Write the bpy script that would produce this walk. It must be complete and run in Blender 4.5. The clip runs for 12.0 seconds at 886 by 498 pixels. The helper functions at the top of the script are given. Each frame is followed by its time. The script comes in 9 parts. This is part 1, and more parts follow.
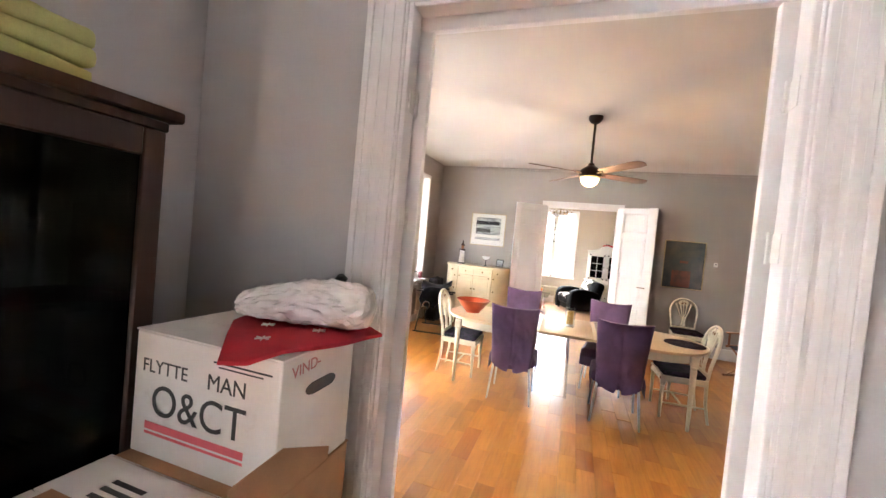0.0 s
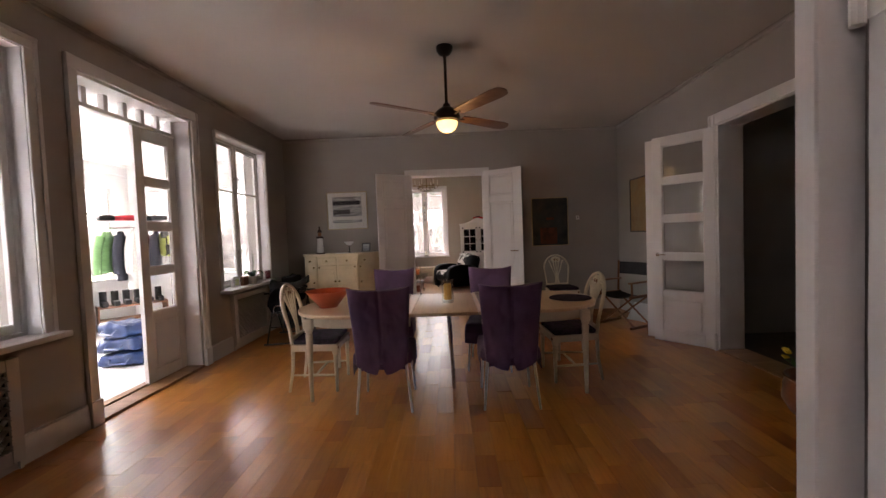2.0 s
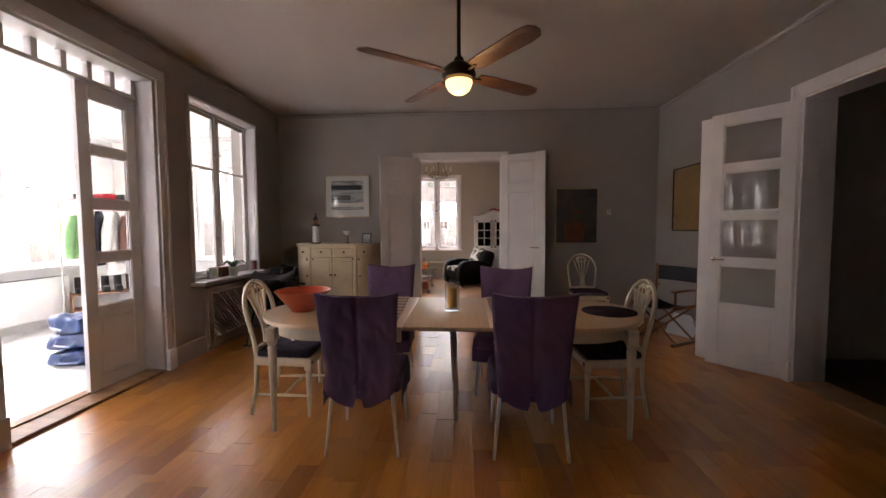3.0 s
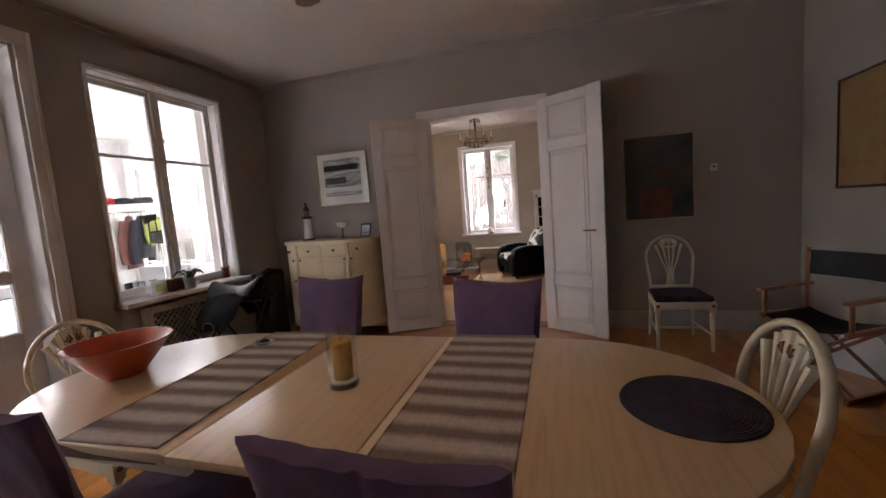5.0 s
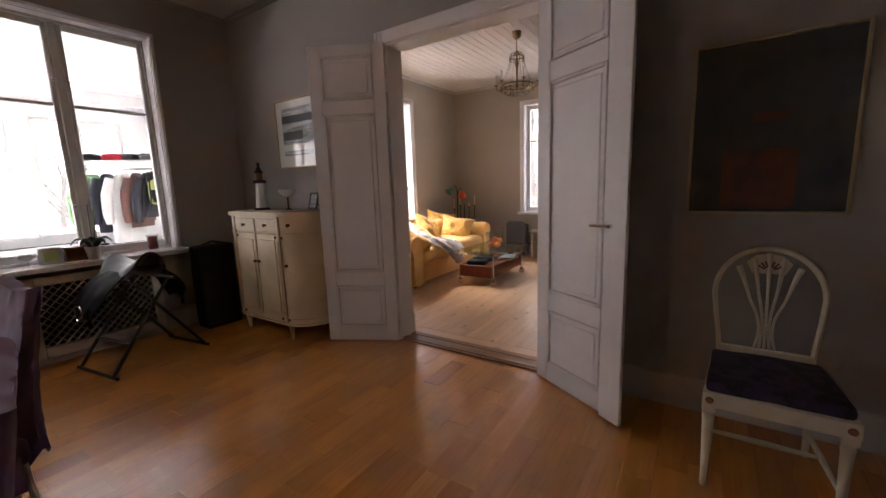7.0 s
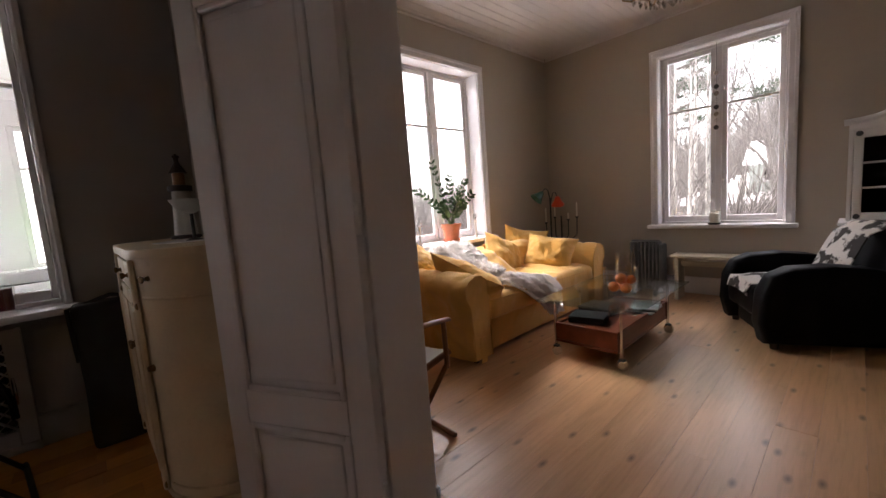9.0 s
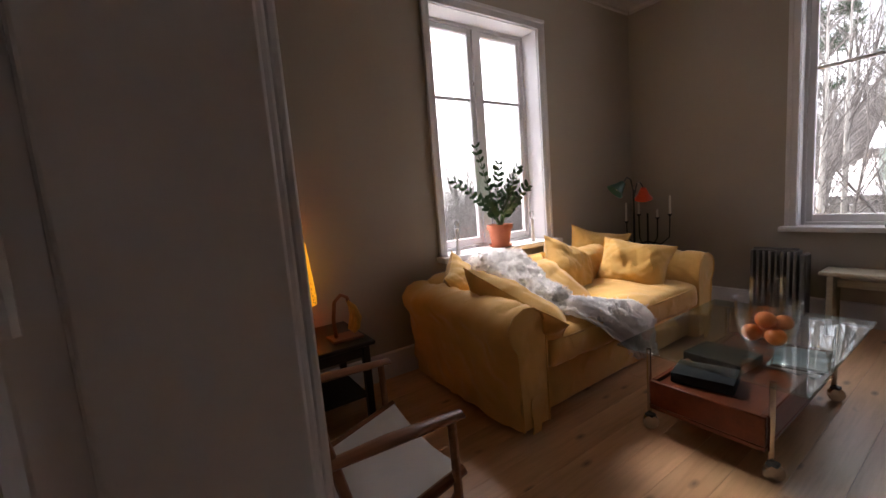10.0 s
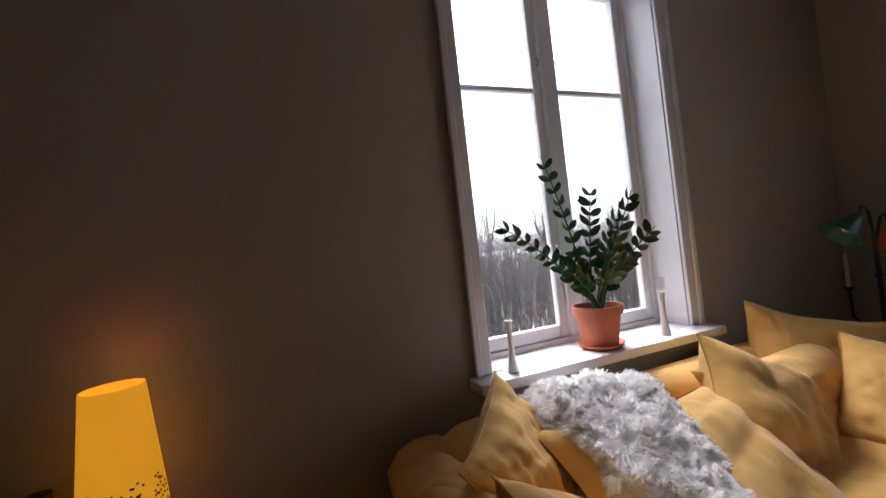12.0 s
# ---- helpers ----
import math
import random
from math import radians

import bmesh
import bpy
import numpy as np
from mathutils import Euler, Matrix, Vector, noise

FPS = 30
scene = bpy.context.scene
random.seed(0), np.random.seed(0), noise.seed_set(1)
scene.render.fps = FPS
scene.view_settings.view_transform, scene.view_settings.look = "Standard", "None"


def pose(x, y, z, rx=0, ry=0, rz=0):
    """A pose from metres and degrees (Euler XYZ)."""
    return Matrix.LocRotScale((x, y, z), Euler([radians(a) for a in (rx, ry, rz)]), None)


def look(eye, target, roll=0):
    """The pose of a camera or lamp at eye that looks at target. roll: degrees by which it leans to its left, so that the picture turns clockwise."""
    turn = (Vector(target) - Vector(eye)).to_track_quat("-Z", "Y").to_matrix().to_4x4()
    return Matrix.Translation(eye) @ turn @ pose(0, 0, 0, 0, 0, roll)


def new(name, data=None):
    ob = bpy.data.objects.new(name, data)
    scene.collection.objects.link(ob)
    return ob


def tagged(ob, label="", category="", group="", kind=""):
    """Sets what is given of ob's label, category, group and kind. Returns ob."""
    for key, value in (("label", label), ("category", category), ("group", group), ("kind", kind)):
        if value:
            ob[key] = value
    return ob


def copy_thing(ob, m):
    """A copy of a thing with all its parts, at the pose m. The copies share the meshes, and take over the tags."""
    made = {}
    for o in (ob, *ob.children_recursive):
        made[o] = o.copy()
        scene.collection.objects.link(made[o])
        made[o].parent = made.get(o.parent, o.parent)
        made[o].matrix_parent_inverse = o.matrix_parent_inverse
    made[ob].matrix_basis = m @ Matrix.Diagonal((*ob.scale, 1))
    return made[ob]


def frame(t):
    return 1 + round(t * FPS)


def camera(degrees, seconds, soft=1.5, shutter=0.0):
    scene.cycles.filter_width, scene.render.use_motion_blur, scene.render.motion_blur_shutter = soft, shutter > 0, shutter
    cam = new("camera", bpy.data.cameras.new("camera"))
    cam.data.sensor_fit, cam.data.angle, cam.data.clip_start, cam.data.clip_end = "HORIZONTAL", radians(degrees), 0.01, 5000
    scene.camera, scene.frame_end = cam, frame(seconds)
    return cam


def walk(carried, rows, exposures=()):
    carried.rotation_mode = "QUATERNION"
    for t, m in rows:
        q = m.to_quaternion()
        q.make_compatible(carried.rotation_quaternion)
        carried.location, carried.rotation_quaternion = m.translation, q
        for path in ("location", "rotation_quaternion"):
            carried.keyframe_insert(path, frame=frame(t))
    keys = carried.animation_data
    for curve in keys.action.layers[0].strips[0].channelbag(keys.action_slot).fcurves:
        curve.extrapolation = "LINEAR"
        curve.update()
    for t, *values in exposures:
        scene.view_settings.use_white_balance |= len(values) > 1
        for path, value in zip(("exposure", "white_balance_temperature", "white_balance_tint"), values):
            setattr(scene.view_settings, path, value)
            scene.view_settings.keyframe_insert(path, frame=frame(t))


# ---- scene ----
cam = camera(97.3, 12.0)
PATH = [
    (0, (-0.179, -1.157, 1.618), (-0.817, 0.738, 1.56), 5.4),
    (0.5, (-0.093, -0.958, 1.549), (-0.364, 1.023, 1.507), 3.8),
    (1, (-0.063, -0.774, 1.476), (-0.264, 1.215, 1.456), -1.1),
    (1.5, (-0.1, -0.492, 1.423), (-0.2, 1.505, 1.4), -2.4),
    (2, (-0.121, -0.172, 1.393), (-0.155, 1.826, 1.317), -2.2),
    (2.5, (-0.086, 0.203, 1.37), (-0.247, 2.192, 1.233), -0.0),
    (3, (-0.064, 0.599, 1.37), (-0.173, 2.593, 1.261), -0.3),
    (3.2, (-0.039, 0.747, 1.36), (-0.115, 2.74, 1.22), -1.2),
    (4.8, (0.531, 2.069, 1.347), (0.05, 4.006, 1.215), -5.3),
    (5, (0.638, 2.233, 1.375), (0.073, 4.141, 1.18), -4.4),
    (5.5, (0.942, 2.654, 1.346), (0.239, 4.51, 1.1), -4.1),
    (6, (1.232, 3.084, 1.316), (0.362, 4.862, 1.033), -3.9),
    (6.5, (1.398, 3.574, 1.314), (0.395, 5.284, 1.047), -2.5),
    (6.7, (1.412, 3.782, 1.323), (0.373, 5.464, 1.018), -2.1),
    (8.3, (0.734, 5.398, 1.189), (-0.605, 6.863, 0.938), -4.2),
    (8.5, (0.638, 5.552, 1.207), (-0.746, 6.968, 0.925), -4.2),
    (9, (0.277, 5.951, 1.221), (-1.179, 7.303, 0.994), -4.3),
    (9.5, (-0.02, 6.321, 1.246), (-1.581, 7.55, 1.013), -6.1),
    (10, (-0.29, 6.68, 1.229), (-1.943, 7.781, 0.991), -4.6),
    (10.5, (-0.559, 6.982, 1.244), (-2.275, 7.994, 1.065), -6.6),
    (11, (-0.727, 7.336, 1.26), (-2.569, 8.112, 1.191), -4.0),
    (11.5, (-1.036, 7.525, 1.279), (-2.904, 8.238, 1.227), -4.8),
    (12, (-1.367, 7.687, 1.306), (-3.235, 8.402, 1.337), -6.3),
]
EXPOSURES = [(0.0, 6.35, 6300, 8), (0.5, 5.65, 6400, 10), (1.0, 4.7, 6650, 14), (1.5, 4.15, 6850, 19), (2.0, 3.85, 7000, 20), (2.5, 3.85, 6950, 20), (5.0, 3.85, 6550, 18), (6.7, 3.85, 6550, 19), (8.5, 3.1, 6700, 18), (9.0, 3.05, 6600, 18), (9.5, 2.75, 6450, 18), (10.0, 2.6, 6350, 17), (11.0, 2.2, 5950, 16), (12.0, 1.9, 5850, 15)]
walk(cam, [(row[0], look(row[1], row[2], row[3])) for row in PATH], EXPOSURES)

# ---- daylight: an overcast winter sky ----
world = bpy.data.worlds.new("overcast_sky")
scene.world = world
world.use_nodes = True
wn, wl = world.node_tree.nodes, world.node_tree.links
sky = wn.new("ShaderNodeTexSky")
sky.sky_type = "NISHITA"
sky.sun_disc = False
sky.sun_elevation = radians(55)
sky.sun_rotation = radians(275)
sky.air_density, sky.dust_density, sky.ozone_density = 1.0, 4.0, 1.0
clouds = wn.new("ShaderNodeHueSaturation")
clouds.inputs["Saturation"].default_value = 0.22
wl.new(sky.outputs[0], clouds.inputs["Color"])
wl.new(clouds.outputs[0], wn["Background"].inputs[0])
wn["Background"].inputs[1].default_value = 0.15

sun_data = bpy.data.lights.new("sun", "SUN")
sun_data.energy, sun_data.angle, sun_data.color = 1.5, radians(36), (1.0, 0.95, 0.90)
sun = new("sun", sun_data)
sun.matrix_world = look((-21, 2, 30), (0, 0, 0))


# ---- materials ----
def nodes_of(name):
    m = bpy.data.materials.new(name)
    m.use_nodes = True
    return m, m.node_tree.nodes, m.node_tree.links, m.node_tree.nodes["Principled BSDF"]


def noise_node(n, l, coord, scale, detail=4.0, rough=0.55, stretch=None):
    t = n.new("ShaderNodeTexNoise")
    t.inputs["Scale"].default_value, t.inputs["Detail"].default_value, t.inputs["Roughness"].default_value = scale, detail, rough
    if stretch:
        mp = n.new("ShaderNodeMapping")
        mp.inputs["Scale"].default_value = stretch
        l.new(coord, mp.inputs[0])
        coord = mp.outputs[0]
    l.new(coord, t.inputs["Vector"])
    return t.outputs["Fac"]


def mix_col(n, l, fac, a, b, mode="MIX"):
    m = n.new("ShaderNodeMix")
    m.data_type, m.blend_type = "RGBA", mode
    for k, v in ((0, fac), (6, a), (7, b)):
        if isinstance(v, (int, float)):
            m.inputs[k].default_value = v
        elif isinstance(v, tuple):
            m.inputs[k].default_value = (*v[:3], 1)
        else:
            l.new(v, m.inputs[k])
    return m.outputs[2]


def ramp(n, l, fac, a, b):
    r = n.new("ShaderNodeMapRange")
    r.inputs[1].default_value, r.inputs[2].default_value = a, b
    l.new(fac, r.inputs[0])
    return r.outputs[0]


def mat(name, col, rough=0.5, metal=0.0, var=0.12, big=1.5, fine=40.0, bump=0.1, dist=0.002, stretch=None, per=0.0, spec=0.5,
        sheen=0.0, dirt=None, world_space=False, coat=0.0, crease=0.0, crease_scale=5.0):
    """A surface with variation at two scales, fine relief, and optional change from piece to piece."""
    m, n, l, p = nodes_of(name)
    tc = n.new("ShaderNodeTexCoord")
    co = tc.outputs["Object"]
    if world_space:
        g = n.new("ShaderNodeNewGeometry")
        co = g.outputs["Position"]
    a = noise_node(n, l, co, big, 3, 0.5, stretch)
    b = noise_node(n, l, co, fine, 5, 0.6, stretch)
    dark = tuple(c * (1 - var) for c in col)
    light = tuple(min(1, c * (1 + var)) for c in col)
    c = mix_col(n, l, ramp(n, l, a, 0.3, 0.7), dark, light)
    c = mix_col(n, l, ramp(n, l, b, 0.3, 0.7), c, mix_col(n, l, 1.0, c, (1 - var * 0.6,) * 3, "MULTIPLY"))
    if dirt:
        c = mix_col(n, l, ramp(n, l, noise_node(n, l, co, big * 2.3, 6, 0.7), 0.6, 0.85), c, dirt)
    if per:
        oi = n.new("ShaderNodeObjectInfo")
        hv = n.new("ShaderNodeHueSaturation")
        mr = n.new("ShaderNodeMapRange")
        mr.inputs[3].default_value, mr.inputs[4].default_value = 1 - per, 1 + per
        l.new(oi.outputs["Random"], mr.inputs[0])
        l.new(mr.outputs[0], hv.inputs["Value"])
        l.new(c, hv.inputs["Color"])
        c = hv.outputs[0]
    l.new(c, p.inputs["Base Color"])
    r = n.new("ShaderNodeMapRange")
    r.inputs[3].default_value, r.inputs[4].default_value = max(0.02, rough - 0.09), min(1, rough + 0.09)
    l.new(b, r.inputs[0])
    l.new(r.outputs[0], p.inputs["Roughness"])
    p.inputs["Metallic"].default_value = metal
    p.inputs["Specular IOR Level"].default_value = spec
    p.inputs["Coat Weight"].default_value = coat
    p.inputs["Coat Roughness"].default_value = 0.2
    if sheen:
        p.inputs["Sheen Weight"].default_value = sheen
    if bump:
        bp = n.new("ShaderNodeBump")
        bp.inputs["Strength"].default_value, bp.inputs["Distance"].default_value = bump, dist
        l.new(b, bp.inputs["Height"])
        l.new(bp.outputs[0], p.inputs["Normal"])
        if crease:   # long soft folds of a loose cloth
            wv = n.new("ShaderNodeTexWave")
            for key, val in (("Scale", crease_scale), ("Distortion", 7.0), ("Detail", 2.5), ("Detail Scale", 1.1), ("Detail Roughness", 0.55)):
                wv.inputs[key].default_value = val
            mp = n.new("ShaderNodeMapping")
            mp.inputs["Rotation"].default_value = (0.5, 0.4, 0.7)
            l.new(co, mp.inputs[0])
            l.new(mp.outputs[0], wv.inputs["Vector"])
            here = n.new("ShaderNodeMath")
            here.operation = "MULTIPLY"
            l.new(wv.outputs["Fac"], here.inputs[0])
            l.new(ramp(n, l, noise_node(n, l, co, 5.0, 2), 0.42, 0.66), here.inputs[1])
            b2 = n.new("ShaderNodeBump")
            b2.inputs["Strength"].default_value, b2.inputs["Distance"].default_value = 0.8, crease
            l.new(here.outputs[0], b2.inputs["Height"])
            l.new(b2.outputs[0], bp.inputs["Normal"])
    return m


def glass_mat(name, tint=(0.97, 0.98, 0.98), rough=0.0, ior=1.5):
    m, n, l, p = nodes_of(name)
    n.remove(p)
    tr, gl, mx, fr, pw, ma = (n.new("ShaderNode" + k) for k in ("BsdfTransparent", "BsdfGlossy", "MixShader", "LayerWeight", "Math", "Math"))
    tr.inputs[0].default_value = (*tint, 1)
    gl.inputs["Roughness"].default_value = rough
    fr.inputs[0].default_value = 0.5
    pw.operation, pw.inputs[1].default_value = "POWER", 4.0
    ma.operation, ma.inputs[1].default_value, ma.inputs[2].default_value = "MULTIPLY_ADD", 0.6, ((ior - 1) / (ior + 1)) ** 2
    l.new(fr.outputs["Facing"], pw.inputs[0])
    l.new(pw.outputs[0], ma.inputs[0])
    l.new(ma.outputs[0], mx.inputs[0])
    l.new(tr.outputs[0], mx.inputs[1])
    l.new(gl.outputs[0], mx.inputs[2])
    l.new(mx.outputs[0], n["Material Output"].inputs[0])
    return m


def glow_mat(name, col, strength, pattern=0.0):
    m, n, l, p = nodes_of(name)
    p.inputs["Base Color"].default_value = (*col, 1)
    p.inputs["Roughness"].default_value = 0.6
    p.inputs["Emission Color"].default_value = (*col, 1)
    p.inputs["Emission Strength"].default_value = strength
    if pattern:
        tc = n.new("ShaderNodeTexCoord")
        a = noise_node(n, l, tc.outputs["Object"], 6, 3)
        b = ramp(n, l, a, 0.25, 0.75)
        c = mix_col(n, l, b, tuple(v * (1 - pattern) for v in col), col)
        l.new(c, p.inputs["Emission Color"])
    return m


def wood_mat(name, col, dark, rough=0.35, per=0.25, axis=1, knots=0.0, coat=0.0, grain=14.0, odd=None, coat_rough=0.15, kscale=4.2):
    """Wood grain that runs along an axis, with a different tone for each board."""
    m, n, l, p = nodes_of(name)
    tc = n.new("ShaderNodeTexCoord")
    oi = n.new("ShaderNodeObjectInfo")
    g = n.new("ShaderNodeNewGeometry")
    off = n.new("ShaderNodeVectorMath")
    off.operation = "ADD"
    sc = n.new("ShaderNodeVectorMath")
    sc.operation = "SCALE"
    sc.inputs[0].default_value = (17.0, 31.0, 7.0)
    rnd = n.new("ShaderNodeMath")
    rnd.operation = "ADD"
    l.new(oi.outputs["Random"], rnd.inputs[0])
    l.new(g.outputs["Random Per Island"], rnd.inputs[1])
    fr = n.new("ShaderNodeMath")
    fr.operation = "FRACT"
    l.new(rnd.outputs[0], fr.inputs[0])
    l.new(fr.outputs[0], sc.inputs["Scale"])
    l.new(tc.outputs["Object"], off.inputs[0])
    l.new(sc.outputs[0], off.inputs[1])
    st = [1.0, 1.0, 1.0]
    st[axis] = 0.07
    a = noise_node(n, l, off.outputs[0], grain, 5, 0.6, tuple(st))
    b = noise_node(n, l, off.outputs[0], grain * 7, 4, 0.6, tuple(st))
    c = mix_col(n, l, ramp(n, l, a, 0.3, 0.72), dark, col)
    c = mix_col(n, l, ramp(n, l, b, 0.45, 0.8), c, mix_col(n, l, 1.0, c, (0.8, 0.76, 0.7), "MULTIPLY"))
    if knots:
        v = n.new("ShaderNodeTexVoronoi")
        v.voronoi_dimensions = "2D"
        v.inputs["Scale"].default_value = kscale
        mp = n.new("ShaderNodeMapping")
        ks = [1.0, 1.0, 0.0]
        ks[axis] = 0.42
        mp.inputs["Scale"].default_value = ks
        l.new(off.outputs[0], mp.inputs[0])
        l.new(mp.outputs[0], v.inputs["Vector"])
        k = ramp(n, l, v.outputs["Distance"], 0.115, 0.015)
        few = n.new("ShaderNodeMath")
        few.operation = "MULTIPLY"
        l.new(k, few.inputs[0])
        l.new(ramp(n, l, noise_node(n, l, off.outputs[0], 3.1, 2), 0.45, 0.52), few.inputs[1])
        c = mix_col(n, l, few.outputs[0], c, tuple(x * knots for x in dark))
    if odd:   # now and then a board of another tone
        f2 = n.new("ShaderNodeMath")
        f2.operation, f2.inputs[1].default_value = "MULTIPLY", 7.31
        l.new(fr.outputs[0], f2.inputs[0])
        f3 = n.new("ShaderNodeMath")
        f3.operation = "FRACT"
        l.new(f2.outputs[0], f3.inputs[0])
        c = mix_col(n, l, ramp(n, l, f3.outputs[0], 0.70, 1.0), c, mix_col(n, l, 1.0, c, odd, "MULTIPLY"))
    hv = n.new("ShaderNodeHueSaturation")
    mr = n.new("ShaderNodeMapRange")
    mr.inputs[3].default_value, mr.inputs[4].default_value = 1 - per, 1 + per
    l.new(fr.outputs[0], mr.inputs[0])
    l.new(mr.outputs[0], hv.inputs["Value"])
    l.new(c, hv.inputs["Color"])
    l.new(hv.outputs[0], p.inputs["Base Color"])
    r = n.new("ShaderNodeMapRange")
    r.inputs[3].default_value, r.inputs[4].default_value = rough - 0.03, rough + 0.04
    l.new(noise_node(n, l, off.outputs[0], 5, 5, 0.6), r.inputs[0])
    l.new(r.outputs[0], p.inputs["Roughness"])
    p.inputs["Coat Weight"].default_value = coat
    p.inputs["Coat Roughness"].default_value = coat_rough
    bp = n.new("ShaderNodeBump")
    bp.inputs["Strength"].default_value, bp.inputs["Distance"].default_value = 0.12, 0.001
    l.new(b, bp.inputs["Height"])
    l.new(bp.outputs[0], p.inputs["Normal"])
    return m


def band_mat(name, cols, axis, period, rough=0.9, soft=True):
    """Woven cloth with broad soft bands across it."""
    m, n, l, p = nodes_of(name)
    tc = n.new("ShaderNodeTexCoord")
    sep = n.new("ShaderNodeSeparateXYZ")
    l.new(tc.outputs["Object"], sep.inputs[0])
    ns = noise_node(n, l, tc.outputs["Object"], 9, 4)
    ad = n.new("ShaderNodeMath")
    ad.operation = "MULTIPLY_ADD"
    ad.inputs[1].default_value = 0.03
    l.new(ns, ad.inputs[0])
    l.new(sep.outputs[axis], ad.inputs[2])
    dv = n.new("ShaderNodeMath")
    dv.operation = "DIVIDE"
    dv.inputs[1].default_value = period
    l.new(ad.outputs[0], dv.inputs[0])
    pp = n.new("ShaderNodeMath")
    pp.operation = "PINGPONG"
    pp.inputs[1].default_value = 0.5
    l.new(dv.outputs[0], pp.inputs[0])
    c = mix_col(n, l, ramp(n, l, pp.outputs[0], 0.12, 0.38), cols[0], cols[1])
    wv = noise_node(n, l, tc.outputs["Object"], 160, 2, 0.6, (1, 0.2, 1))
    c = mix_col(n, l, ramp(n, l, wv, 0.35, 0.7), c, mix_col(n, l, 1.0, c, (0.78, 0.78, 0.78), "MULTIPLY"))
    l.new(c, p.inputs["Base Color"])
    p.inputs["Roughness"].default_value = rough
    bp = n.new("ShaderNodeBump")
    bp.inputs["Strength"].default_value, bp.inputs["Distance"].default_value = 0.3, 0.002
    l.new(wv, bp.inputs["Height"])
    l.new(bp.outputs[0], p.inputs["Normal"])
    return m


def blotch_mat(name, cols, scale, rough=0.7, edge=(0.45, 0.55), stretch=None):
    """Irregular patches of two or three colours, for hides, paintings and snow."""
    m, n, l, p = nodes_of(name)
    tc = n.new("ShaderNodeTexCoord")
    c = cols[0]
    for i, k in enumerate(cols[1:]):
        f = noise_node(n, l, tc.outputs["Object"], scale * (1 + 0.7 * i), 5, 0.55, stretch)
        c = mix_col(n, l, ramp(n, l, f, *edge), c, k)
    l.new(c, p.inputs["Base Color"])
    p.inputs["Roughness"].default_value = rough
    b = noise_node(n, l, tc.outputs["Object"], scale * 30, 4)
    bp = n.new("ShaderNodeBump")
    bp.inputs["Strength"].default_value, bp.inputs["Distance"].default_value = 0.3, 0.003
    l.new(b, bp.inputs["Height"])
    l.new(bp.outputs[0], p.inputs["Normal"])
    return m


WALL = mat("dining_wall_paint", (0.365, 0.330, 0.310), 0.75, var=0.05, big=0.9, fine=120, bump=0.12, dist=0.001, world_space=True)
WALL_LIVING = mat("living_wall_paint", (0.43, 0.375, 0.31), 0.75, var=0.05, big=0.9, fine=120, bump=0.12, dist=0.001, world_space=True)
WALL_HALL = mat("hall_wall_paint", (0.46, 0.45, 0.46), 0.7, var=0.05, big=0.8, fine=120, bump=0.12, dist=0.001, world_space=True)
CEIL = mat("ceiling_paint", (0.58, 0.54, 0.51), 0.8, var=0.04, big=0.7, fine=90, bump=0.08, dist=0.001, world_space=True)
WHITE = mat("white_gloss_paint", (0.74, 0.72, 0.73), 0.38, var=0.05, big=2.5, fine=60, bump=0.08, dist=0.001)
WHITE_OLD = mat("yellowed_white_paint", (0.74, 0.73, 0.72), 0.42, var=0.06, big=3, fine=60, bump=0.1, dist=0.001)
VERANDA_WHITE = mat("veranda_white_paint", (0.76, 0.75, 0.75), 0.5, var=0.04, big=2, fine=60, bump=0.05, world_space=True)
VERANDA_FLOOR = mat("pale_grey_floor_paint", (0.64, 0.63, 0.62), 0.35, var=0.08, big=2, fine=30, bump=0.05, world_space=True)
PARQUET = wood_mat("honey_oak_parquet", (0.66, 0.265, 0.042), (0.54, 0.19, 0.025), 0.34, per=0.14, axis=1, coat=0.9, grain=8, odd=(0.78, 0.62, 0.54), coat_rough=0.22)
PINE = wood_mat("worn_pine_planks", (0.75, 0.455, 0.245), (0.60, 0.335, 0.165), 0.40, per=0.07, axis=1, knots=0.36, coat=0.6, grain=7, coat_rough=0.28, kscale=6.0)
PINE_ACROSS = wood_mat("worn_pine_header", (0.75, 0.455, 0.245), (0.60, 0.335, 0.165), 0.40, per=0.07, axis=0, knots=0.36, coat=0.6, grain=7, coat_rough=0.28, kscale=6.0)
OAK_TRIM = wood_mat("oak_threshold", (0.38, 0.2, 0.09), (0.22, 0.10, 0.04), 0.4, per=0.1, axis=0)
BIRCH = wood_mat("pale_birch_veneer", (0.78, 0.555, 0.325), (0.75, 0.525, 0.30), 0.34, per=0.03, axis=1, coat=1.0, grain=8, coat_rough=0.32)
BIRCH.node_tree.nodes["Principled BSDF"].inputs["Coat IOR"].default_value = 1.8
PARQUET.node_tree.nodes["Principled BSDF"].inputs["Coat IOR"].default_value = 1.75
TRIM = mat("greyed_trim_paint", (0.50, 0.465, 0.445), 0.55, var=0.05, big=2, fine=60, bump=0.08, dist=0.001, world_space=True)
CREAM = mat("cream_painted_wood", (0.70, 0.58, 0.38), 0.42, var=0.08, big=5, fine=70, bump=0.1, dist=0.001, dirt=(0.5, 0.38, 0.22))
CREAM_CHAIR = mat("ivory_painted_wood", (0.72, 0.64, 0.50), 0.45, var=0.08, big=9, fine=80, bump=0.1, dist=0.001)
PURPLE = mat("purple_slipcover_cloth", (0.118, 0.062, 0.138), 0.85, var=0.2, big=6, fine=300, bump=0.25, dist=0.001, sheen=0.12, crease=0.006, crease_scale=2.6)
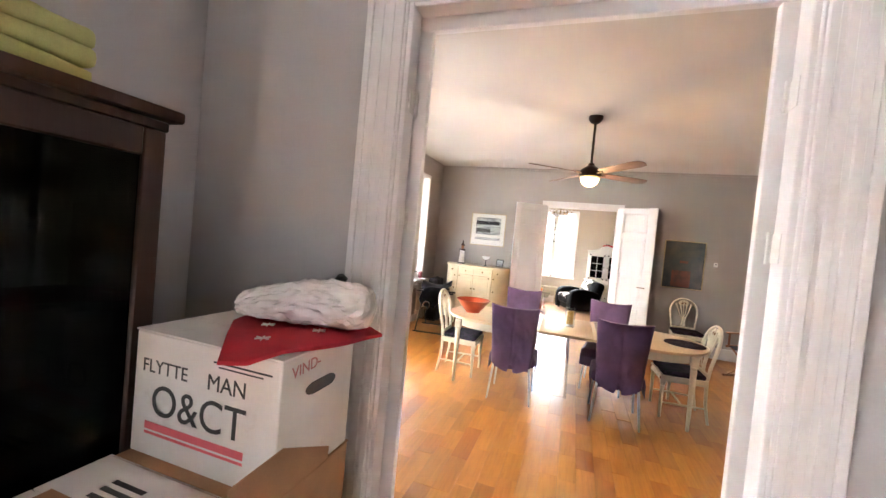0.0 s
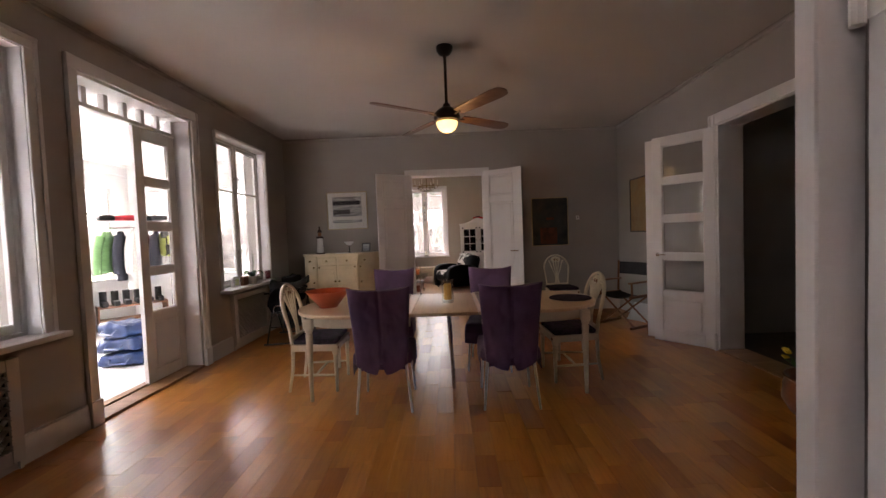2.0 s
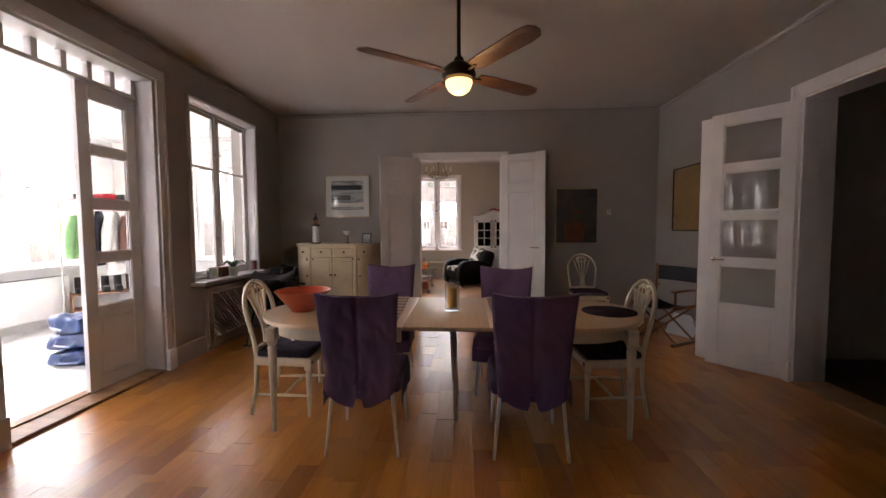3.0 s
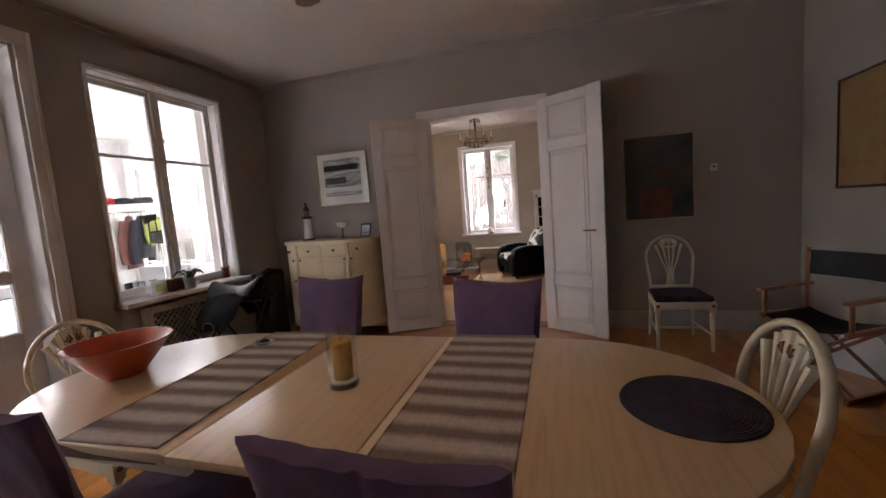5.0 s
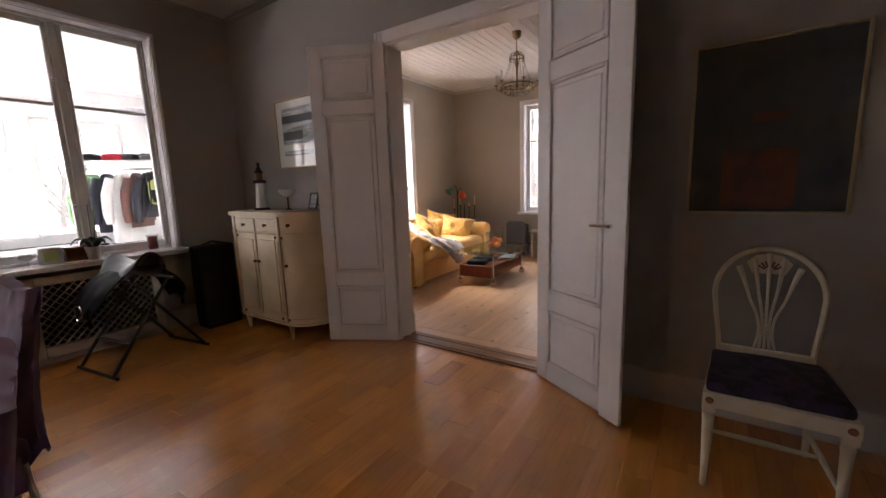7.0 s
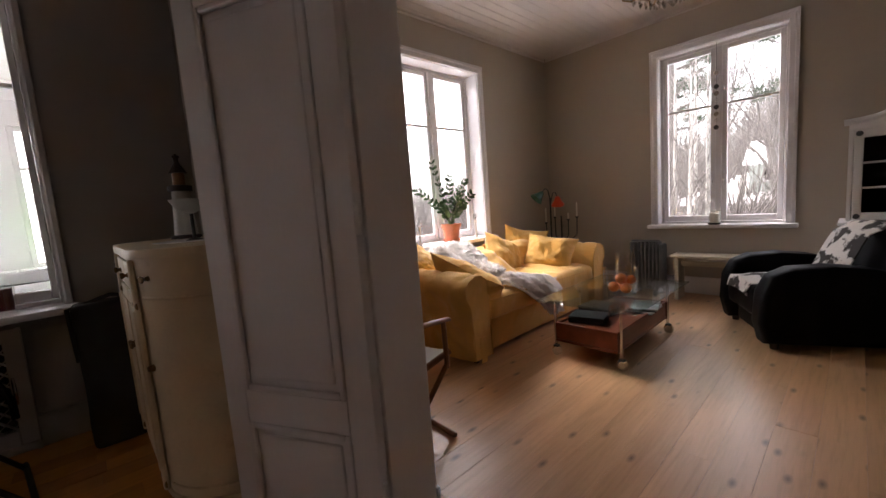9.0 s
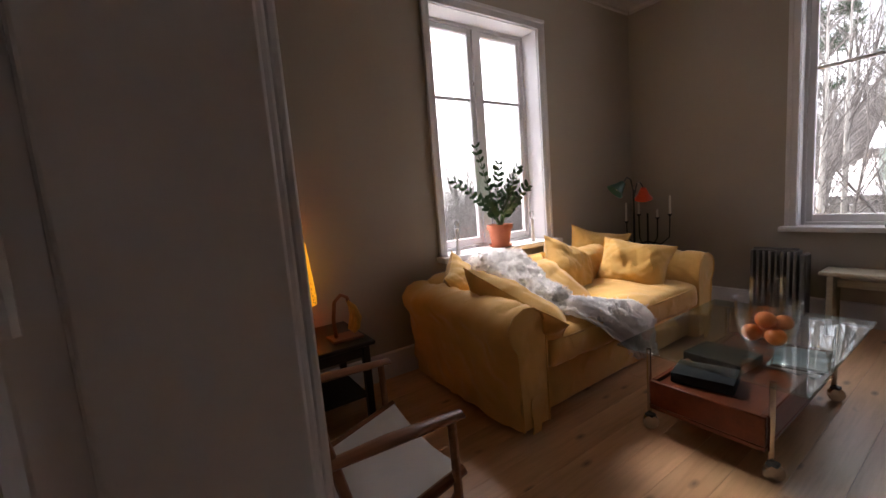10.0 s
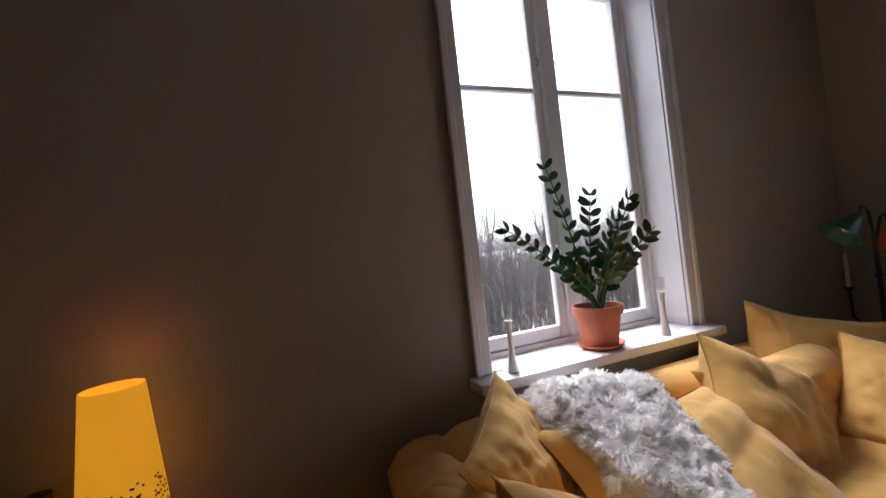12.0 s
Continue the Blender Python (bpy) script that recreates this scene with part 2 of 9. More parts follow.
PURPLE_DK = blotch_mat("violet_seat_cloth", [(0.05, 0.03, 0.065), (0.02, 0.018, 0.03)], 22, 0.9)
MAT_PURPLE = mat("woven_purple_placemat", (0.045, 0.03, 0.06), 0.9, var=0.25, big=30, fine=400, bump=0.4, dist=0.001)
YELLOW = mat("mustard_yellow_cotton", (0.76, 0.44, 0.11), 0.85, var=0.1, big=4, fine=260, bump=0.25, dist=0.001, sheen=0.25, crease=0.013, crease_scale=2.4)
FUR = mat("pale_grey_plush", (0.90, 0.88, 0.87), 0.95, var=0.06, big=14, fine=90, bump=0.15, dist=0.003, sheen=0.4)
fur_n, fur_l = FUR.node_tree.nodes, FUR.node_tree.links   # light passes through the thin pile
fur_tr, fur_mix = fur_n.new("ShaderNodeBsdfTranslucent"), fur_n.new("ShaderNodeMixShader")
fur_tr.inputs[0].default_value, fur_mix.inputs[0].default_value = (0.92, 0.90, 0.89, 1), 0.4
fur_l.new(fur_n["Principled BSDF"].outputs[0], fur_mix.inputs[1])
fur_l.new(fur_tr.outputs[0], fur_mix.inputs[2])
fur_l.new(fur_mix.outputs[0], fur_n["Material Output"].inputs[0])
TERRACOTTA = mat("terracotta", (0.50, 0.155, 0.075), 0.75, var=0.12, big=9, fine=90, bump=0.2)
SOIL = mat("potting_soil", (0.03, 0.02, 0.015), 0.95, var=0.4, big=40, fine=200, bump=0.6, dist=0.004)
LEAF = mat("glossy_green_leaf", (0.035, 0.085, 0.025), 0.3, var=0.35, big=12, fine=60, bump=0.1)
STEM = mat("green_stem", (0.06, 0.11, 0.03), 0.5)
CHROME = mat("brushed_steel", (0.62, 0.61, 0.60), 0.22, 1.0, var=0.06, big=8, fine=120, bump=0.03)
ALU = mat("satin_steel_tube", (0.72, 0.70, 0.69), 0.42, 0.55, var=0.05, big=8, fine=120, bump=0.03)
BRASS = mat("aged_brass", (0.22, 0.145, 0.06), 0.38, 1.0, var=0.2, big=18, fine=90)
BLACK = mat("black_lacquered_metal", (0.016, 0.015, 0.015), 0.4, var=0.2, big=8, fine=90)
BLACK_CLOTH = mat("black_nylon_cloth", (0.014, 0.014, 0.017), 0.7, var=0.3, big=8, fine=250, bump=0.25)
LEATHER = mat("black_leather", (0.004, 0.004, 0.005), 0.5, var=0.25, big=6, fine=140, bump=0.2, dist=0.001, spec=0.09)
LEATHER_SHINE = mat("polished_black_leather", (0.006, 0.006, 0.007), 0.34, var=0.2, big=8, fine=120, bump=0.12, dist=0.001, spec=0.5)
COPPER = mat("brown_copper", (0.20, 0.085, 0.045), 0.45, 0.7, var=0.2, big=9, fine=60)
PETAL = mat("yellow_petal", (0.75, 0.52, 0.03), 0.6)
BRONZE = mat("dark_bronze_metal", (0.04, 0.026, 0.02), 0.4, 0.7, var=0.2, big=10, fine=70)
BLADE = wood_mat("fan_blade_walnut", (0.20, 0.11, 0.075), (0.12, 0.06, 0.04), 0.45, per=0.05, axis=0)
CHERRY = wood_mat("reddish_cherry_wood", (0.24, 0.055, 0.022), (0.16, 0.034, 0.013), 0.35, per=0.05, axis=1, coat=0.2)
TEAK = wood_mat("teak_wood", (0.32, 0.14, 0.06), (0.2, 0.075, 0.03), 0.4, per=0.08, axis=1)
BLACKWOOD = wood_mat("black_stained_wood", (0.016, 0.009, 0.006), (0.009, 0.005, 0.004), 0.4, per=0.08, axis=1)
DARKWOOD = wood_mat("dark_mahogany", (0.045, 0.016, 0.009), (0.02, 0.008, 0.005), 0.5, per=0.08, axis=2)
CANVAS = mat("white_canvas", (0.78, 0.77, 0.76), 0.9, var=0.05, big=6, fine=300, bump=0.2)
CARTON_W = mat("white_cardboard", (0.72, 0.70, 0.68), 0.8, var=0.05, big=4, fine=120, bump=0.1, dirt=(0.55, 0.5, 0.45))
CARTON_B = mat("brown_cardboard", (0.36, 0.20, 0.10), 0.85, var=0.1, big=5, fine=150, bump=0.1)
PRINT_K = mat("black_print", (0.05, 0.05, 0.055), 0.8)
PRINT_R = mat("pink_red_print", (0.70, 0.13, 0.16), 0.8)
INK_R = mat("faded_red_marker", (0.50, 0.22, 0.22), 0.8)
RED = mat("red_felt", (0.42, 0.015, 0.03), 0.85, var=0.15, big=8, fine=200, bump=0.2)
PLASTIC_BAG = mat("crumpled_white_plastic", (0.82, 0.80, 0.80), 0.25, var=0.05, big=12, fine=24, bump=0.5, dist=0.008)
ORANGE_RED = mat("orange_red_lacquer", (0.52, 0.075, 0.018), 0.35, var=0.1, big=9, fine=60, bump=0.05, coat=0.2)
ORANGE = mat("orange_peel", (0.78, 0.20, 0.02), 0.45, var=0.15, big=14, fine=160, bump=0.3)
CANDLE_Y = mat("yellow_wax", (0.74, 0.42, 0.09), 0.5, var=0.1, big=14, fine=60)
CANDLE_W = mat("white_wax", (0.78, 0.74, 0.66), 0.5, var=0.05)
CANDLE_R = mat("dark_red_wax", (0.20, 0.01, 0.02), 0.5, var=0.1)
GLASS = glass_mat("clear_glass", (0.97, 0.975, 0.975), ior=1.8)
PANE = glass_mat("window_glass", (0.985, 0.99, 0.985), ior=1.35)
VERANDA_PANE = glass_mat("old_veranda_glass", (0.96, 0.97, 0.97), ior=1.3)
TABLE_GLASS = glass_mat("table_glass", (0.80, 0.87, 0.85), ior=1.9)
DARK_GLASS = glass_mat("smoky_cabinet_glass", (0.16, 0.15, 0.14), ior=1.25)
# dark colour that paints in the shade behind the radiator lattice
LATTICE_SHADE = mat("radiator_shade", (0.05, 0.045, 0.04), 0.9)
RUNNER = band_mat("banded_grey_linen", [(0.62, 0.53, 0.49), (0.25, 0.19, 0.165)], 1, 0.12)
COWHIDE = blotch_mat("white_and_black_hide", [(0.62, 0.58, 0.54), (0.03, 0.022, 0.018)], 9, 0.85, (0.49, 0.55))
SNOW = blotch_mat("thawing_snow_ground", [(0.62, 0.62, 0.63), (0.22, 0.19, 0.14), (0.5, 0.5, 0.5)], 0.25, 0.9, (0.42, 0.6))
BARK = mat("grey_brown_bark", (0.165, 0.148, 0.138), 0.9, var=0.3, big=6, fine=40, bump=0.5, dist=0.01)
BIRCH_BARK = mat("pale_birch_bark", (0.42, 0.40, 0.37), 0.85, var=0.25, big=5, fine=30, bump=0.3, dirt=(0.05, 0.045, 0.04))
ROUGH_STONE = mat("rough_grey_granite", (0.20, 0.185, 0.17), 0.9, var=0.25, big=3, fine=40, bump=0.4, dist=0.01, per=0.25)
SNOW_WHITE = mat("lying_snow", (0.82, 0.83, 0.85), 0.8, var=0.04, big=2, fine=60, bump=0.2, dist=0.004)
HOUSE_PAINT = mat("grey_green_house_paint", (0.28, 0.31, 0.28), 0.8, var=0.08, big=1.5, fine=30)
NEEDLES = mat("dull_pine_needles", (0.05, 0.075, 0.045), 0.8, var=0.3, big=3, fine=30)
JACKET_G = mat("bright_green_quilted_nylon", (0.20, 0.42, 0.17), 0.5, var=0.12, big=9, fine=60)
JACKET_W = mat("white_quilted_nylon", (0.75, 0.75, 0.72), 0.55, var=0.08, big=9, fine=60)
JACKET_K = mat("navy_black_cloth", (0.02, 0.022, 0.035), 0.8, var=0.2)
JACKET_LIME = mat("lime_backpack_nylon", (0.50, 0.55, 0.16), 0.5, var=0.15, big=9)
BAG_BLUE = mat("blue_woven_plastic", (0.02, 0.05, 0.16), 0.35, var=0.25, big=12, fine=60, bump=0.5, dist=0.006)
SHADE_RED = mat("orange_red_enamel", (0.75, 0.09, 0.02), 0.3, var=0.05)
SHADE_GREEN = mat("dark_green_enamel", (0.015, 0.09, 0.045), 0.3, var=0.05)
PHOTO = blotch_mat("grey_photograph", [(0.32, 0.34, 0.37), (0.06, 0.065, 0.08), (0.5, 0.52, 0.55)], 5, 0.5, (0.4, 0.58), (0.5, 1, 3.5))
MATBOARD = mat("white_mount_board", (0.72, 0.71, 0.70), 0.8, var=0.03)
OIL_DARK = blotch_mat("dark_blue_grey_oil_paint", [(0.05, 0.062, 0.068), (0.025, 0.03, 0.04), (0.075, 0.07, 0.06)], 3.2, 0.5, (0.35, 0.65))
OIL_RUST = blotch_mat("rust_red_oil_paint", [(0.17, 0.05, 0.03), (0.06, 0.035, 0.03)], 7, 0.5, (0.4, 0.7))
OIL_OCHRE = blotch_mat("ochre_painted_canvas", [(0.36, 0.20, 0.06), (0.22, 0.11, 0.035), (0.30, 0.2, 0.09)], 3, 0.6, (0.35, 0.65))
OIL_GREY = blotch_mat("grey_landscape_print", [(0.45, 0.44, 0.41), (0.05, 0.055, 0.05)], 2.6, 0.6, (0.44, 0.56), (1, 1, 1.6))
GILT = mat("pale_gilt_frame", (0.50, 0.40, 0.24), 0.4, 0.5, var=0.15)
HEATER_GREY = mat("grey_radiator_enamel", (0.13, 0.13, 0.125), 0.45, var=0.08)
GREY_BOX = mat("grey_painted_steel", (0.06, 0.062, 0.066), 0.5, var=0.08)
PALE_WOOD = wood_mat("pale_limed_wood", (0.55, 0.5, 0.38), (0.45, 0.4, 0.3), 0.5, per=0.08, axis=0)
CRYSTAL = glass_mat("cut_crystal", (0.8, 0.8, 0.78), ior=1.7)
BANANA = mat("ripe_banana_skin", (0.62, 0.36, 0.05), 0.5, var=0.2, big=20, fine=90, dirt=(0.12, 0.06, 0.02))
CLOTH_GREEN = mat("yellow_green_folded_cloth", (0.42, 0.42, 0.16), 0.9, var=0.15, big=8, fine=200, bump=0.3)
LAMP_GLASS = glow_mat("lit_amber_glass", (1.0, 0.62, 0.20), 0.30, 0.3)
LAMP_SHADE = glow_mat("lit_yellow_paper_shade", (1.0, 0.41, 0.012), 0.17, 0.25)
REDBROWN_ROOF = mat("weathered_wood_fence", (0.2, 0.17, 0.15), 0.9, var=0.2)


# ---- building blocks ----
def mesh_ob(name, bm, material, parent=None, label="", smooth=40):
    bmesh.ops.recalc_face_normals(bm, faces=bm.faces[:])
    me = bpy.data.meshes.new(name)
    bm.to_mesh(me)
    bm.free()
    me.materials.append(material)
    if smooth:
        me.polygons.foreach_set("use_smooth", [True] * len(me.polygons))
        me.set_sharp_from_angle(angle=radians(smooth))
    ob = new(name, me)
    if parent:
        ob.parent = parent
    if label:
        ob["label"] = label
    return ob


def part(name, bm, material, parent, label="", smooth=40):
    return mesh_ob(name, bm, material, parent, label, smooth)


def thing(name, m, label, category, group="", kind=""):
    ob = new(name)
    ob.empty_display_size = 0.1
    ob.matrix_basis = m
    return tagged(ob, label, category, group, kind)


def structure(name, bm, material, label="", smooth=30):
    return tagged(mesh_ob(name, bm, material, None, label, smooth), kind="structure")


def box(bm, x0, x1, y0, y1, z0, z1, bevel=0.0, seg=1, m=None):
    t = Matrix.Translation(((x0 + x1) / 2, (y0 + y1) / 2, (z0 + z1) / 2)) @ Matrix.Diagonal((abs(x1 - x0), abs(y1 - y0), abs(z1 - z0), 1))
    r = bmesh.ops.create_cube(bm, size=1, matrix=t)
    vs = r["verts"]
    if bevel:
        es = list({e for v in vs for e in v.link_edges})
        b = bmesh.ops.bevel(bm, geom=es, offset=bevel, segments=seg, profile=0.6, affect="EDGES")
        vs = list({v for f in b["faces"] for v in f.verts} | {v for v in vs if v.is_valid})
    if m is not None:
        bmesh.ops.transform(bm, matrix=m, verts=vs)
    return bm


def bx(*a, **k):
    return box(bmesh.new(), *a, **k)


def lathe(bm, prof, seg=20, m=None, cap=True):
    """A turned body: prof lists (radius, height) from the bottom up."""
    rings = []
    for r, z in prof:
        ring = [bm.verts.new((r * math.cos(2 * math.pi * i / seg), r * math.sin(2 * math.pi * i / seg), z)) for i in range(seg)]
        rings.append(ring)
    for a, b in zip(rings, rings[1:]):
        for i in range(seg):
            j = (i + 1) % seg
            bm.faces.new((a[i], a[j], b[j], b[i]))
    if cap:
        bm.faces.new(rings[0][::-1])
        bm.faces.new(rings[-1])
    if m is not None:
        bmesh.ops.transform(bm, matrix=m, verts=[v for r in rings for v in r])
    return bm


def turned(prof, seg=20, m=None, cap=True):
    return lathe(bmesh.new(), prof, seg, m, cap)


def tube(bm, pts, r, seg=8, closed=False, flat=1.0):
    """A rod along a line of points; r is one radius or one for each point."""
    pts = [Vector(p) for p in pts]
    n = len(pts)
    rs = r if isinstance(r, (list, tuple)) else [r] * n
    rings = []
    up = None
    for i, p in enumerate(pts):
        a = pts[(i - 1) % n] if closed or i else p
        b = pts[(i + 1) % n] if closed or i < n - 1 else p
        d = (b - a).normalized()
        if up is None:
            up = Vector((0, 0, 1)) if abs(d.z) < 0.9 else Vector((1, 0, 0))
        s = d.cross(up).normalized()
        up = s.cross(d).normalized()
        rings.append([bm.verts.new(p + (s * math.cos(2 * math.pi * k / seg) + up * flat * math.sin(2 * math.pi * k / seg)) * rs[i]) for k in range(seg)])
    pairs = list(zip(rings, rings[1:])) + ([(rings[-1], rings[0])] if closed else [])
    for a, b in pairs:
        for k in range(seg):
            j = (k + 1) % seg
            bm.faces.new((a[k], a[j], b[j], b[k]))
    if not closed:
        bm.faces.new(rings[0][::-1])
        bm.faces.new(rings[-1])
    return bm


def rod(pts, r, seg=8, closed=False, flat=1.0):
    return tube(bmesh.new(), pts, r, seg, closed, flat)


def arc(c, r, a0, a1, n, plane="xz"):
    out = []
    for i in range(n + 1):
        a = radians(a0 + (a1 - a0) * i / n)
        u, v = r * math.cos(a), r * math.sin(a)
        out.append({"xz": (c[0] + u, c[1], c[2] + v), "yz": (c[0], c[1] + u, c[2] + v), "xy": (c[0] + u, c[1] + v, c[2])}[plane])
    return out


def prism(bm, outline, z0, z1, m=None, bevel=0.0, seg=2):
    """An outline in x and y raised from z0 to z1."""
    lo = [bm.verts.new((x, y, z0)) for x, y in outline]
    hi = [bm.verts.new((x, y, z1)) for x, y in outline]
    n = len(outline)
    fs = [bm.faces.new(lo[::-1]), bm.faces.new(hi)]
    for i in range(n):
        fs.append(bm.faces.new((lo[i], lo[(i + 1) % n], hi[(i + 1) % n], hi[i])))
    vs = lo + hi
    if bevel:
        es = [e for f in fs[:2] for e in f.edges]
        b = bmesh.ops.bevel(bm, geom=es, offset=bevel, segments=seg, profile=0.6, affect="EDGES")
        vs = list({v for f in b["faces"] for v in f.verts} | {v for v in vs if v.is_valid})
    if m is not None:
        bmesh.ops.transform(bm, matrix=m, verts=vs)
    return bm


def sheet(bm, f, nu, nv, thick=0.0):
    """A surface f(u, v) over the unit square, closed with a thickness along the normal."""
    g = [[bm.verts.new(f(i / nu, j / nv)) for j in range(nv + 1)] for i in range(nu + 1)]
    fs = [bm.faces.new((g[i][j], g[i + 1][j], g[i + 1][j + 1], g[i][j + 1])) for i in range(nu) for j in range(nv)]
    if thick:
        bm.normal_update()
        bmesh.ops.solidify(bm, geom=fs, thickness=thick)
    return bm


def pillow_bm(w, h, t, seed, n=22, wrinkle=0.018):
    """A soft cushion lying in x and z, w wide, h high and t thick, with pinched corners and creases."""
    bm = bmesh.new()
    off = Vector((seed * 3.7, seed * 1.9, seed * 5.3))
    sides = []
    for s in (1, -1):
        g = []
        for i in range(n + 1):
            row = []
            for j in range(n + 1):
                u, v = 2 * i / n - 1, 2 * j / n - 1
                x = u * (1 - 0.13 * (1 - v * v) * abs(u)) * w / 2
                z = v * (1 - 0.13 * (1 - u * u) * abs(v)) * h / 2
                d = max(0.0, (1 - abs(u) ** 2.6) * (1 - abs(v) ** 2.6)) ** 0.55
                k = noise.noise(Vector((u * 1.4, v * 1.4, s * 2.0)) + off)
                cr = 0.0
                for q in range(2):   # long creases in two directions, more of them near the corners
                    an = seed * 1.7 + q * 1.15
                    p, r = u * math.cos(an) + v * math.sin(an), v * math.cos(an) - u * math.sin(an)
                    ridge = 1 - abs(noise.noise(Vector((p * (2.0 + 0.9 * q), r * 0.3, s + q * 3.1)) + off * 2)) * 3.6
                    cr += max(0.0, ridge) ** 1.5 * (0.6, 0.45)[q] * (0.3 + 0.5 * (u * u + v * v))
                fine = noise.noise(Vector((u * 9 + v * 5, v * 3 - u * 2, s * 3)) + off)
                y = s * (d * t / 2 * (1 + 0.3 * k) - wrinkle * d ** 0.5 * (cr - 0.15) + wrinkle * 0.3 * d * fine)
                row.append(bm.verts.new((x, y, z + 0.012 * k)))
            g.append(row)
        for i in range(n):
            for j in range(n):
                q = (g[i][j], g[i + 1][j], g[i + 1][j + 1], g[i][j + 1])
                bm.faces.new(q if s < 0 else q[::-1])
        sides.append(g)
    bmesh.ops.remove_doubles(bm, verts=bm.verts[:], dist=0.0012)
    return bm


def soft_box(w, d, h, r, seed, amp=0.012, cuts=7):
    """A stuffed block with rounded edges and an uneven surface, standing on z = 0."""
    bm = bmesh.new()
    box(bm, -w / 2, w / 2, -d / 2, d / 2, 0, h, r, 3)
    bmesh.ops.subdivide_edges(bm, edges=[e for e in bm.edges if e.calc_length() > 0.12], cuts=cuts, use_grid_fill=True)
    off = Vector((seed * 2.1, seed * 4.3, seed))
    bm.normal_update()
    for v in bm.verts:
        v.co += v.normal * amp * (noise.noise(v.co * 4 + off) + 0.5 * noise.noise(v.co * 11 + off))
    return bm


def place(ob, m):
    ob.matrix_basis = m
    return ob


def lettering(name, text, size, m, material, parent, extrude=0.0006):
    """Print built from the font's outlines, as a mesh."""
    cu = bpy.data.curves.new(name, "FONT")
    cu.body, cu.size, cu.extrude = text, size, extrude
    tmp = bpy.data.objects.new("tmp_text", cu)
    scene.collection.objects.link(tmp)
    me = bpy.data.meshes.new_from_object(tmp.evaluated_get(bpy.context.evaluated_depsgraph_get()))
    bpy.data.objects.remove(tmp)
    me.name = name
    me.materials.clear()
    me.materials.append(material)
    ob = new(name, me)
    ob.parent = parent
    ob.matrix_basis = m
    return ob


# ---- the large structure ----
H = 3.12


def wall(name, axis, t0, t1, a, b, h, openings, material, base=0.0):
    """A wall of thickness t0..t1 across an axis, from a to b along the other one; openings are (from, to, bottom, top)."""
    bm = bmesh.new()

    def piece(s, e, z0, z1):
        if e - s > 0.001 and z1 - z0 > 0.001:
            box(bm, *((t0, t1, s, e) if axis == "x" else (s, e, t0, t1)), z0, z1)
    at = a
    for s, e, z0, z1 in sorted(openings):
        piece(at, s, base, h)
        piece(s, e, base, z0)
        piece(s, e, z1, h)
        at = e
    piece(at, b, base, h)
    return structure(name, bm, material)


# openings of the dining room's outer wall: near window, veranda doors, far window
WIN_NEAR, DOOR_V, WIN_FAR = (1.22, 2.46, 0.80, 2.77), (2.82, 4.17, 0.0, 2.77), (4.585, 5.855, 0.79, 2.745)
wall("wall_west_dining", "x", -3.25, -2.95, 0.385, 6.70, H, [WIN_NEAR, DOOR_V, WIN_FAR], WALL)
wall("wall_north_dining", "y", 6.60, 6.70, -2.95, 2.80, H, [(-0.77, 0.52, 0.0, 2.43)], WALL)
wall("wall_south_living", "y", 6.70, 6.765, -2.80, 3.30, H, [(-0.77, 0.52, 0.0, 2.43)], WALL_LIVING)
wall("wall_east_dining", "x", 2.80, 3.05, 0.385, 6.60, H, [(2.60, 4.12, 0.0, 2.47)], WALL)
wall("wall_south_dining", "y", 0.31, 0.385, -2.95, 2.80, H, [(-0.89, 0.43, 0.0, 2.53)], WALL)
wall("wall_north_hall", "y", 0.25, 0.31, -1.95, 1.75, H, [(-0.89, 0.43, 0.0, 2.53)], WALL_HALL)
WIN_L, WIN_F = (8.375, 9.535, 0.80, 2.69), (-1.36, -0.21, 0.78, 2.69)
wall("wall_west_living", "x", -3.10, -2.80, 6.70, 11.30, H, [WIN_L], WALL_LIVING)
wall("wall_north_living", "y", 11.0, 11.30, -2.80, 3.30, H, [WIN_F], WALL_LIVING)
wall("wall_east_living", "x", 3.00, 3.30, 6.765, 11.0, H, [], WALL_LIVING)
# the west opening is added out of view to let daylight into the hall
wall("wall_west_hall", "x", -2.10, -1.95, -2.60, 0.31, H, [(-2.42, -1.50, 0.85, 2.3)], WALL_HALL)
wall("wall_east_hall", "x", 1.75, 1.90, -2.60, 0.31, H, [], WALL_HALL)
wall("wall_south_hall", "y", -2.75, -2.60, -2.10, 1.90, H, [], WALL_HALL)
wall("wall_east_side_room", "x", 5.2, 5.35, 2.0, 5.0, H, [], WALL)
wall("wall_north_side_room", "y", 4.75, 4.9, 3.05, 5.2, H, [], WALL)
wall("wall_south_side_room", "y", 2.1, 2.25, 3.05, 5.2, H, [], WALL)

structure("ceiling_dining", bx(-3.25, 3.05, 0.31, 6.70, H, H + 0.12), CEIL)
structure("ceiling_hall", bx(-2.10, 1.90, -2.75, 0.31, H, H + 0.12), CEIL)
structure("ceiling_side_room", bx(3.05, 5.35, 2.0, 4.95, H, H + 0.12), CEIL)
bm = bmesh.new()
for i in range(58):   # beaded boards, in the one mesh of the ceiling
    x = -3.10 + i * 0.11
    box(bm, x + 0.0012, x + 0.1088, 6.71, 11.30, H, H + 0.04, 0.002)
box(bm, -3.10, 3.30, 6.71, 11.30, H + 0.041, H + 0.12)
structure("ceiling_living", bm, CEIL)
structure("floor_hall", bx(-2.10, 1.90, -2.75, 0.385, -0.12, -0.004), OAK_TRIM)
# dark wood puts the side room's lack of light into the floor colour
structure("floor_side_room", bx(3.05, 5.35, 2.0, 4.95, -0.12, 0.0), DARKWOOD)


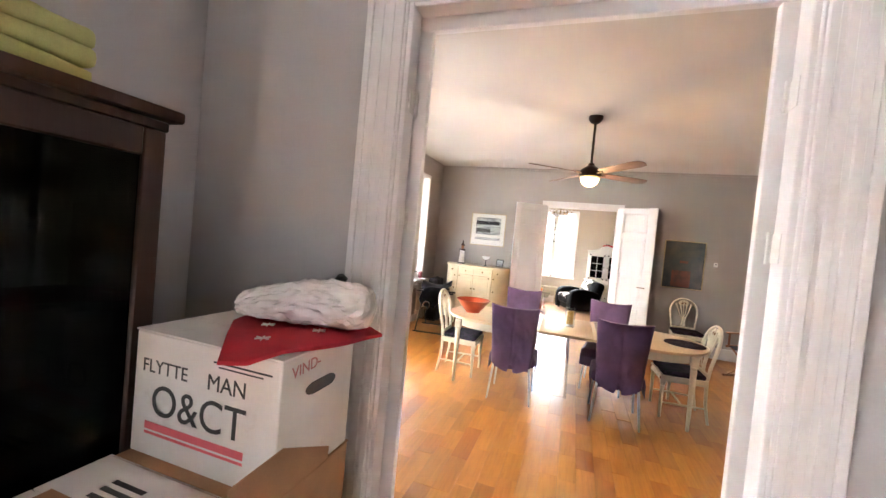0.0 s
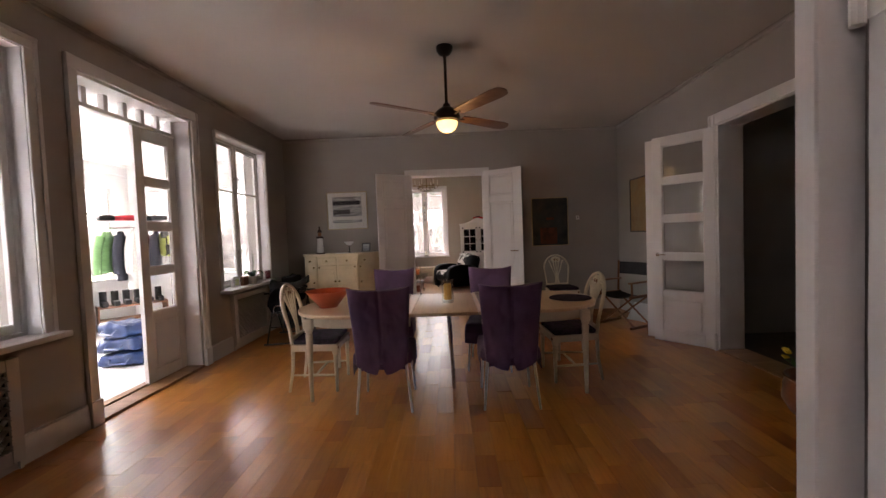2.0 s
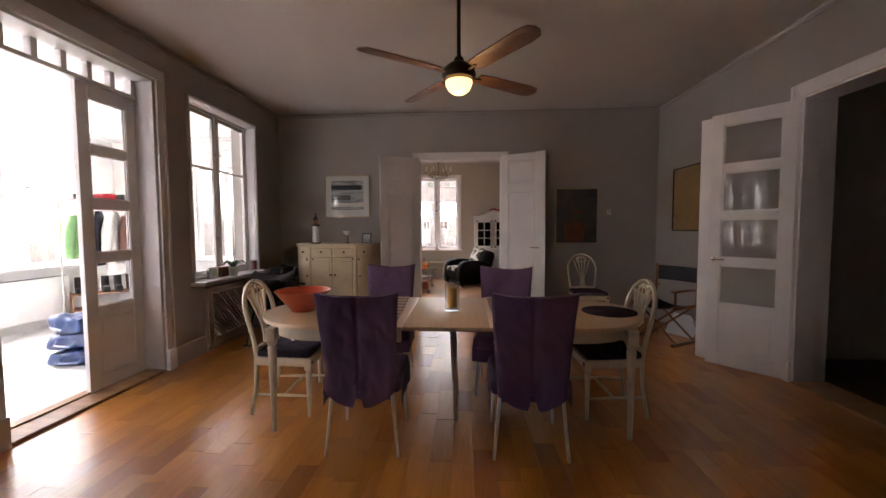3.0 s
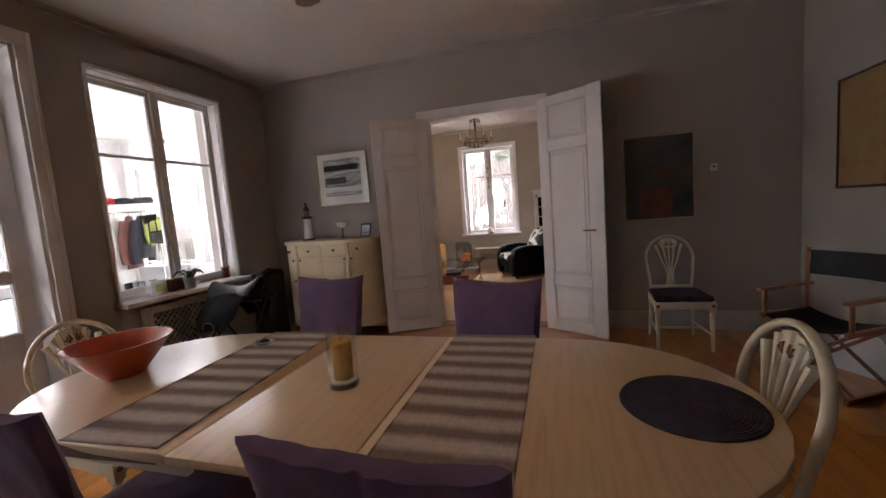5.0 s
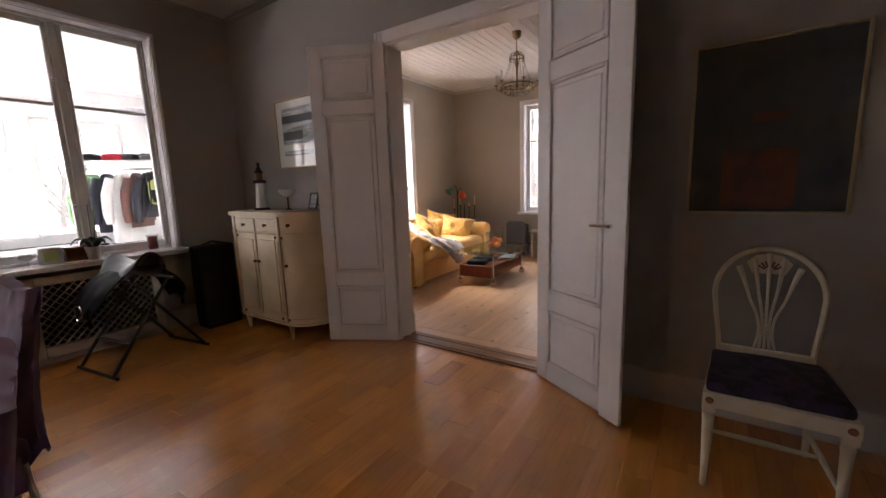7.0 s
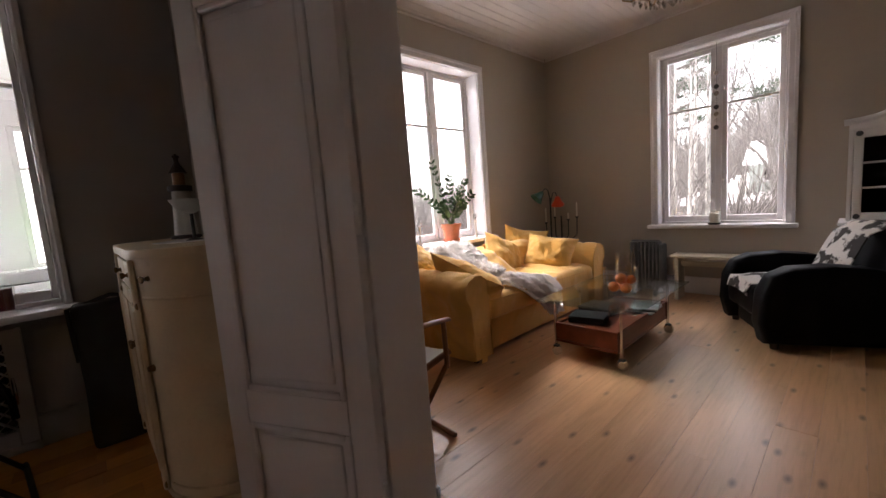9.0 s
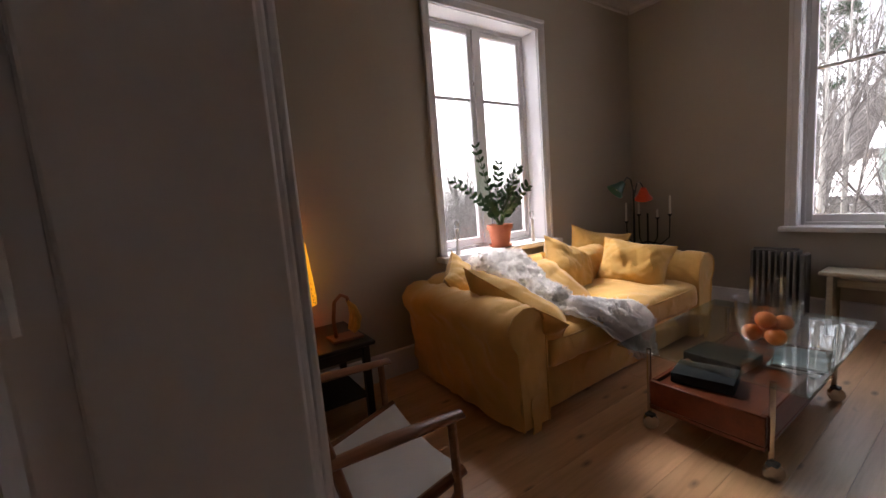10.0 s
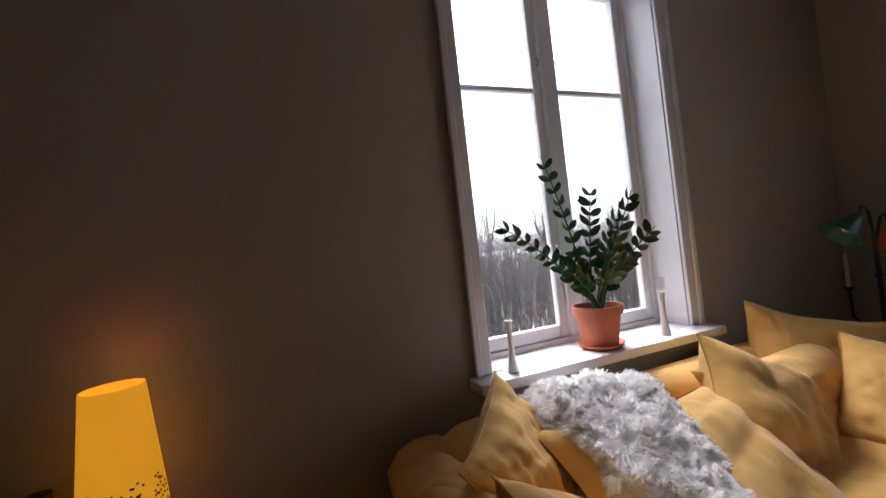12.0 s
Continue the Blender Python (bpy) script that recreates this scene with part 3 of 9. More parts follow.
def run_of_trim(name, prof, path, material, label):
    """A moulding with the section prof (out from the wall, up) along straight stretches (x0, y0, x1, y1, nx, ny)."""
    bm = bmesh.new()
    for x0, y0, x1, y1, nx, ny in path:
        a = [bm.verts.new((x0 + nx * o, y0 + ny * o, z)) for o, z in prof]
        b = [bm.verts.new((x1 + nx * o, y1 + ny * o, z)) for o, z in prof]
        n = len(prof)
        for i in range(n):
            bm.faces.new((a[i], b[i], b[(i + 1) % n], a[(i + 1) % n]))
        bm.faces.new(a[::-1])
        bm.faces.new(b)
    return structure(name, bm, material, label)


BASE = [(0.0, 0.0), (0.022, 0.0), (0.022, 0.15), (0.016, 0.165), (0.016, 0.18), (0.0, 0.19)]
run_of_trim("baseboard_dining", BASE, [
    (-2.95, 0.40, -2.95, 2.73, 1, 0), (-2.95, 4.27, -2.95, 6.60, 1, 0), (-2.92, 6.60, -0.87, 6.60, 0, -1),
    (0.62, 6.60, 2.78, 6.60, 0, -1), (2.80, 4.23, 2.80, 6.57, -1, 0), (2.80, 0.40, 2.80, 2.5, -1, 0)], TRIM, "")
run_of_trim("baseboard_living", BASE, [
    (-2.80, 6.83, -2.80, 10.98, 1, 0), (-2.78, 11.0, 2.98, 11.0, 0, -1), (-2.78, 6.765, -0.86, 6.765, 0, 1), (0.62, 6.765, 2.98, 6.765, 0, 1)], WHITE, "")
CORN = [(0.0, H - 0.050), (0.010, H - 0.048), (0.018, H - 0.038), (0.010, H - 0.028), (0.012, H - 0.012), (0.030, H - 0.001), (0.0, H - 0.001)]
run_of_trim("cornice_dining", CORN, [
    (-2.95, 0.40, -2.95, 6.58, 1, 0), (-2.93, 6.60, 2.78, 6.60, 0, -1), (2.80, 0.40, 2.80, 6.58, -1, 0)], WALL, "")
run_of_trim("cornice_living", CORN, [
    (-2.80, 6.82, -2.80, 10.98, 1, 0), (-2.78, 11.0, 2.98, 11.0, 0, -1), (-2.78, 6.765, 2.98, 6.765, 0, 1)], CEIL, "")


def door_trim(name, axis, a, b, top, faces, depth0, depth1, width=0.11, fluted=False):
    """Jamb lining and casings round an opening; faces are (wall plane, outward sign)."""
    root = tagged(new(name), kind="structure")

    def put(nm, bm):
        part(nm, bm, WHITE, root)

    def bb(s, e, t0, t1, z0, z1, bev=0.004):
        t0, t1 = min(t0, t1), max(t0, t1)
        return bx(*((t0, t1, s, e) if axis == "x" else (s, e, t0, t1)), z0, z1, bevel=bev)
    put("jamb", bb(a, a + 0.03, depth0, depth1, 0, top))
    put("jamb", bb(b - 0.03, b, depth0, depth1, 0, top))
    put("lintel", bb(a + 0.031, b - 0.031, depth0, depth1, top - 0.03, top))
    for plane, sg in faces:
        for s, e in ((a - width + 0.02, a + 0.012), (b - 0.012, b + width - 0.02)):
            bm = bb(s, e, plane, plane + sg * 0.022, 0.0, top + width - 0.021)
            k = 4 if fluted else 2
            for i in range(k):
                c = s + (e - s) * (i + 0.5) / k
                hw = (e - s) / k * 0.32
                t = plane + sg * 0.0225
                o = plane + sg * (0.036 if (i in (0, k - 1)) else 0.029)
                lo, hi = min(t, o), max(t, o)
                box(bm, *((lo, hi, c - hw, c + hw) if axis == "x" else (c - hw, c + hw, lo, hi)), 0.19 if not fluted else 0.22, top + width - 0.03, bevel=0.004)
            put("casing", bm)
            put("plinth_block", bb(s - 0.004, e + 0.004, plane + sg * 0.023, plane + sg * 0.042, 0.0, 0.185))
        put("head_casing", bb(a - width + 0.02, b + width - 0.02, plane + sg * 0.0005, plane + sg * 0.027, top - 0.012, top + width - 0.02))
    return root


door_trim("doorway_living", "y", -0.77, 0.52, 2.43, [(6.60, -1), (6.765, 1)], 6.59, 6.775, width=0.10)
hall_door = door_trim("doorway_hall", "y", -0.89, 0.43, 2.53, [(0.25, -1), (0.385, 1)], 0.24, 0.325, width=0.19, fluted=True)
for x0, x1 in ((-0.889, -0.815), (0.363, 0.429)):   # the rebate's stop, with a narrow gap before it
    part("door_stop", bx(x0, x1, 0.350, 0.384, 0.0, 2.46, bevel=0.003), WHITE, hall_door)
part("door_stop", bx(-0.889, 0.429, 0.350, 0.384, 2.461, 2.529, bevel=0.003), WHITE, hall_door)
door_trim("doorway_side_room", "x", 2.60, 4.12, 2.47, [(2.80, -1)], 2.79, 3.06, width=0.12)
# hinges left on the hall door's lining
for hx, sg in ((-0.86, 1), (0.40, -1)):
    for hz in (0.35, 1.68, 2.15):
        bm = rod([(hx + sg * 0.008, 0.327, hz - 0.05), (hx + sg * 0.008, 0.327, hz + 0.05)], 0.008)
        box(bm, min(hx, hx + sg * 0.003), max(hx, hx + sg * 0.003), 0.27, 0.322, hz - 0.045, hz + 0.045)
        part("hinge", bm, WHITE_OLD, hall_door)
bm = bmesh.new()
box(bm, -0.735, 0.485, 6.585, 6.79, 0.0, 0.014, 0.005)
box(bm, -0.735, 0.485, 6.61, 6.66, 0.0145, 0.022, 0.003)
box(bm, -0.735, 0.485, 6.72, 6.77, 0.0145, 0.02, 0.003)
structure("threshold_living", bm, OAK_TRIM, "")
structure("threshold_side_room", bx(2.77, 3.07, 2.63, 4.09, 0.0, 0.02, bevel=0.006), OAK_TRIM)
structure("threshold_hall", bx(-0.86, 0.40, 0.22, 0.40, -0.004, 0.012, bevel=0.004), OAK_TRIM)
bm = bx(-3.25, -2.93, 2.85, 4.14, -0.01, 0.022, bevel=0.006)
box(bm, -3.16, -3.13, 2.85, 4.14, 0.023, 0.034, 0.003)
structure("threshold_veranda", bm, OAK_TRIM)


def window(name, m, w, z0, z1, reveal, transom, casing=0.10, sill_out=0.17, sill_side=0.06, bars=True, fr=0.035, st=0.045, label=""):
    """A wooden window: local x along the wall, y into the room from the glass, z up."""
    root = tagged(place(new(name), m), label, kind="structure")
    hw = w / 2
    bm = bmesh.new()
    for s in (-1, 1):
        box(bm, s * hw, s * (hw - fr), -0.04, 0.03, z0, z1, 0.004)
    box(bm, -hw + fr + 0.001, hw - fr - 0.001, -0.04, 0.03, z1 - 0.035, z1, 0.004)
    box(bm, -hw + fr + 0.001, hw - fr - 0.001, -0.04, 0.03, z0, z0 + 0.035, 0.004)
    part("window_frame", bm, WHITE, root)
    part("mullion", bx(-0.028, 0.028, -0.04, 0.034, z0 + 0.036, z1 - 0.036, bevel=0.005), WHITE, root)
    for s in (-1, 1):
        a, b = sorted((s * 0.030, s * (hw - fr - 0.002)))
        c, d = z0 + 0.038, z1 - 0.038
        bm = bmesh.new()
        box(bm, a, a + st, -0.022, 0.018, c, d, 0.005)
        box(bm, b - st, b, -0.022, 0.018, c, d, 0.005)
        box(bm, a + st + 0.001, b - st - 0.001, -0.022, 0.018, c, c + 0.06, 0.005)
        box(bm, a + st + 0.001, b - st - 0.001, -0.022, 0.018, d - 0.045, d, 0.005)
        if bars:
            box(bm, a + st + 0.001, b - st - 0.001, -0.016, 0.014, transom - 0.013, transom + 0.013, 0.004)
        sash = part("sash", bm, WHITE, root)
        for lo, hi in (((c + 0.061, transom - 0.014), (transom + 0.014, d - 0.046)) if bars else ((c + 0.061, d - 0.046),)):
            p = part("pane", bx(a + st + 0.001, b - st - 0.001, -0.003, 0.003, lo, hi), PANE, sash, smooth=0)
            p.visible_shadow = False
        part("latch", rod([(s * 0.05, 0.03, z0 + 0.45), (s * 0.05, 0.045, z0 + 0.47), (s * 0.05, 0.03, z0 + 0.49)], 0.005, 6), CHROME, sash)
        part("latch", rod([(s * 0.05, 0.03, z1 - 0.5), (s * 0.05, 0.045, z1 - 0.48), (s * 0.05, 0.03, z1 - 0.46)], 0.005, 6), CHROME, sash)
    # lining of the reveal, casing and sill board
    bm = bmesh.new()
    for s in (-1, 1):
        a, b = sorted((s * (hw - 0.001), s * (hw - 0.012)))
        box(bm, a, b, 0.031, reveal, z0 + 0.002, z1 - 0.001)
    box(bm, -hw + 0.013, hw - 0.013, 0.031, reveal, z1 - 0.013, z1 - 0.001)
    part("lining", bm, WHITE, root)
    bm = bmesh.new()
    for s in (-1, 1):
        a, b = sorted((s * (hw - 0.008), s * (hw + casing)))
        box(bm, a, b, reveal, reveal + 0.02, z0 + 0.012, z1 + casing - 0.001, 0.004)
        a, b = sorted((s * (hw + casing - 0.025), s * (hw + casing + 0.006)))
        box(bm, a, b, reveal + 0.0205, reveal + 0.034, z0 + 0.012, z1 + casing - 0.001, 0.005)
    box(bm, -hw - casing, hw + casing, reveal + 0.001, reveal + 0.024, z1 - 0.008, z1 + casing, 0.004)
    box(bm, -hw - casing - 0.006, hw + casing + 0.006, reveal + 0.0245, reveal + 0.04, z1 + casing - 0.025, z1 + casing + 0.006, 0.005)
    part("casing", bm, WHITE, root)
    bm = bx(-hw - casing - sill_side, hw + casing + sill_side, reveal + 0.001, reveal + sill_out, z0 - 0.03, z0 + 0.011, bevel=0.008, seg=2)
    box(bm, -hw + 0.001, hw - 0.001, 0.031, reveal, z0 - 0.03, z0 + 0.011)
    part("window_sill", bm, WHITE, root)
    return root


window("window_1", pose(-3.08, 1.84, 0, 0, 0, -90), 1.24, 0.80, 2.77, 0.13, 2.075, casing=0.07, sill_out=0.12, sill_side=0.02)
window("window_2", pose(-3.08, 5.22, 0, 0, 0, -90), 1.27, 0.79, 2.745, 0.13, 2.075, casing=0.022, sill_out=0.16, sill_side=0.03, fr=0.026, st=0.032)
window("window_3", pose(-3.00, 8.955, 0, 0, 0, -90), 1.16, 0.80, 2.69, 0.20, 2.075, casing=0.062, sill_out=0.12, sill_side=0.03)
window("window_4", pose(-0.785, 11.12, 0, 0, 0, 180), 1.15, 0.78, 2.69, 0.12, 2.06, casing=0.062, sill_out=0.10, sill_side=0.03)
# an unseen window, placed and sized only to light the hall
window("window_5", pose(-2.05, -1.96, 0, 0, 0, -90), 0.92, 0.85, 2.30, 0.10, 1.85, casing=0.075, sill_out=0.1, sill_side=0.03)


def panelled_leaf(name, m, w, h, label, handle_x, side):
    """A panelled door leaf from its hinge along local x; side is the sign of y on which the handle stands."""
    root = tagged(place(new(name), m), label, "door", kind="structure")
    th, st = 0.042, 0.095
    rails = [(0.0, 0.13), (0.50, 0.62), (1.90, 2.01), (h - 0.085, h)]
    bm = bmesh.new()
    box(bm, 0, st, -th / 2, th / 2, 0.01, h, 0.003)
    box(bm, w - st, w, -th / 2, th / 2, 0.01, h, 0.003)
    for z0, z1 in rails:
        box(bm, st + 0.0005, w - st - 0.0005, -th / 2, th / 2, max(0.01, z0), z1, 0.003)
    part("stiles_and_rails", bm, WHITE, root)
    for (_, z0), (z1, _) in zip(rails, rails[1:]):
        bm = bx(st + 0.001, w - st - 0.001, -0.007, 0.007, z0 + 0.001, z1 - 0.001)
        box(bm, st + 0.045, w - st - 0.045, -0.013, 0.013, z0 + 0.045, z1 - 0.045, 0.005)
        part("panel", bm, WHITE, root)
        bm = bmesh.new()
        for s in (-1, 1):
            y0, y1 = sorted((s * 0.0075, s * (th / 2 + 0.006)))
            box(bm, st + 0.001, st + 0.022, y0, y1, z0 + 0.001, z1 - 0.001, 0.005)
            box(bm, w - st - 0.022, w - st - 0.001, y0, y1, z0 + 0.001, z1 - 0.001, 0.005)
            box(bm, st + 0.0225, w - st - 0.0225, y0, y1, z0 + 0.001, z0 + 0.022, 0.005)
            box(bm, st + 0.0225, w - st - 0.0225, y0, y1, z1 - 0.022, z1 - 0.001, 0.005)
        part("panel_moulding", bm, WHITE, root)
    if handle_x:
        for s in (-1, 1):
            o = s * (th / 2)
            bm = turned([(0.024, 0), (0.024, 0.008), (0.011, 0.01), (0.010, 0.045)], 14, pose(handle_x, o, 1.08, -90 * s))
            tube(bm, [(handle_x, o + s * 0.045, 1.08), (handle_x - 0.05, o + s * 0.052, 1.08), (handle_x - 0.115, o + s * 0.047, 1.078)], 0.009, 8)
            part("door_handle", bm, CHROME, root, "chrome lever handle")
            part("lock_rose", turned([(0.024, 0), (0.024, 0.008), (0.012, 0.012)], 14, pose(handle_x, o, 0.985, -90 * s)), CHROME, root)
    for z in (0.3, 1.2, 2.1):
        part("hinge", rod([(-0.008, side * 0.016, z - 0.05), (-0.008, side * 0.016, z + 0.05)], 0.008, 8), WHITE_OLD, root)
    return root


panelled_leaf("door_1", pose(-0.748, 6.568, 0, 0, 0, 207.0), 0.615, 2.425, "open white panelled double door leaf", 0, 1)
door_2 = panelled_leaf("door_2", pose(0.505, 6.565, 0, 0, 0, -30.2), 0.62, 2.445, "open white panelled door leaf with chrome handle", 0.595, 1)
part("cover_strip", bx(0.55, 0.685, -0.045, -0.0215, 0.01, 2.445, bevel=0.004), WHITE, door_2)


def glazed_leaf(name, m, w, h, label, kick, handle):
    """A leaf with four panes over a bottom panel."""
    root = tagged(place(new(name), m), label, "door", kind="structure")
    th, st = 0.042, 0.10
    n = 4
    top, gap = h - 0.11, 0.075
    ph = (top - kick - (n - 1) * gap) / n
    bm = bmesh.new()
    box(bm, 0, st, -th / 2, th / 2, 0.012, h, 0.003)
    box(bm, w - st, w, -th / 2, th / 2, 0.012, h, 0.003)
    box(bm, st, w - st, -th / 2, th / 2, top, h, 0.003)
    box(bm, st, w - st, -th / 2, th / 2, 0.012, 0.14, 0.003)
    for i in range(n):
        z = kick + i * (ph + gap)
        box(bm, st, w - st, -th / 2, th / 2, z - gap, z, 0.003)
    part("stiles_and_rails", bm, WHITE, root)
    for i in range(n):
        z = kick + i * (ph + gap)
        p = part("pane", bx(st, w - st, -0.003, 0.003, z, z + ph), PANE, root, smooth=0)
        p.visible_shadow = False
        bm = bmesh.new()
        for s in (-1, 1):
            y0, y1 = sorted((s * 0.0035, s * (th / 2 - 0.004)))
            box(bm, st, st + 0.012, y0, y1, z, z + ph, 0.003)
            box(bm, w - st - 0.012, w - st, y0, y1, z, z + ph, 0.003)
            box(bm, st + 0.0125, w - st - 0.0125, y0, y1, z, z + 0.012, 0.003)
            box(bm, st + 0.0125, w - st - 0.0125, y0, y1, z + ph - 0.012, z + ph, 0.003)
        part("glazing_bead", bm, WHITE, root)
    bm = bx(st, w - st, -0.008, 0.008, 0.14, kick - gap)
    box(bm, st + 0.035, w - st - 0.035, -0.015, 0.015, 0.175, kick - gap - 0.035, 0.006)
    part("panel", bm, WHITE, root)
    if handle:
        for s in (-1, 1):
            o = s * th / 2
            bm = turned([(0.022, 0), (0.022, 0.007), (0.010, 0.009), (0.009, 0.04)], 12, pose(w - 0.05, o, 1.05, -90 * s))
            tube(bm, [(w - 0.05, o + s * 0.04, 1.05), (w - 0.15, o + s * 0.042, 1.05)], 0.008, 8)
            part("door_handle", bm, CHROME, root, "chrome lever handle")
    return root


glazed_leaf("door_3", pose(2.785, 4.13, 0, 0, 0, 130.5), 0.64, 2.44, "open white glazed door leaf with four panes", 0.62, True)
door_4 = tagged(place(new("door_4"), pose(2.43, 4.70, 0, 0, 0, 130.5)), "narrow white folded door leaf", "door", kind="structure")
part("stiles_and_rails", bx(0.0, 0.10, -0.035, 0.02, 0.012, 2.44, bevel=0.004), WHITE, door_4)
part("door_stop", bx(0.04, 0.10, -0.05, -0.0355, 0.012, 2.44, bevel=0.004), WHITE, door_4)
door_5 = glazed_leaf("door_5", pose(-3.15, 4.135, 0, 0, 0, -90), 0.56, 2.56, "closed white veranda door leaf with four panes", 0.72, False)

# frame and row of small panes over the veranda doors
fr = tagged(new("doorway_veranda"), "", kind="structure")
bm = bmesh.new()
box(bm, -3.24, -2.955, 2.82, 2.85, 0.0, 2.77, 0.003)
box(bm, -3.24, -2.955, 4.14, 4.17, 0.0, 2.77, 0.003)
part("jamb", bm, WHITE, fr)
part("head", bx(-3.24, -2.955, 2.851, 4.139, 2.74, 2.77, bevel=0.003), WHITE, fr)
part("transom", bx(-3.19, -3.11, 2.851, 4.139, 2.565, 2.60, bevel=0.004), WHITE, fr)
for i in range(7):
    y = 2.851 + (1.288 - 0.045) * i / 6
    part("transom_post", bx(-3.18, -3.12, y, y + 0.045, 2.601, 2.739, bevel=0.003), WHITE, fr)
    if i < 6:
        p = part("pane", bx(-3.153, -3.147, y + 0.046, y + (1.288 - 0.045) / 6 - 0.001, 2.602, 2.738), PANE, fr, smooth=0)
        p.visible_shadow = False
bm = bmesh.new()
for a, b in ((2.735, 2.828), (4.162, 4.255)):
    box(bm, -2.95, -2.928, a, b, 0.0, 2.86, 0.004)
    c = b if a > 3 else a
    box(bm, -2.9275, -2.914, min(c, c + (0.03 if a < 3 else -0.03)), max(c, c + (0.03 if a < 3 else -0.03)), 0.17, 2.86, 0.004)
part("casing", bm, WHITE, fr)
part("head_casing", bx(-2.949, -2.922, 2.735, 4.255, 2.762, 2.862, bevel=0.004), WHITE, fr)
part("plinth_block", bx(-2.927, -2.908, 2.732, 2.832, 0.0, 0.2, bevel=0.004), WHITE, fr)
part("plinth_block", bx(-2.927, -2.908, 4.158, 4.258, 0.0, 0.2, bevel=0.004), WHITE, fr)

# ---- the veranda: a glazed room along the dining room ----
VH = 2.86
structure("floor_veranda", bx(-6.05, -3.25, 0.9, 6.95, -0.12, 0.0), VERANDA_FLOOR)
structure("ceiling_veranda", bx(-6.15, -3.25, 0.8, 7.05, VH, VH + 0.1), VERANDA_WHITE)
VX = -5.98
west = [(1.35, 2.55), (2.75, 3.95), (4.15, 5.35), (5.55, 6.55)]
wall("wall_west_veranda", "x", VX - 0.12, VX, 0.8, 7.05, VH, [(a, b, 0.86, 2.40) for a, b in west], VERANDA_WHITE)
north = [(-5.75, -4.75), (-4.55, -3.55)]
wall("wall_north_veranda", "y", 6.93, 7.05, VX, -3.25, VH, [(a, b, 0.86, 2.40) for a, b in north], VERANDA_WHITE)
wall("wall_south_veranda", "y", 0.8, 0.92, VX, -3.25, VH, [(a, b, 0.86, 2.40) for a, b in north], VERANDA_WHITE)
wall("wall_east_veranda_a", "x", -3.262, -3.252, 0.92, 2.81, VH, [WIN_NEAR], VERANDA_WHITE)
wall("wall_east_veranda_b", "x", -3.262, -3.252, 4.18, 6.93, VH, [WIN_FAR], VERANDA_WHITE)


def veranda_window(name, m, w):
    root = tagged(place(new(name), m), kind="structure")
    z0, z1, tr = 0.86, 2.40, 1.95
    bm = bmesh.new()
    for s in (-1, 1):
        a, b = sorted((s * w / 2, s * (w / 2 - 0.05)))
        box(bm, a, b, -0.03, 0.03, z0, z1, 0.004)
    box(bm, -w / 2 + 0.05, w / 2 - 0.05, -0.03, 0.03, z0, z0 + 0.05, 0.004)
    box(bm, -w / 2 + 0.05, w / 2 - 0.05, -0.03, 0.03, z1 - 0.05, z1, 0.004)
    part("window_frame", bm, VERANDA_WHITE, root)
    part("mullion", bx(-0.045, 0.045, -0.035, 0.035, z0 + 0.05, z1 - 0.05, bevel=0.004), VERANDA_WHITE, root)
    for s in (-1, 1):
        a, b = sorted((s * 0.046, s * (w / 2 - 0.051)))
        part("glazing_bar", bx(a, b, -0.015, 0.015, tr - 0.013, tr + 0.013), VERANDA_WHITE, root)
        for lo, hi in ((z0 + 0.051, tr - 0.014), (tr + 0.014, z1 - 0.051)):
            part("pane", bx(a, b, -0.003, 0.003, lo, hi), VERANDA_PANE, root, smooth=0).visible_shadow = False
    part("window_sill", bx(-w / 2 - 0.09, w / 2 + 0.09, 0.061, 0.17, z0 - 0.03, z0, bevel=0.006), VERANDA_WHITE, root)
    return root


k = 5
for a, b in west:
    k += 1
    veranda_window("window_%d" % k, pose(VX - 0.06, (a + b) / 2, 0, 0, 0, -90), b - a)
for a, b in north:
    k += 1
    veranda_window("window_%d" % k, pose((a + b) / 2, 6.99, 0, 0, 0, 180), b - a)
    k += 1
    veranda_window("window_%d" % k, pose((a + b) / 2, 0.86, 0, 0, 0, 0), b - a)
run_of_trim("cornice_veranda", [(0, VH - 0.2), (0.02, VH - 0.2), (0.03, VH - 0.05), (0.07, VH - 0.02), (0.08, VH - 0.001), (0, VH - 0.001)],
            [(VX, 0.94, VX, 6.91, 1, 0), (VX + 0.02, 6.93, -3.28, 6.93, 0, -1)], VERANDA_WHITE, "")


# ---- dining room ----
def stadium(half, r, n=16):
    return ([(half + r * math.cos(radians(a)), r * math.sin(radians(a))) for a in np.linspace(-90, 90, n)]
            + [(-half + r * math.cos(radians(a)), r * math.sin(radians(a))) for a in np.linspace(90, 270, n)])


TAPER = [(0.014, 0.0), (0.017, 0.02), (0.015, 0.035), (0.022, 0.30), (0.028, 0.55), (0.03, 0.575), (0.024, 0.585), (0.032, 0.60), (0.032, 0.615)]


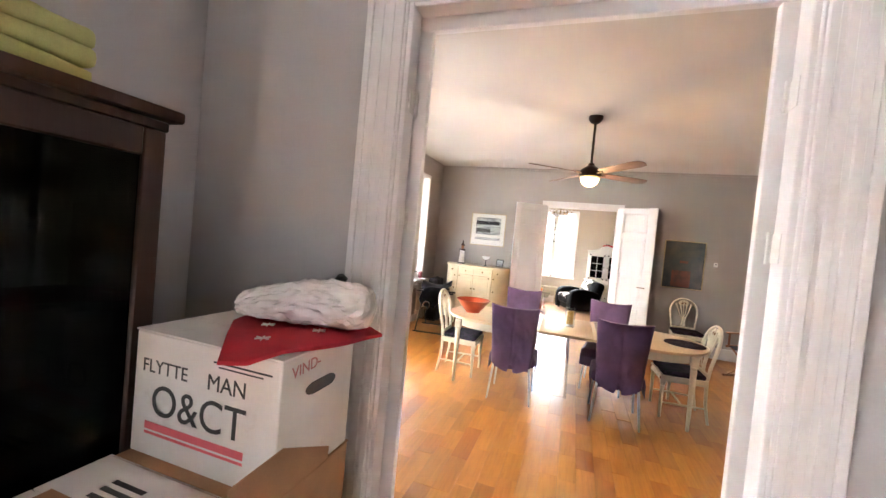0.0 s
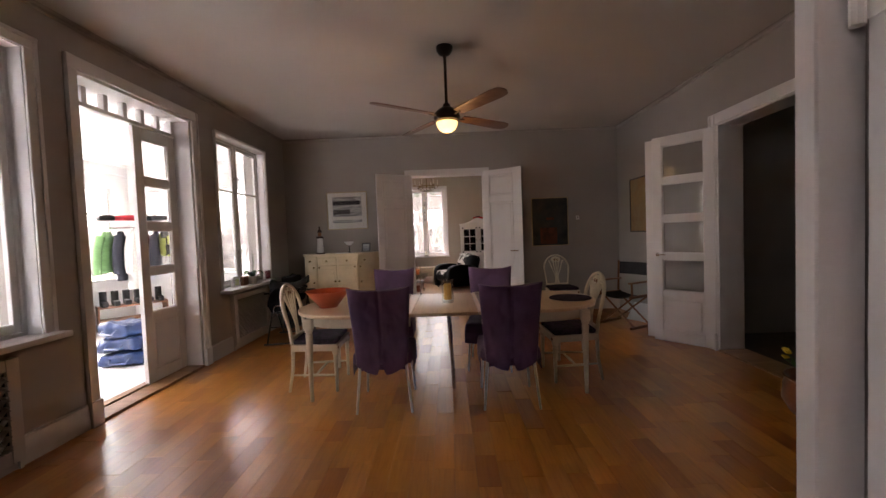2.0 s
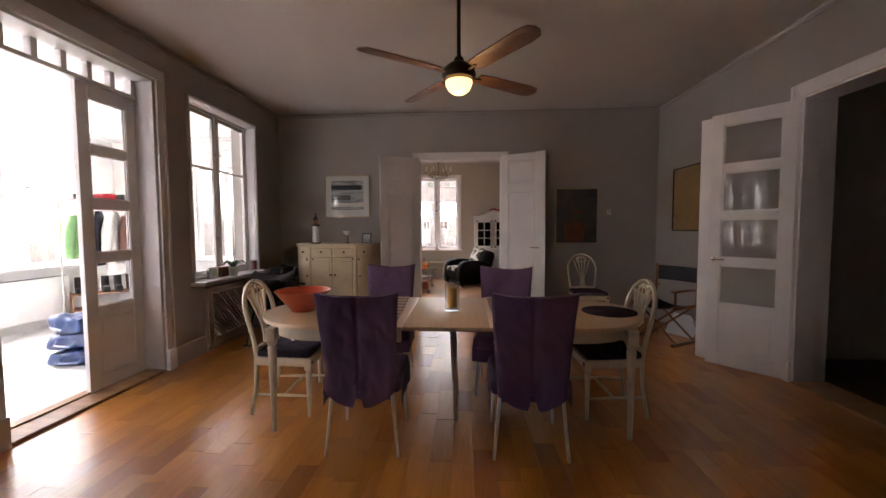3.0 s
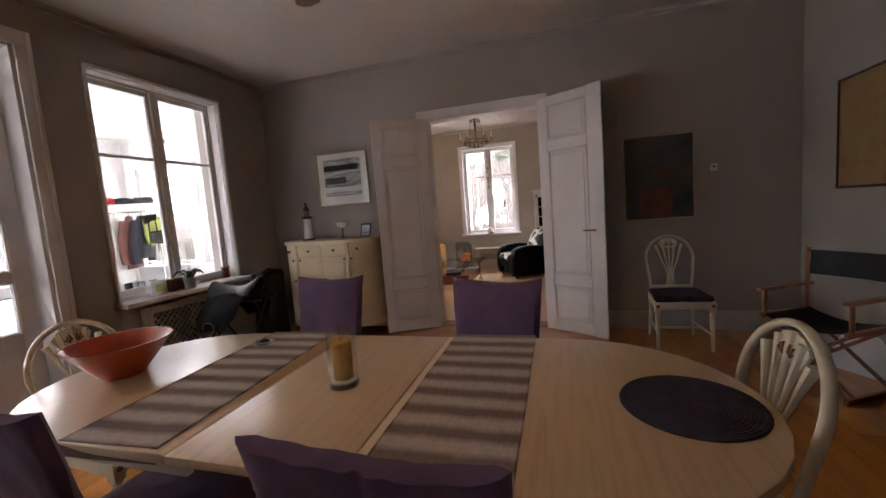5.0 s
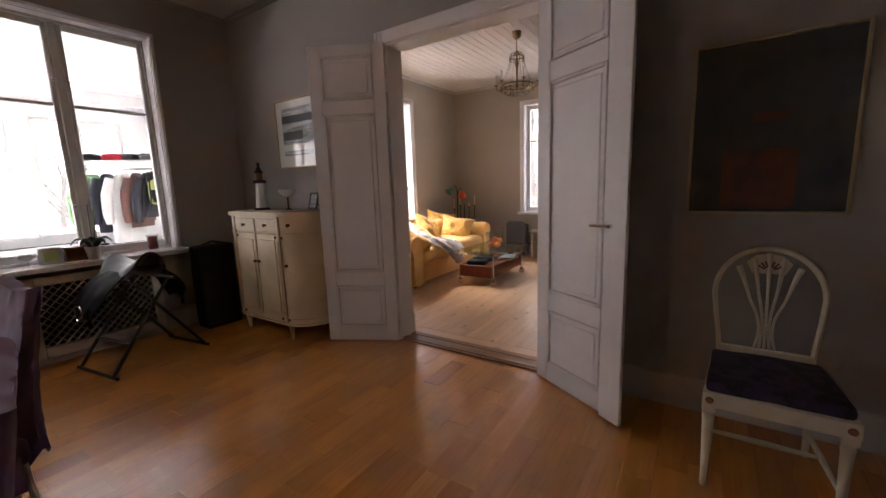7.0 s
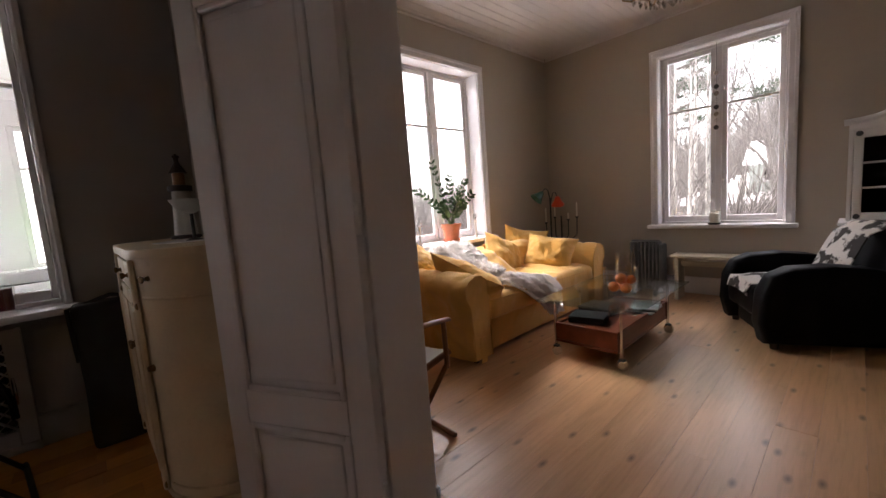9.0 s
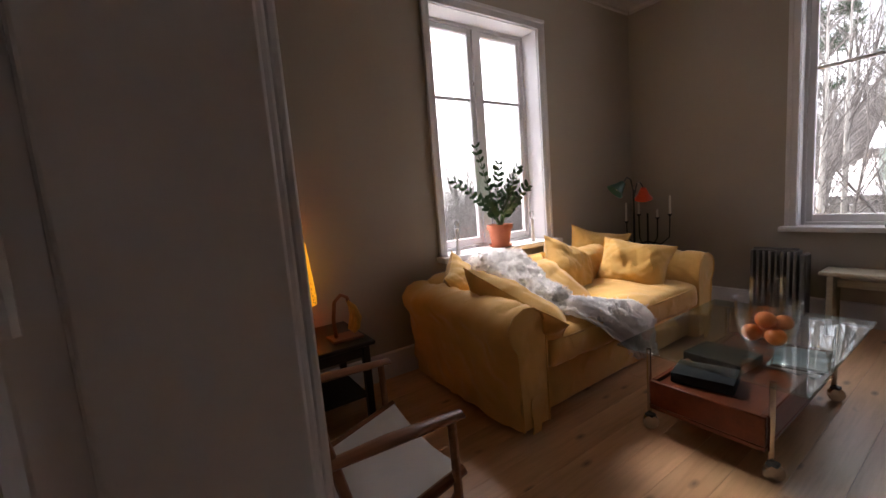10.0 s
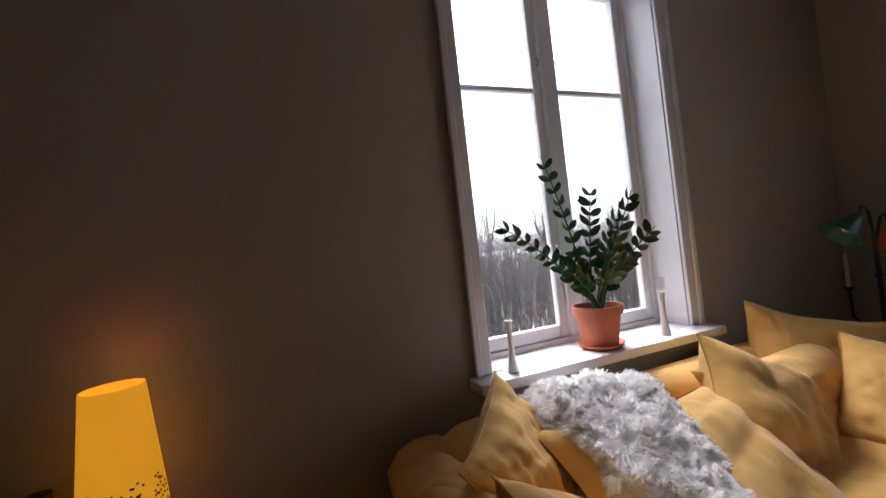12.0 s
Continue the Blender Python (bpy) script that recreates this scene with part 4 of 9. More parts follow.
def dining_table():
    t = thing("dining_table", pose(-0.175, 3.52, 0), "long cream extension dining table with rounded ends and pale birch top", "table")
    half, r = 0.86, 0.525
    out = stadium(half, r)
    right = [p for p in out if p[0] >= half - 0.001]
    left = [p for p in out if p[0] <= -half + 0.001]
    s1, s0 = 0.272, -0.282
    part("top_leaf", prism(bmesh.new(), [(s1 + 0.0015, r), (s1 + 0.0015, -r)] + right, 0.722, 0.75, bevel=0.006), BIRCH, t)
    part("top_leaf", prism(bmesh.new(), [(s0 - 0.0015, -r), (s0 - 0.0015, r)] + left, 0.722, 0.75, bevel=0.006), BIRCH, t)
    part("extension_leaf", bx(s0 + 0.0015, s1 - 0.0015, -r, r, 0.722, 0.75, bevel=0.006, seg=2), BIRCH, t)
    for s in (1, -1):   # bowed aprons under the ends
        o = [(s * (0.30 + 0.0), -0.45)] + [(s * (half + 0.445 * math.cos(radians(a))), 0.445 * math.sin(radians(a))) for a in np.linspace(-90, 90, 14)] + [(s * 0.30, 0.45)]
        i = [(s * 0.30, 0.425)] + [(s * (half + 0.42 * math.cos(radians(a))), 0.42 * math.sin(radians(a))) for a in np.linspace(90, -90, 14)] + [(s * 0.30, -0.425)]
        bm = bmesh.new()
        n = len(o)
        rows = []
        for pts, z in ((o, 0.63), (o, 0.721), (i[::-1], 0.721), (i[::-1], 0.63)):
            rows.append([bm.verts.new((x, y, z)) for x, y in pts])
        for a, b in zip(rows, rows[1:] + rows[:1]):
            for k in range(n - 1):
                bm.faces.new((a[k], a[k + 1], b[k + 1], b[k]))
        for k in (0, n - 1):
            bm.faces.new([q[k] for q in rows])
        part("apron", bm, CREAM_CHAIR, t)
    for x in (-1.165, 1.165):
        for y in (-0.435, 0.40):
            bm = turned(TAPER, 16, pose(x, y, 0.01))
            box(bm, x - 0.033, x + 0.033, y - 0.033, y + 0.033, 0.627, 0.72, 0.004)
            part("leg", bm, CREAM_CHAIR, t)
    for x, y in ((0.05, -0.22), (0.05, 0.22)):
        part("support_leg", rod([(x, y, 0.0), (x - 0.03, y * 1.02, 0.72)], 0.016, 10), CHROME, t, "grey metal support leg")
    part("slide_rail", bx(-0.9, 0.9, -0.2, -0.16, 0.68, 0.721, bevel=0.003), TEAK, t)
    part("slide_rail", bx(-0.9, 0.9, 0.16, 0.2, 0.68, 0.721, bevel=0.003), TEAK, t)
    return t


dining_table()


def runner(x, skew):
    t = thing("table_runner", pose(x, 3.54, 0.7505, 0, 0, skew), "brown and beige banded linen runner across the dining table", "table runner", "runners on the dining table")
    bm = bmesh.new()

    def f(u, v):
        px, py = (u - 0.5) * 0.39, (v - 0.5) * 1.16
        z = 0.002 + 0.0018 * noise.noise(Vector((px * 7, py * 7, x)))
        over = abs(py) - 0.53
        if over > 0:
            z -= over * 0.9 + 0.0
            py = math.copysign(0.53 + over * 0.35, py)
            z += 0.004
        return (px + 0.006 * noise.noise(Vector((py * 3, u, 2))), py, z)
    sheet(bm, f, 14, 48, 0.0012)
    part("cloth", bm, RUNNER, t)
    for u in (0.012, 0.988):
        part("hem", rod([Vector(f(u, v)) + Vector((0, 0, 0.0012)) for v in np.linspace(0.003, 0.997, 40)], 0.003, 5, flat=0.5), RUNNER, t)


runner(0.325, 0)
runner(-0.725, 3)


def slipcover_chair():
    """A dining chair with steel legs and a purple slipcover; it faces +y, the backrest stands at y = 0."""
    t = thing("slipcover_chair", Matrix(), "steel-legged dining chair under a purple cloth slipcover", "chair", "covered chairs round the table")
    bm = bmesh.new()

    def outline(k):
        """Round the back: 44 steps across its rear, 18 across its front; gives x from -1 to 1 and the side."""
        if k < 44:
            x = -1 + 2 * k / 43
            return x, -(1 - abs(x) ** 7) ** 0.5 - 0.02
        x = 1 - 2 * (k - 43) / 19
        return x, (1 - abs(x) ** 7) ** 0.5 + 0.02

    def back(k, v):
        ux, side = outline(k)
        w = 0.200 + 0.040 * v
        sx = ux * w
        hem = 0.335
        if side < 0:   # two tails, with a slit between them
            hem = 0.335 + 0.075 * max(0.0, (abs(ux) - 0.28) / 0.72) ** 1.5 + 0.11 * max(0.0, 1 - abs(ux) / 0.15)
        top = 0.985 + 0.028 * abs(ux) ** 3
        z = hem + (top - hem) * v
        lean = -0.095 * ((z - 0.40) / 0.6) ** 1.5 if z > 0.40 else 0.0
        f = 1 - 0.75 * v
        fold = 0.011 * noise.noise(Vector((sx * 9, side, z * 2.0))) * f + 0.0015 * math.sin(sx * 70 + 7 * noise.noise(Vector((z * 3, side, 1)))) * f
        fold += 0.005 * max(0.0, 1 - abs(noise.noise(Vector((sx * 7 + z * 5, z * 5 - sx * 6, 4)))) * 5) + 0.004 * max(0.0, 1 - abs(noise.noise(Vector((sx * 8 - z * 6, z * 4 + sx * 7, 9)))) * 5)
        seam = 0.012 * math.exp(-(sx / 0.012) ** 2) if side < 0 else 0.0
        flare = -0.03 * (1 - v) ** 2 if side < 0 else 0.0
        return (sx, side * (0.036 - 0.012 * v) + lean + fold + seam + flare, z)
    n, k = 62, 30
    g = [[bm.verts.new(back(i, j / k)) for j in range(k + 1)] for i in range(n)]
    for i in range(n):
        for j in range(k):
            bm.faces.new((g[i][j], g[(i + 1) % n][j], g[(i + 1) % n][j + 1], g[i][j + 1]))
    bm.faces.new([g[i][k] for i in range(n)])
    part("backrest_cover", bm, PURPLE, t)
    bm = soft_box(0.47, 0.46, 0.10, 0.035, 3, 0.006, 5)
    bmesh.ops.translate(bm, verts=bm.verts[:], vec=(0, 0.23, 0.385))
    part("seat_cover", bm, PURPLE, t)

    def skirt(u, v):
        a = -0.25 + 1.5 * u
        pts = [(-0.235, 0.03), (-0.235, 0.45), (0.235, 0.45), (0.235, 0.03)]
        q = min(max(u * 3, 0), 2.999)
        i = int(q)
        p0, p1 = pts[i], pts[i + 1]
        w = q - i
        x, y = p0[0] + (p1[0] - p0[0]) * w, p0[1] + (p1[1] - p0[1]) * w
        d = 0.012 * math.sin(u * 40) * (1 - v)
        return (x * (1.0 + d), y * (1 + d * 0.5), 0.30 + 0.13 * v + 0.02 * math.sin(u * 9))
    bm = bmesh.new()
    sheet(bm, skirt, 36, 5, 0.003)
    part("skirt", bm, PURPLE, t)
    for x in (-0.205, 0.205):
        part("leg", rod([(x * 0.88, 0.02, 0.40), (x * 0.97, 0.010, 0.2), (x * 1.06, -0.005, 0.004)], [0.012, 0.011, 0.009], 8), ALU, t, "steel leg")
        part("leg", rod([(x * 0.9, 0.41, 0.39), (x * 0.98, 0.425, 0.2), (x * 1.04, 0.445, 0.004)], [0.012, 0.011, 0.009], 8), ALU, t, "steel leg")
    return t


cc = slipcover_chair()
cc.matrix_basis = pose(-0.678, 2.835, 0, 0, 0, 1.5)
copy_thing(cc, pose(0.325, 2.835, 0, 0, 0, -1))
copy_thing(cc, pose(-0.787, 4.331, 0, 0, 0, 181.4))
copy_thing(cc, pose(0.306, 4.118, 0, 0, 0, 171))


def gustavian_chair():
    """A painted chair with an arched back and pierced splat; it faces -y."""
    t = thing("gustavian_chair", Matrix(), "ivory painted wooden chair with pierced splat and purple seat", "chair", "ivory painted chairs")
    yb = 0.21

    def bend(x, z):
        return yb + 0.10 * ((z - 0.45) / 0.52) ** 1.4
    # arched back rail, a flat board bent round
    pts = [(0.168, yb, 0.44), (0.178, bend(0, 0.55), 0.55), (0.192, bend(0, 0.65), 0.65)]
    for i in range(17):
        a = radians(180 * i / 16)
        x, z = 0.203 * math.cos(a), 0.755 + 0.212 * math.sin(a)
        pts.append((x, bend(x, z), z))
    pts += [(-x, y, z) for x, y, z in pts[2::-1]]
    part("back_frame", rod(pts, [0.018] * 3 + [0.0195] * 17 + [0.018] * 3, 10, flat=0.62), CREAM_CHAIR, t)
    # pierced splat like a sheaf: flat ribs that part upward and run into the arch
    for k in (-2, -1, 0, 1, 2):
        rib = []
        for i in range(11):
            v = i / 10
            x = k * (0.021 - 0.011 * math.sin(math.pi * min(1.0, v * 1.6)) + 0.036 * v ** 2.2)
            z = 0.49 + (0.455 - 0.022 * abs(k) ** 1.5) * v
            rib.append((x, bend(x, z), z))
        part("splat_rib", rod(rib, [0.0095] * 7 + [0.011, 0.014, 0.018, 0.021], 8, flat=0.62), CREAM_CHAIR, t)
    bm = prism(bmesh.new(), [(-0.060, 0), (0.060, 0), (0.085, 0.05), (0.05, 0.085), (0, 0.095), (-0.05, 0.085), (-0.085, 0.05)], -0.006, 0.006,
               pose(0, bend(0, 0.88), 0.852, 79), 0.003)
    part("crest_shell", bm, CREAM_CHAIR, t)
    bm = bmesh.new()
    for k in range(-3, 4):
        a = radians(90 + k * 20)
        c = (0.04 * math.cos(a), bend(0, 0.9) - 0.014, 0.865 + 0.04 * math.sin(a))
        tube(bm, [(c[0] * 0.5, c[1] + 0.001, 0.865 + (c[2] - 0.865) * 0.5), (c[0] * 1.25, c[1] + 0.003, 0.865 + (c[2] - 0.865) * 1.25)], 0.0042, 5)
    part("crest_carving", bm, TEAK, t, "dark carved fan")
    part("back_rail", bx(-0.175, 0.175, yb - 0.015, yb + 0.012, 0.47, 0.505, bevel=0.005), CREAM_CHAIR, t)
    o = [(-0.235, -0.22), (0.235, -0.22), (0.2, 0.21), (-0.2, 0.21)]
    part("seat_frame", prism(bmesh.new(), o, 0.375, 0.435, bevel=0.005), CREAM_CHAIR, t)
    bm = soft_box(0.43, 0.40, 0.05, 0.022, 5, 0.006, 5)
    for v in bm.verts:
        v.co.x *= 1.04 - 0.22 * (v.co.y + 0.2) / 0.8
    bmesh.ops.translate(bm, verts=bm.verts[:], vec=(0, -0.005, 0.434))
    part("seat_cushion", bm, PURPLE_DK, t, "dark violet patterned seat cushion")
    prof = [(0.011, 0.0), (0.014, 0.015), (0.012, 0.03), (0.017, 0.18), (0.021, 0.31), (0.023, 0.325), (0.017, 0.333), (0.024, 0.345), (0.024, 0.35)]
    for x in (-0.21, 0.21):
        bm = turned(prof, 12, pose(x, -0.195, 0))
        box(bm, x - 0.024, x + 0.024, -0.219, -0.171, 0.35, 0.436, 0.003)
        part("leg", bm, CREAM_CHAIR, t)
        part("rosette", turned([(0.015, 0), (0.013, 0.006), (0.004, 0.008)], 10, pose(x, -0.2195, 0.405, 90)), TEAK, t, "dark carved rosette")
        part("leg", rod([(x * 0.85, yb - 0.01, 0.44), (x * 0.86, yb, 0.2), (x * 0.9, yb + 0.035, 0.0)], [0.02, 0.016, 0.012], 8), CREAM_CHAIR, t)
    for x in (-0.2, 0.2):
        part("stretcher", rod([(x, -0.19, 0.15), (x * 0.95, 0.0, 0.15), (x * 0.88, 0.21, 0.15)], [0.008, 0.013, 0.008], 8), CREAM_CHAIR, t)
    part("stretcher", rod([(-0.195, 0.0, 0.15), (0, 0.0, 0.15), (0.195, 0.0, 0.15)], [0.008, 0.013, 0.008], 8), CREAM_CHAIR, t)
    return t


gc = gustavian_chair()
gc.matrix_basis = pose(1.66, 6.15, 0, 0, 0, 0)
copy_thing(gc, pose(-1.39, 3.52, 0, 0, 0, 91))
copy_thing(gc, pose(0.990, 3.565, 0, 0, 0, -88))


def sideboard():
    t = thing("sideboard", pose(-1.95, 6.575, 0), "tall cream bow-ended sideboard with brass knobs against the wall", "sideboard")
    w, d, yc = 0.63, 0.48, 0.0

    def plan(grow=0.0, n=10):
        pts = [(-w - grow, 0.0)]
        for i in range(n + 1):
            a = radians(180 - 90 * i / n)
            pts.append((-0.33 + (w - 0.33 + grow) * math.cos(a), -(d + grow) * (0.25 + 0.75 * math.sin(a)) + (0.0)))
        pts += [(0.33 - (p[0] + 0.33), p[1]) for p in pts[:0:-1]]
        pts = [(x, y) for x, y in pts] + [(w + grow, 0.0)]
        return pts
    part("body", prism(bmesh.new(), plan(), 0.16, 1.105), CREAM, t)
    part("top", prism(bmesh.new(), plan(0.022), 1.1055, 1.14, bevel=0.008), CREAM, t)
    part("base_moulding", prism(bmesh.new(), plan(0.01), 0.14, 0.159, bevel=0.005), CREAM, t)
    yf = -d - 0.001
    for x in (-0.165, 0.165):
        dr = part("drawer", bx(x - 0.155, x + 0.155, yf - 0.012, yf, 0.97, 1.085, bevel=0.005), CREAM, t)
        part("knob", turned([(0.012, 0), (0.006, 0.008), (0.015, 0.02), (0.010, 0.026)], 12, pose(x, yf - 0.012, 1.028, 90)), BRASS, dr)
        do = part("door", bx(x - 0.155, x + 0.155, yf - 0.012, yf, 0.20, 0.955, bevel=0.005), CREAM, t)
        part("door_panel", bx(x - 0.12, x + 0.12, yf - 0.019, yf - 0.0125, 0.25, 0.9, bevel=0.005), CREAM, do)
        part("knob", turned([(0.013, 0), (0.007, 0.008), (0.016, 0.02), (0.010, 0.026)], 12, pose(math.copysign(0.03, x), yf - 0.012, 0.70, 90)), BRASS, do)
    for s in (-1, 1):
        x = s * 0.335
        bm = bx(x - 0.02, x + 0.02, yf - 0.022, yf - 0.001, 0.16, 1.10, bevel=0.006)
        tube(bm, [(x - 0.007, yf - 0.023, 0.25), (x - 0.007, yf - 0.023, 0.9)], 0.004, 6)
        tube(bm, [(x + 0.007, yf - 0.023, 0.25), (x + 0.007, yf - 0.023, 0.9)], 0.004, 6)
        part("pilaster", bm, CREAM, t)
        for z in (0.925, 0.2):
            for o in (-0.045, 0.045):
                part("rosette", turned([(0.014, 0), (0.012, 0.006), (0.004, 0.009)], 10, pose(x + o, yf - 0.013, z, 90)), BRASS, t)
        part("knob", turned([(0.012, 0), (0.006, 0.02), (0.015, 0.032), (0.010, 0.038)], 12, pose(x + s * 0.1, -d + 0.03, 1.03, 90, 0, 28 * s)), BRASS, t)
        part("key_plate", turned([(0.014, 0), (0.010, 0.02)], 10, pose(x + s * 0.05, -d + 0.005, 0.68, 90, 0, 15 * s)), BRASS, t)
        part("leg", turned([(0.014, 0), (0.019, 0.03), (0.016, 0.045), (0.028, 0.12), (0.03, 0.139)], 14, pose(x, -d + 0.035, 0)), CREAM, t)
        part("leg", turned([(0.014, 0), (0.019, 0.03), (0.016, 0.045), (0.028, 0.12), (0.03, 0.139)], 14, pose(s * 0.55, -0.06, 0)), CREAM, t)
        # raised edge of the curved side door
        for z in (0.2, 0.955):
            bm = bmesh.new()
            pts = [(s * (0.33 + (w - 0.33) * math.cos(radians(a))), -d * (0.25 + 0.75 * math.sin(radians(a))) - 0.002, z) for a in range(78, 12, -8)]
            tube(bm, pts, 0.006, 6)
            part("side_door_edge", bm, CREAM, t)
    return t


sideboard()

# small things on the sideboard
t = thing("lighthouse_ornament", pose(-2.31, 6.40, 1.14), "white and dark red wooden toy lighthouse on the sideboard", "ornament")
part("base", turned([(0.075, 0), (0.075, 0.015), (0.06, 0.02)], 16), DARKWOOD, t)
part("tower", turned([(0.058, 0.0205), (0.05, 0.13), (0.043, 0.26)], 16), WHITE_OLD, t)
part("gallery", turned([(0.06, 0.2605), (0.06, 0.29), (0.035, 0.295)], 16), DARKWOOD, t)
part("lantern", turned([(0.03, 0.2955), (0.03, 0.36)], 12), TEAK, t)
part("roof", turned([(0.045, 0.3605), (0.012, 0.42), (0.012, 0.44), (0.02, 0.45), (0.002, 0.465)], 14), DARKWOOD, t)
t = thing("candle_bowl", pose(-1.80, 6.34, 1.1445), "white bowl on a thin dark stem on the sideboard", "bowl")
part("stem", turned([(0.04, 0), (0.008, 0.014), (0.007, 0.12)], 12), BLACK, t)
part("cup", turned([(0.008, 0.1205), (0.055, 0.142), (0.082, 0.185), (0.078, 0.185), (0.045, 0.147), (0.004, 0.135)], 18), WHITE_OLD, t)
t = thing("lace_cloth", pose(-1.88, 6.36, 1.1405), "white crocheted doily lying on the sideboard", "doily")
part("cloth", turned([(0.17, 0), (0.17, 0.003), (0.1, 0.005)], 24), CANVAS, t)
t = thing("photo_frame", pose(-1.54, 6.40, 1.1405, 0, 0, -12), "small framed photograph standing on the sideboard", "picture frame")
mm = pose(0, 0, 0.008, -14)
bm = bmesh.new()
for a in ((-0.075, -0.06, 0, 0.15), (0.06, 0.075, 0, 0.15)):
    box(bm, a[0], a[1], -0.008, 0.008, a[2], a[3], 0.003, m=mm)
box(bm, -0.0595, 0.0595, -0.008, 0.008, 0, 0.015, 0.003, m=mm)
box(bm, -0.0595, 0.0595, -0.008, 0.008, 0.135, 0.15, 0.003, m=mm)
part("frame", bm, GREY_BOX, t)
part("photo", bx(-0.0595, 0.0595, -0.003, 0.003, 0.0155, 0.1345, m=mm), PHOTO, t)
part("strut", rod([(0, 0.02, 0.1), (0, 0.09, 0.002)], 0.005, 6), BLACK, t)


def picture(name, m, w, h, fr, frame_mat, art_mat, mount, label, glazed=False, extra=None):
    """A framed picture on a wall: local x along the wall, -y into the room."""
    t = thing(name, m, label, "picture")
    bm = bmesh.new()
    box(bm, -w / 2, -w / 2 + fr, -0.03, -0.004, -h / 2, h / 2, 0.004)
    box(bm, w / 2 - fr, w / 2, -0.03, -0.004, -h / 2, h / 2, 0.004)
    box(bm, -w / 2 + fr, w / 2 - fr, -0.03, -0.004, h / 2 - fr, h / 2, 0.004)
    box(bm, -w / 2 + fr, w / 2 - fr, -0.03, -0.004, -h / 2, -h / 2 + fr, 0.004)
    part("frame", bm, frame_mat, t)
    if mount:
        part("mount", bx(-w / 2 + fr, w / 2 - fr, -0.014, -0.006, -h / 2 + fr, h / 2 - fr), MATBOARD, t)
        part("print", bx(-w / 2 + fr + mount, w / 2 - fr - mount, -0.016, -0.0145, -h / 2 + fr + mount * 1.2, h / 2 - fr - mount * 0.8), art_mat, t)
    else:
        part("canvas", bx(-w / 2 + fr, w / 2 - fr, -0.02, -0.006, -h / 2 + fr, h / 2 - fr), art_mat, t)
    if extra:
        for nm, a, mt in extra:
            part(nm, bx(*a, bevel=0.0005), mt, t)
    if glazed:
        part("glazing", bx(-w / 2 + fr, w / 2 - fr, -0.025, -0.022, -h / 2 + fr, h / 2 - fr), PANE, t, smooth=0)
    return t


picture("framed_print", pose(-1.87, 6.60, 1.862), 0.70, 0.645, 0.013, GILT, PHOTO, 0.085, "grey landscape print in a thin gilt frame", True,
        [("dark_band", (-0.25, 0.22, -0.0175, -0.0165, 0.10, 0.17), JACKET_K), ("dark_band", (-0.24, 0.05, -0.0175, -0.0165, -0.06, 0.02), GREY_BOX),
         ("pale_band", (-0.25, 0.25, -0.0175, -0.0165, -0.16, -0.1), MATBOARD)])
picture("dark_painting", pose(1.622, 6.60, 1.536), 0.63, 0.83, 0.014, GILT, OIL_DARK, 0, "dark oil painting with rust red still life", False,
        [("painted_table", (-0.17, 0.12, -0.0215, -0.0205, -0.385, -0.10), OIL_RUST), ("painted_pot", (-0.06, 0.07, -0.0215, -0.0205, 0.03, 0.075), OIL_RUST)])
picture("ochre_painting", pose(2.80, 5.775, 1.727, 0, 0, -90), 0.66, 0.83, 0.018, DARKWOOD, OIL_OCHRE, 0, "ochre painted canvas in a thin dark frame")

t = thing("thermostat", pose(2.10, 6.60, 1.59), "small white wall thermostat on the dining room wall", "thermostat")
part("housing", bx(-0.028, 0.028, -0.02, -0.0005, -0.034, 0.034, bevel=0.006, seg=2), WHITE_OLD, t)
part("dial", turned([(0.012, 0), (0.010, 0.006)], 12, pose(0, -0.02, 0.006, 90)), GREY_BOX, t)


def ceiling_fan():
    t = thing("ceiling_fan", pose(-0.10, 3.50, 0), "dark bronze ceiling fan with four walnut blades and lit amber bowl", "ceiling fan")
    part("canopy", turned([(0.02, 3.035), (0.05, 3.05), (0.075, 3.085), (0.078, H - 0.001)], 24), BRONZE, t)
    part("rod", turned([(0.014, 2.60), (0.014, 3.036)], 12), BRONZE, t)
    part("motor", turned([(0.055, 2.43), (0.115, 2.445), (0.125, 2.475), (0.115, 2.515), (0.075, 2.55), (0.04, 2.57), (0.03, 2.60), (0.014, 2.605)], 28), BRONZE, t)
    bowl = part("lamp_bowl", turned([(0.004, 2.335), (0.045, 2.345), (0.078, 2.37), (0.095, 2.405), (0.098, 2.4295)], 24), LAMP_GLASS, t, "lit amber glass bowl")
    for a in (36, 126, 216, 306):
        c, s = math.cos(radians(a)), math.sin(radians(a))
        arm = bmesh.new()
        tube(arm, [(0.10 * c, 0.10 * s, 2.475), (0.20 * c, 0.20 * s, 2.482)], 0.014, 8, flat=0.5)
        part("blade_arm", arm, BRONZE, t)
        out = [(0.17, -0.05), (0.30, -0.062), (0.66, -0.072), (0.74, -0.06), (0.77, -0.02), (0.77, 0.02), (0.74, 0.06), (0.66, 0.072), (0.30, 0.062), (0.17, 0.05)]
        part("blade", prism(bmesh.new(), out, -0.004, 0.004, pose(0, 0, 2.487, 0, 0, a) @ pose(0, 0, 0, -12), 0.002), BLADE, t)
    lamp = bpy.data.lights.new("fan_bulb", "POINT")
    lamp.energy, lamp.color, lamp.shadow_soft_size = 0.3, (1.0, 0.62, 0.28), 0.09
    ob = new("fan_bulb", lamp)
    ob.location = (-0.10, 3.50, 2.24)
    return t


ceiling_fan()

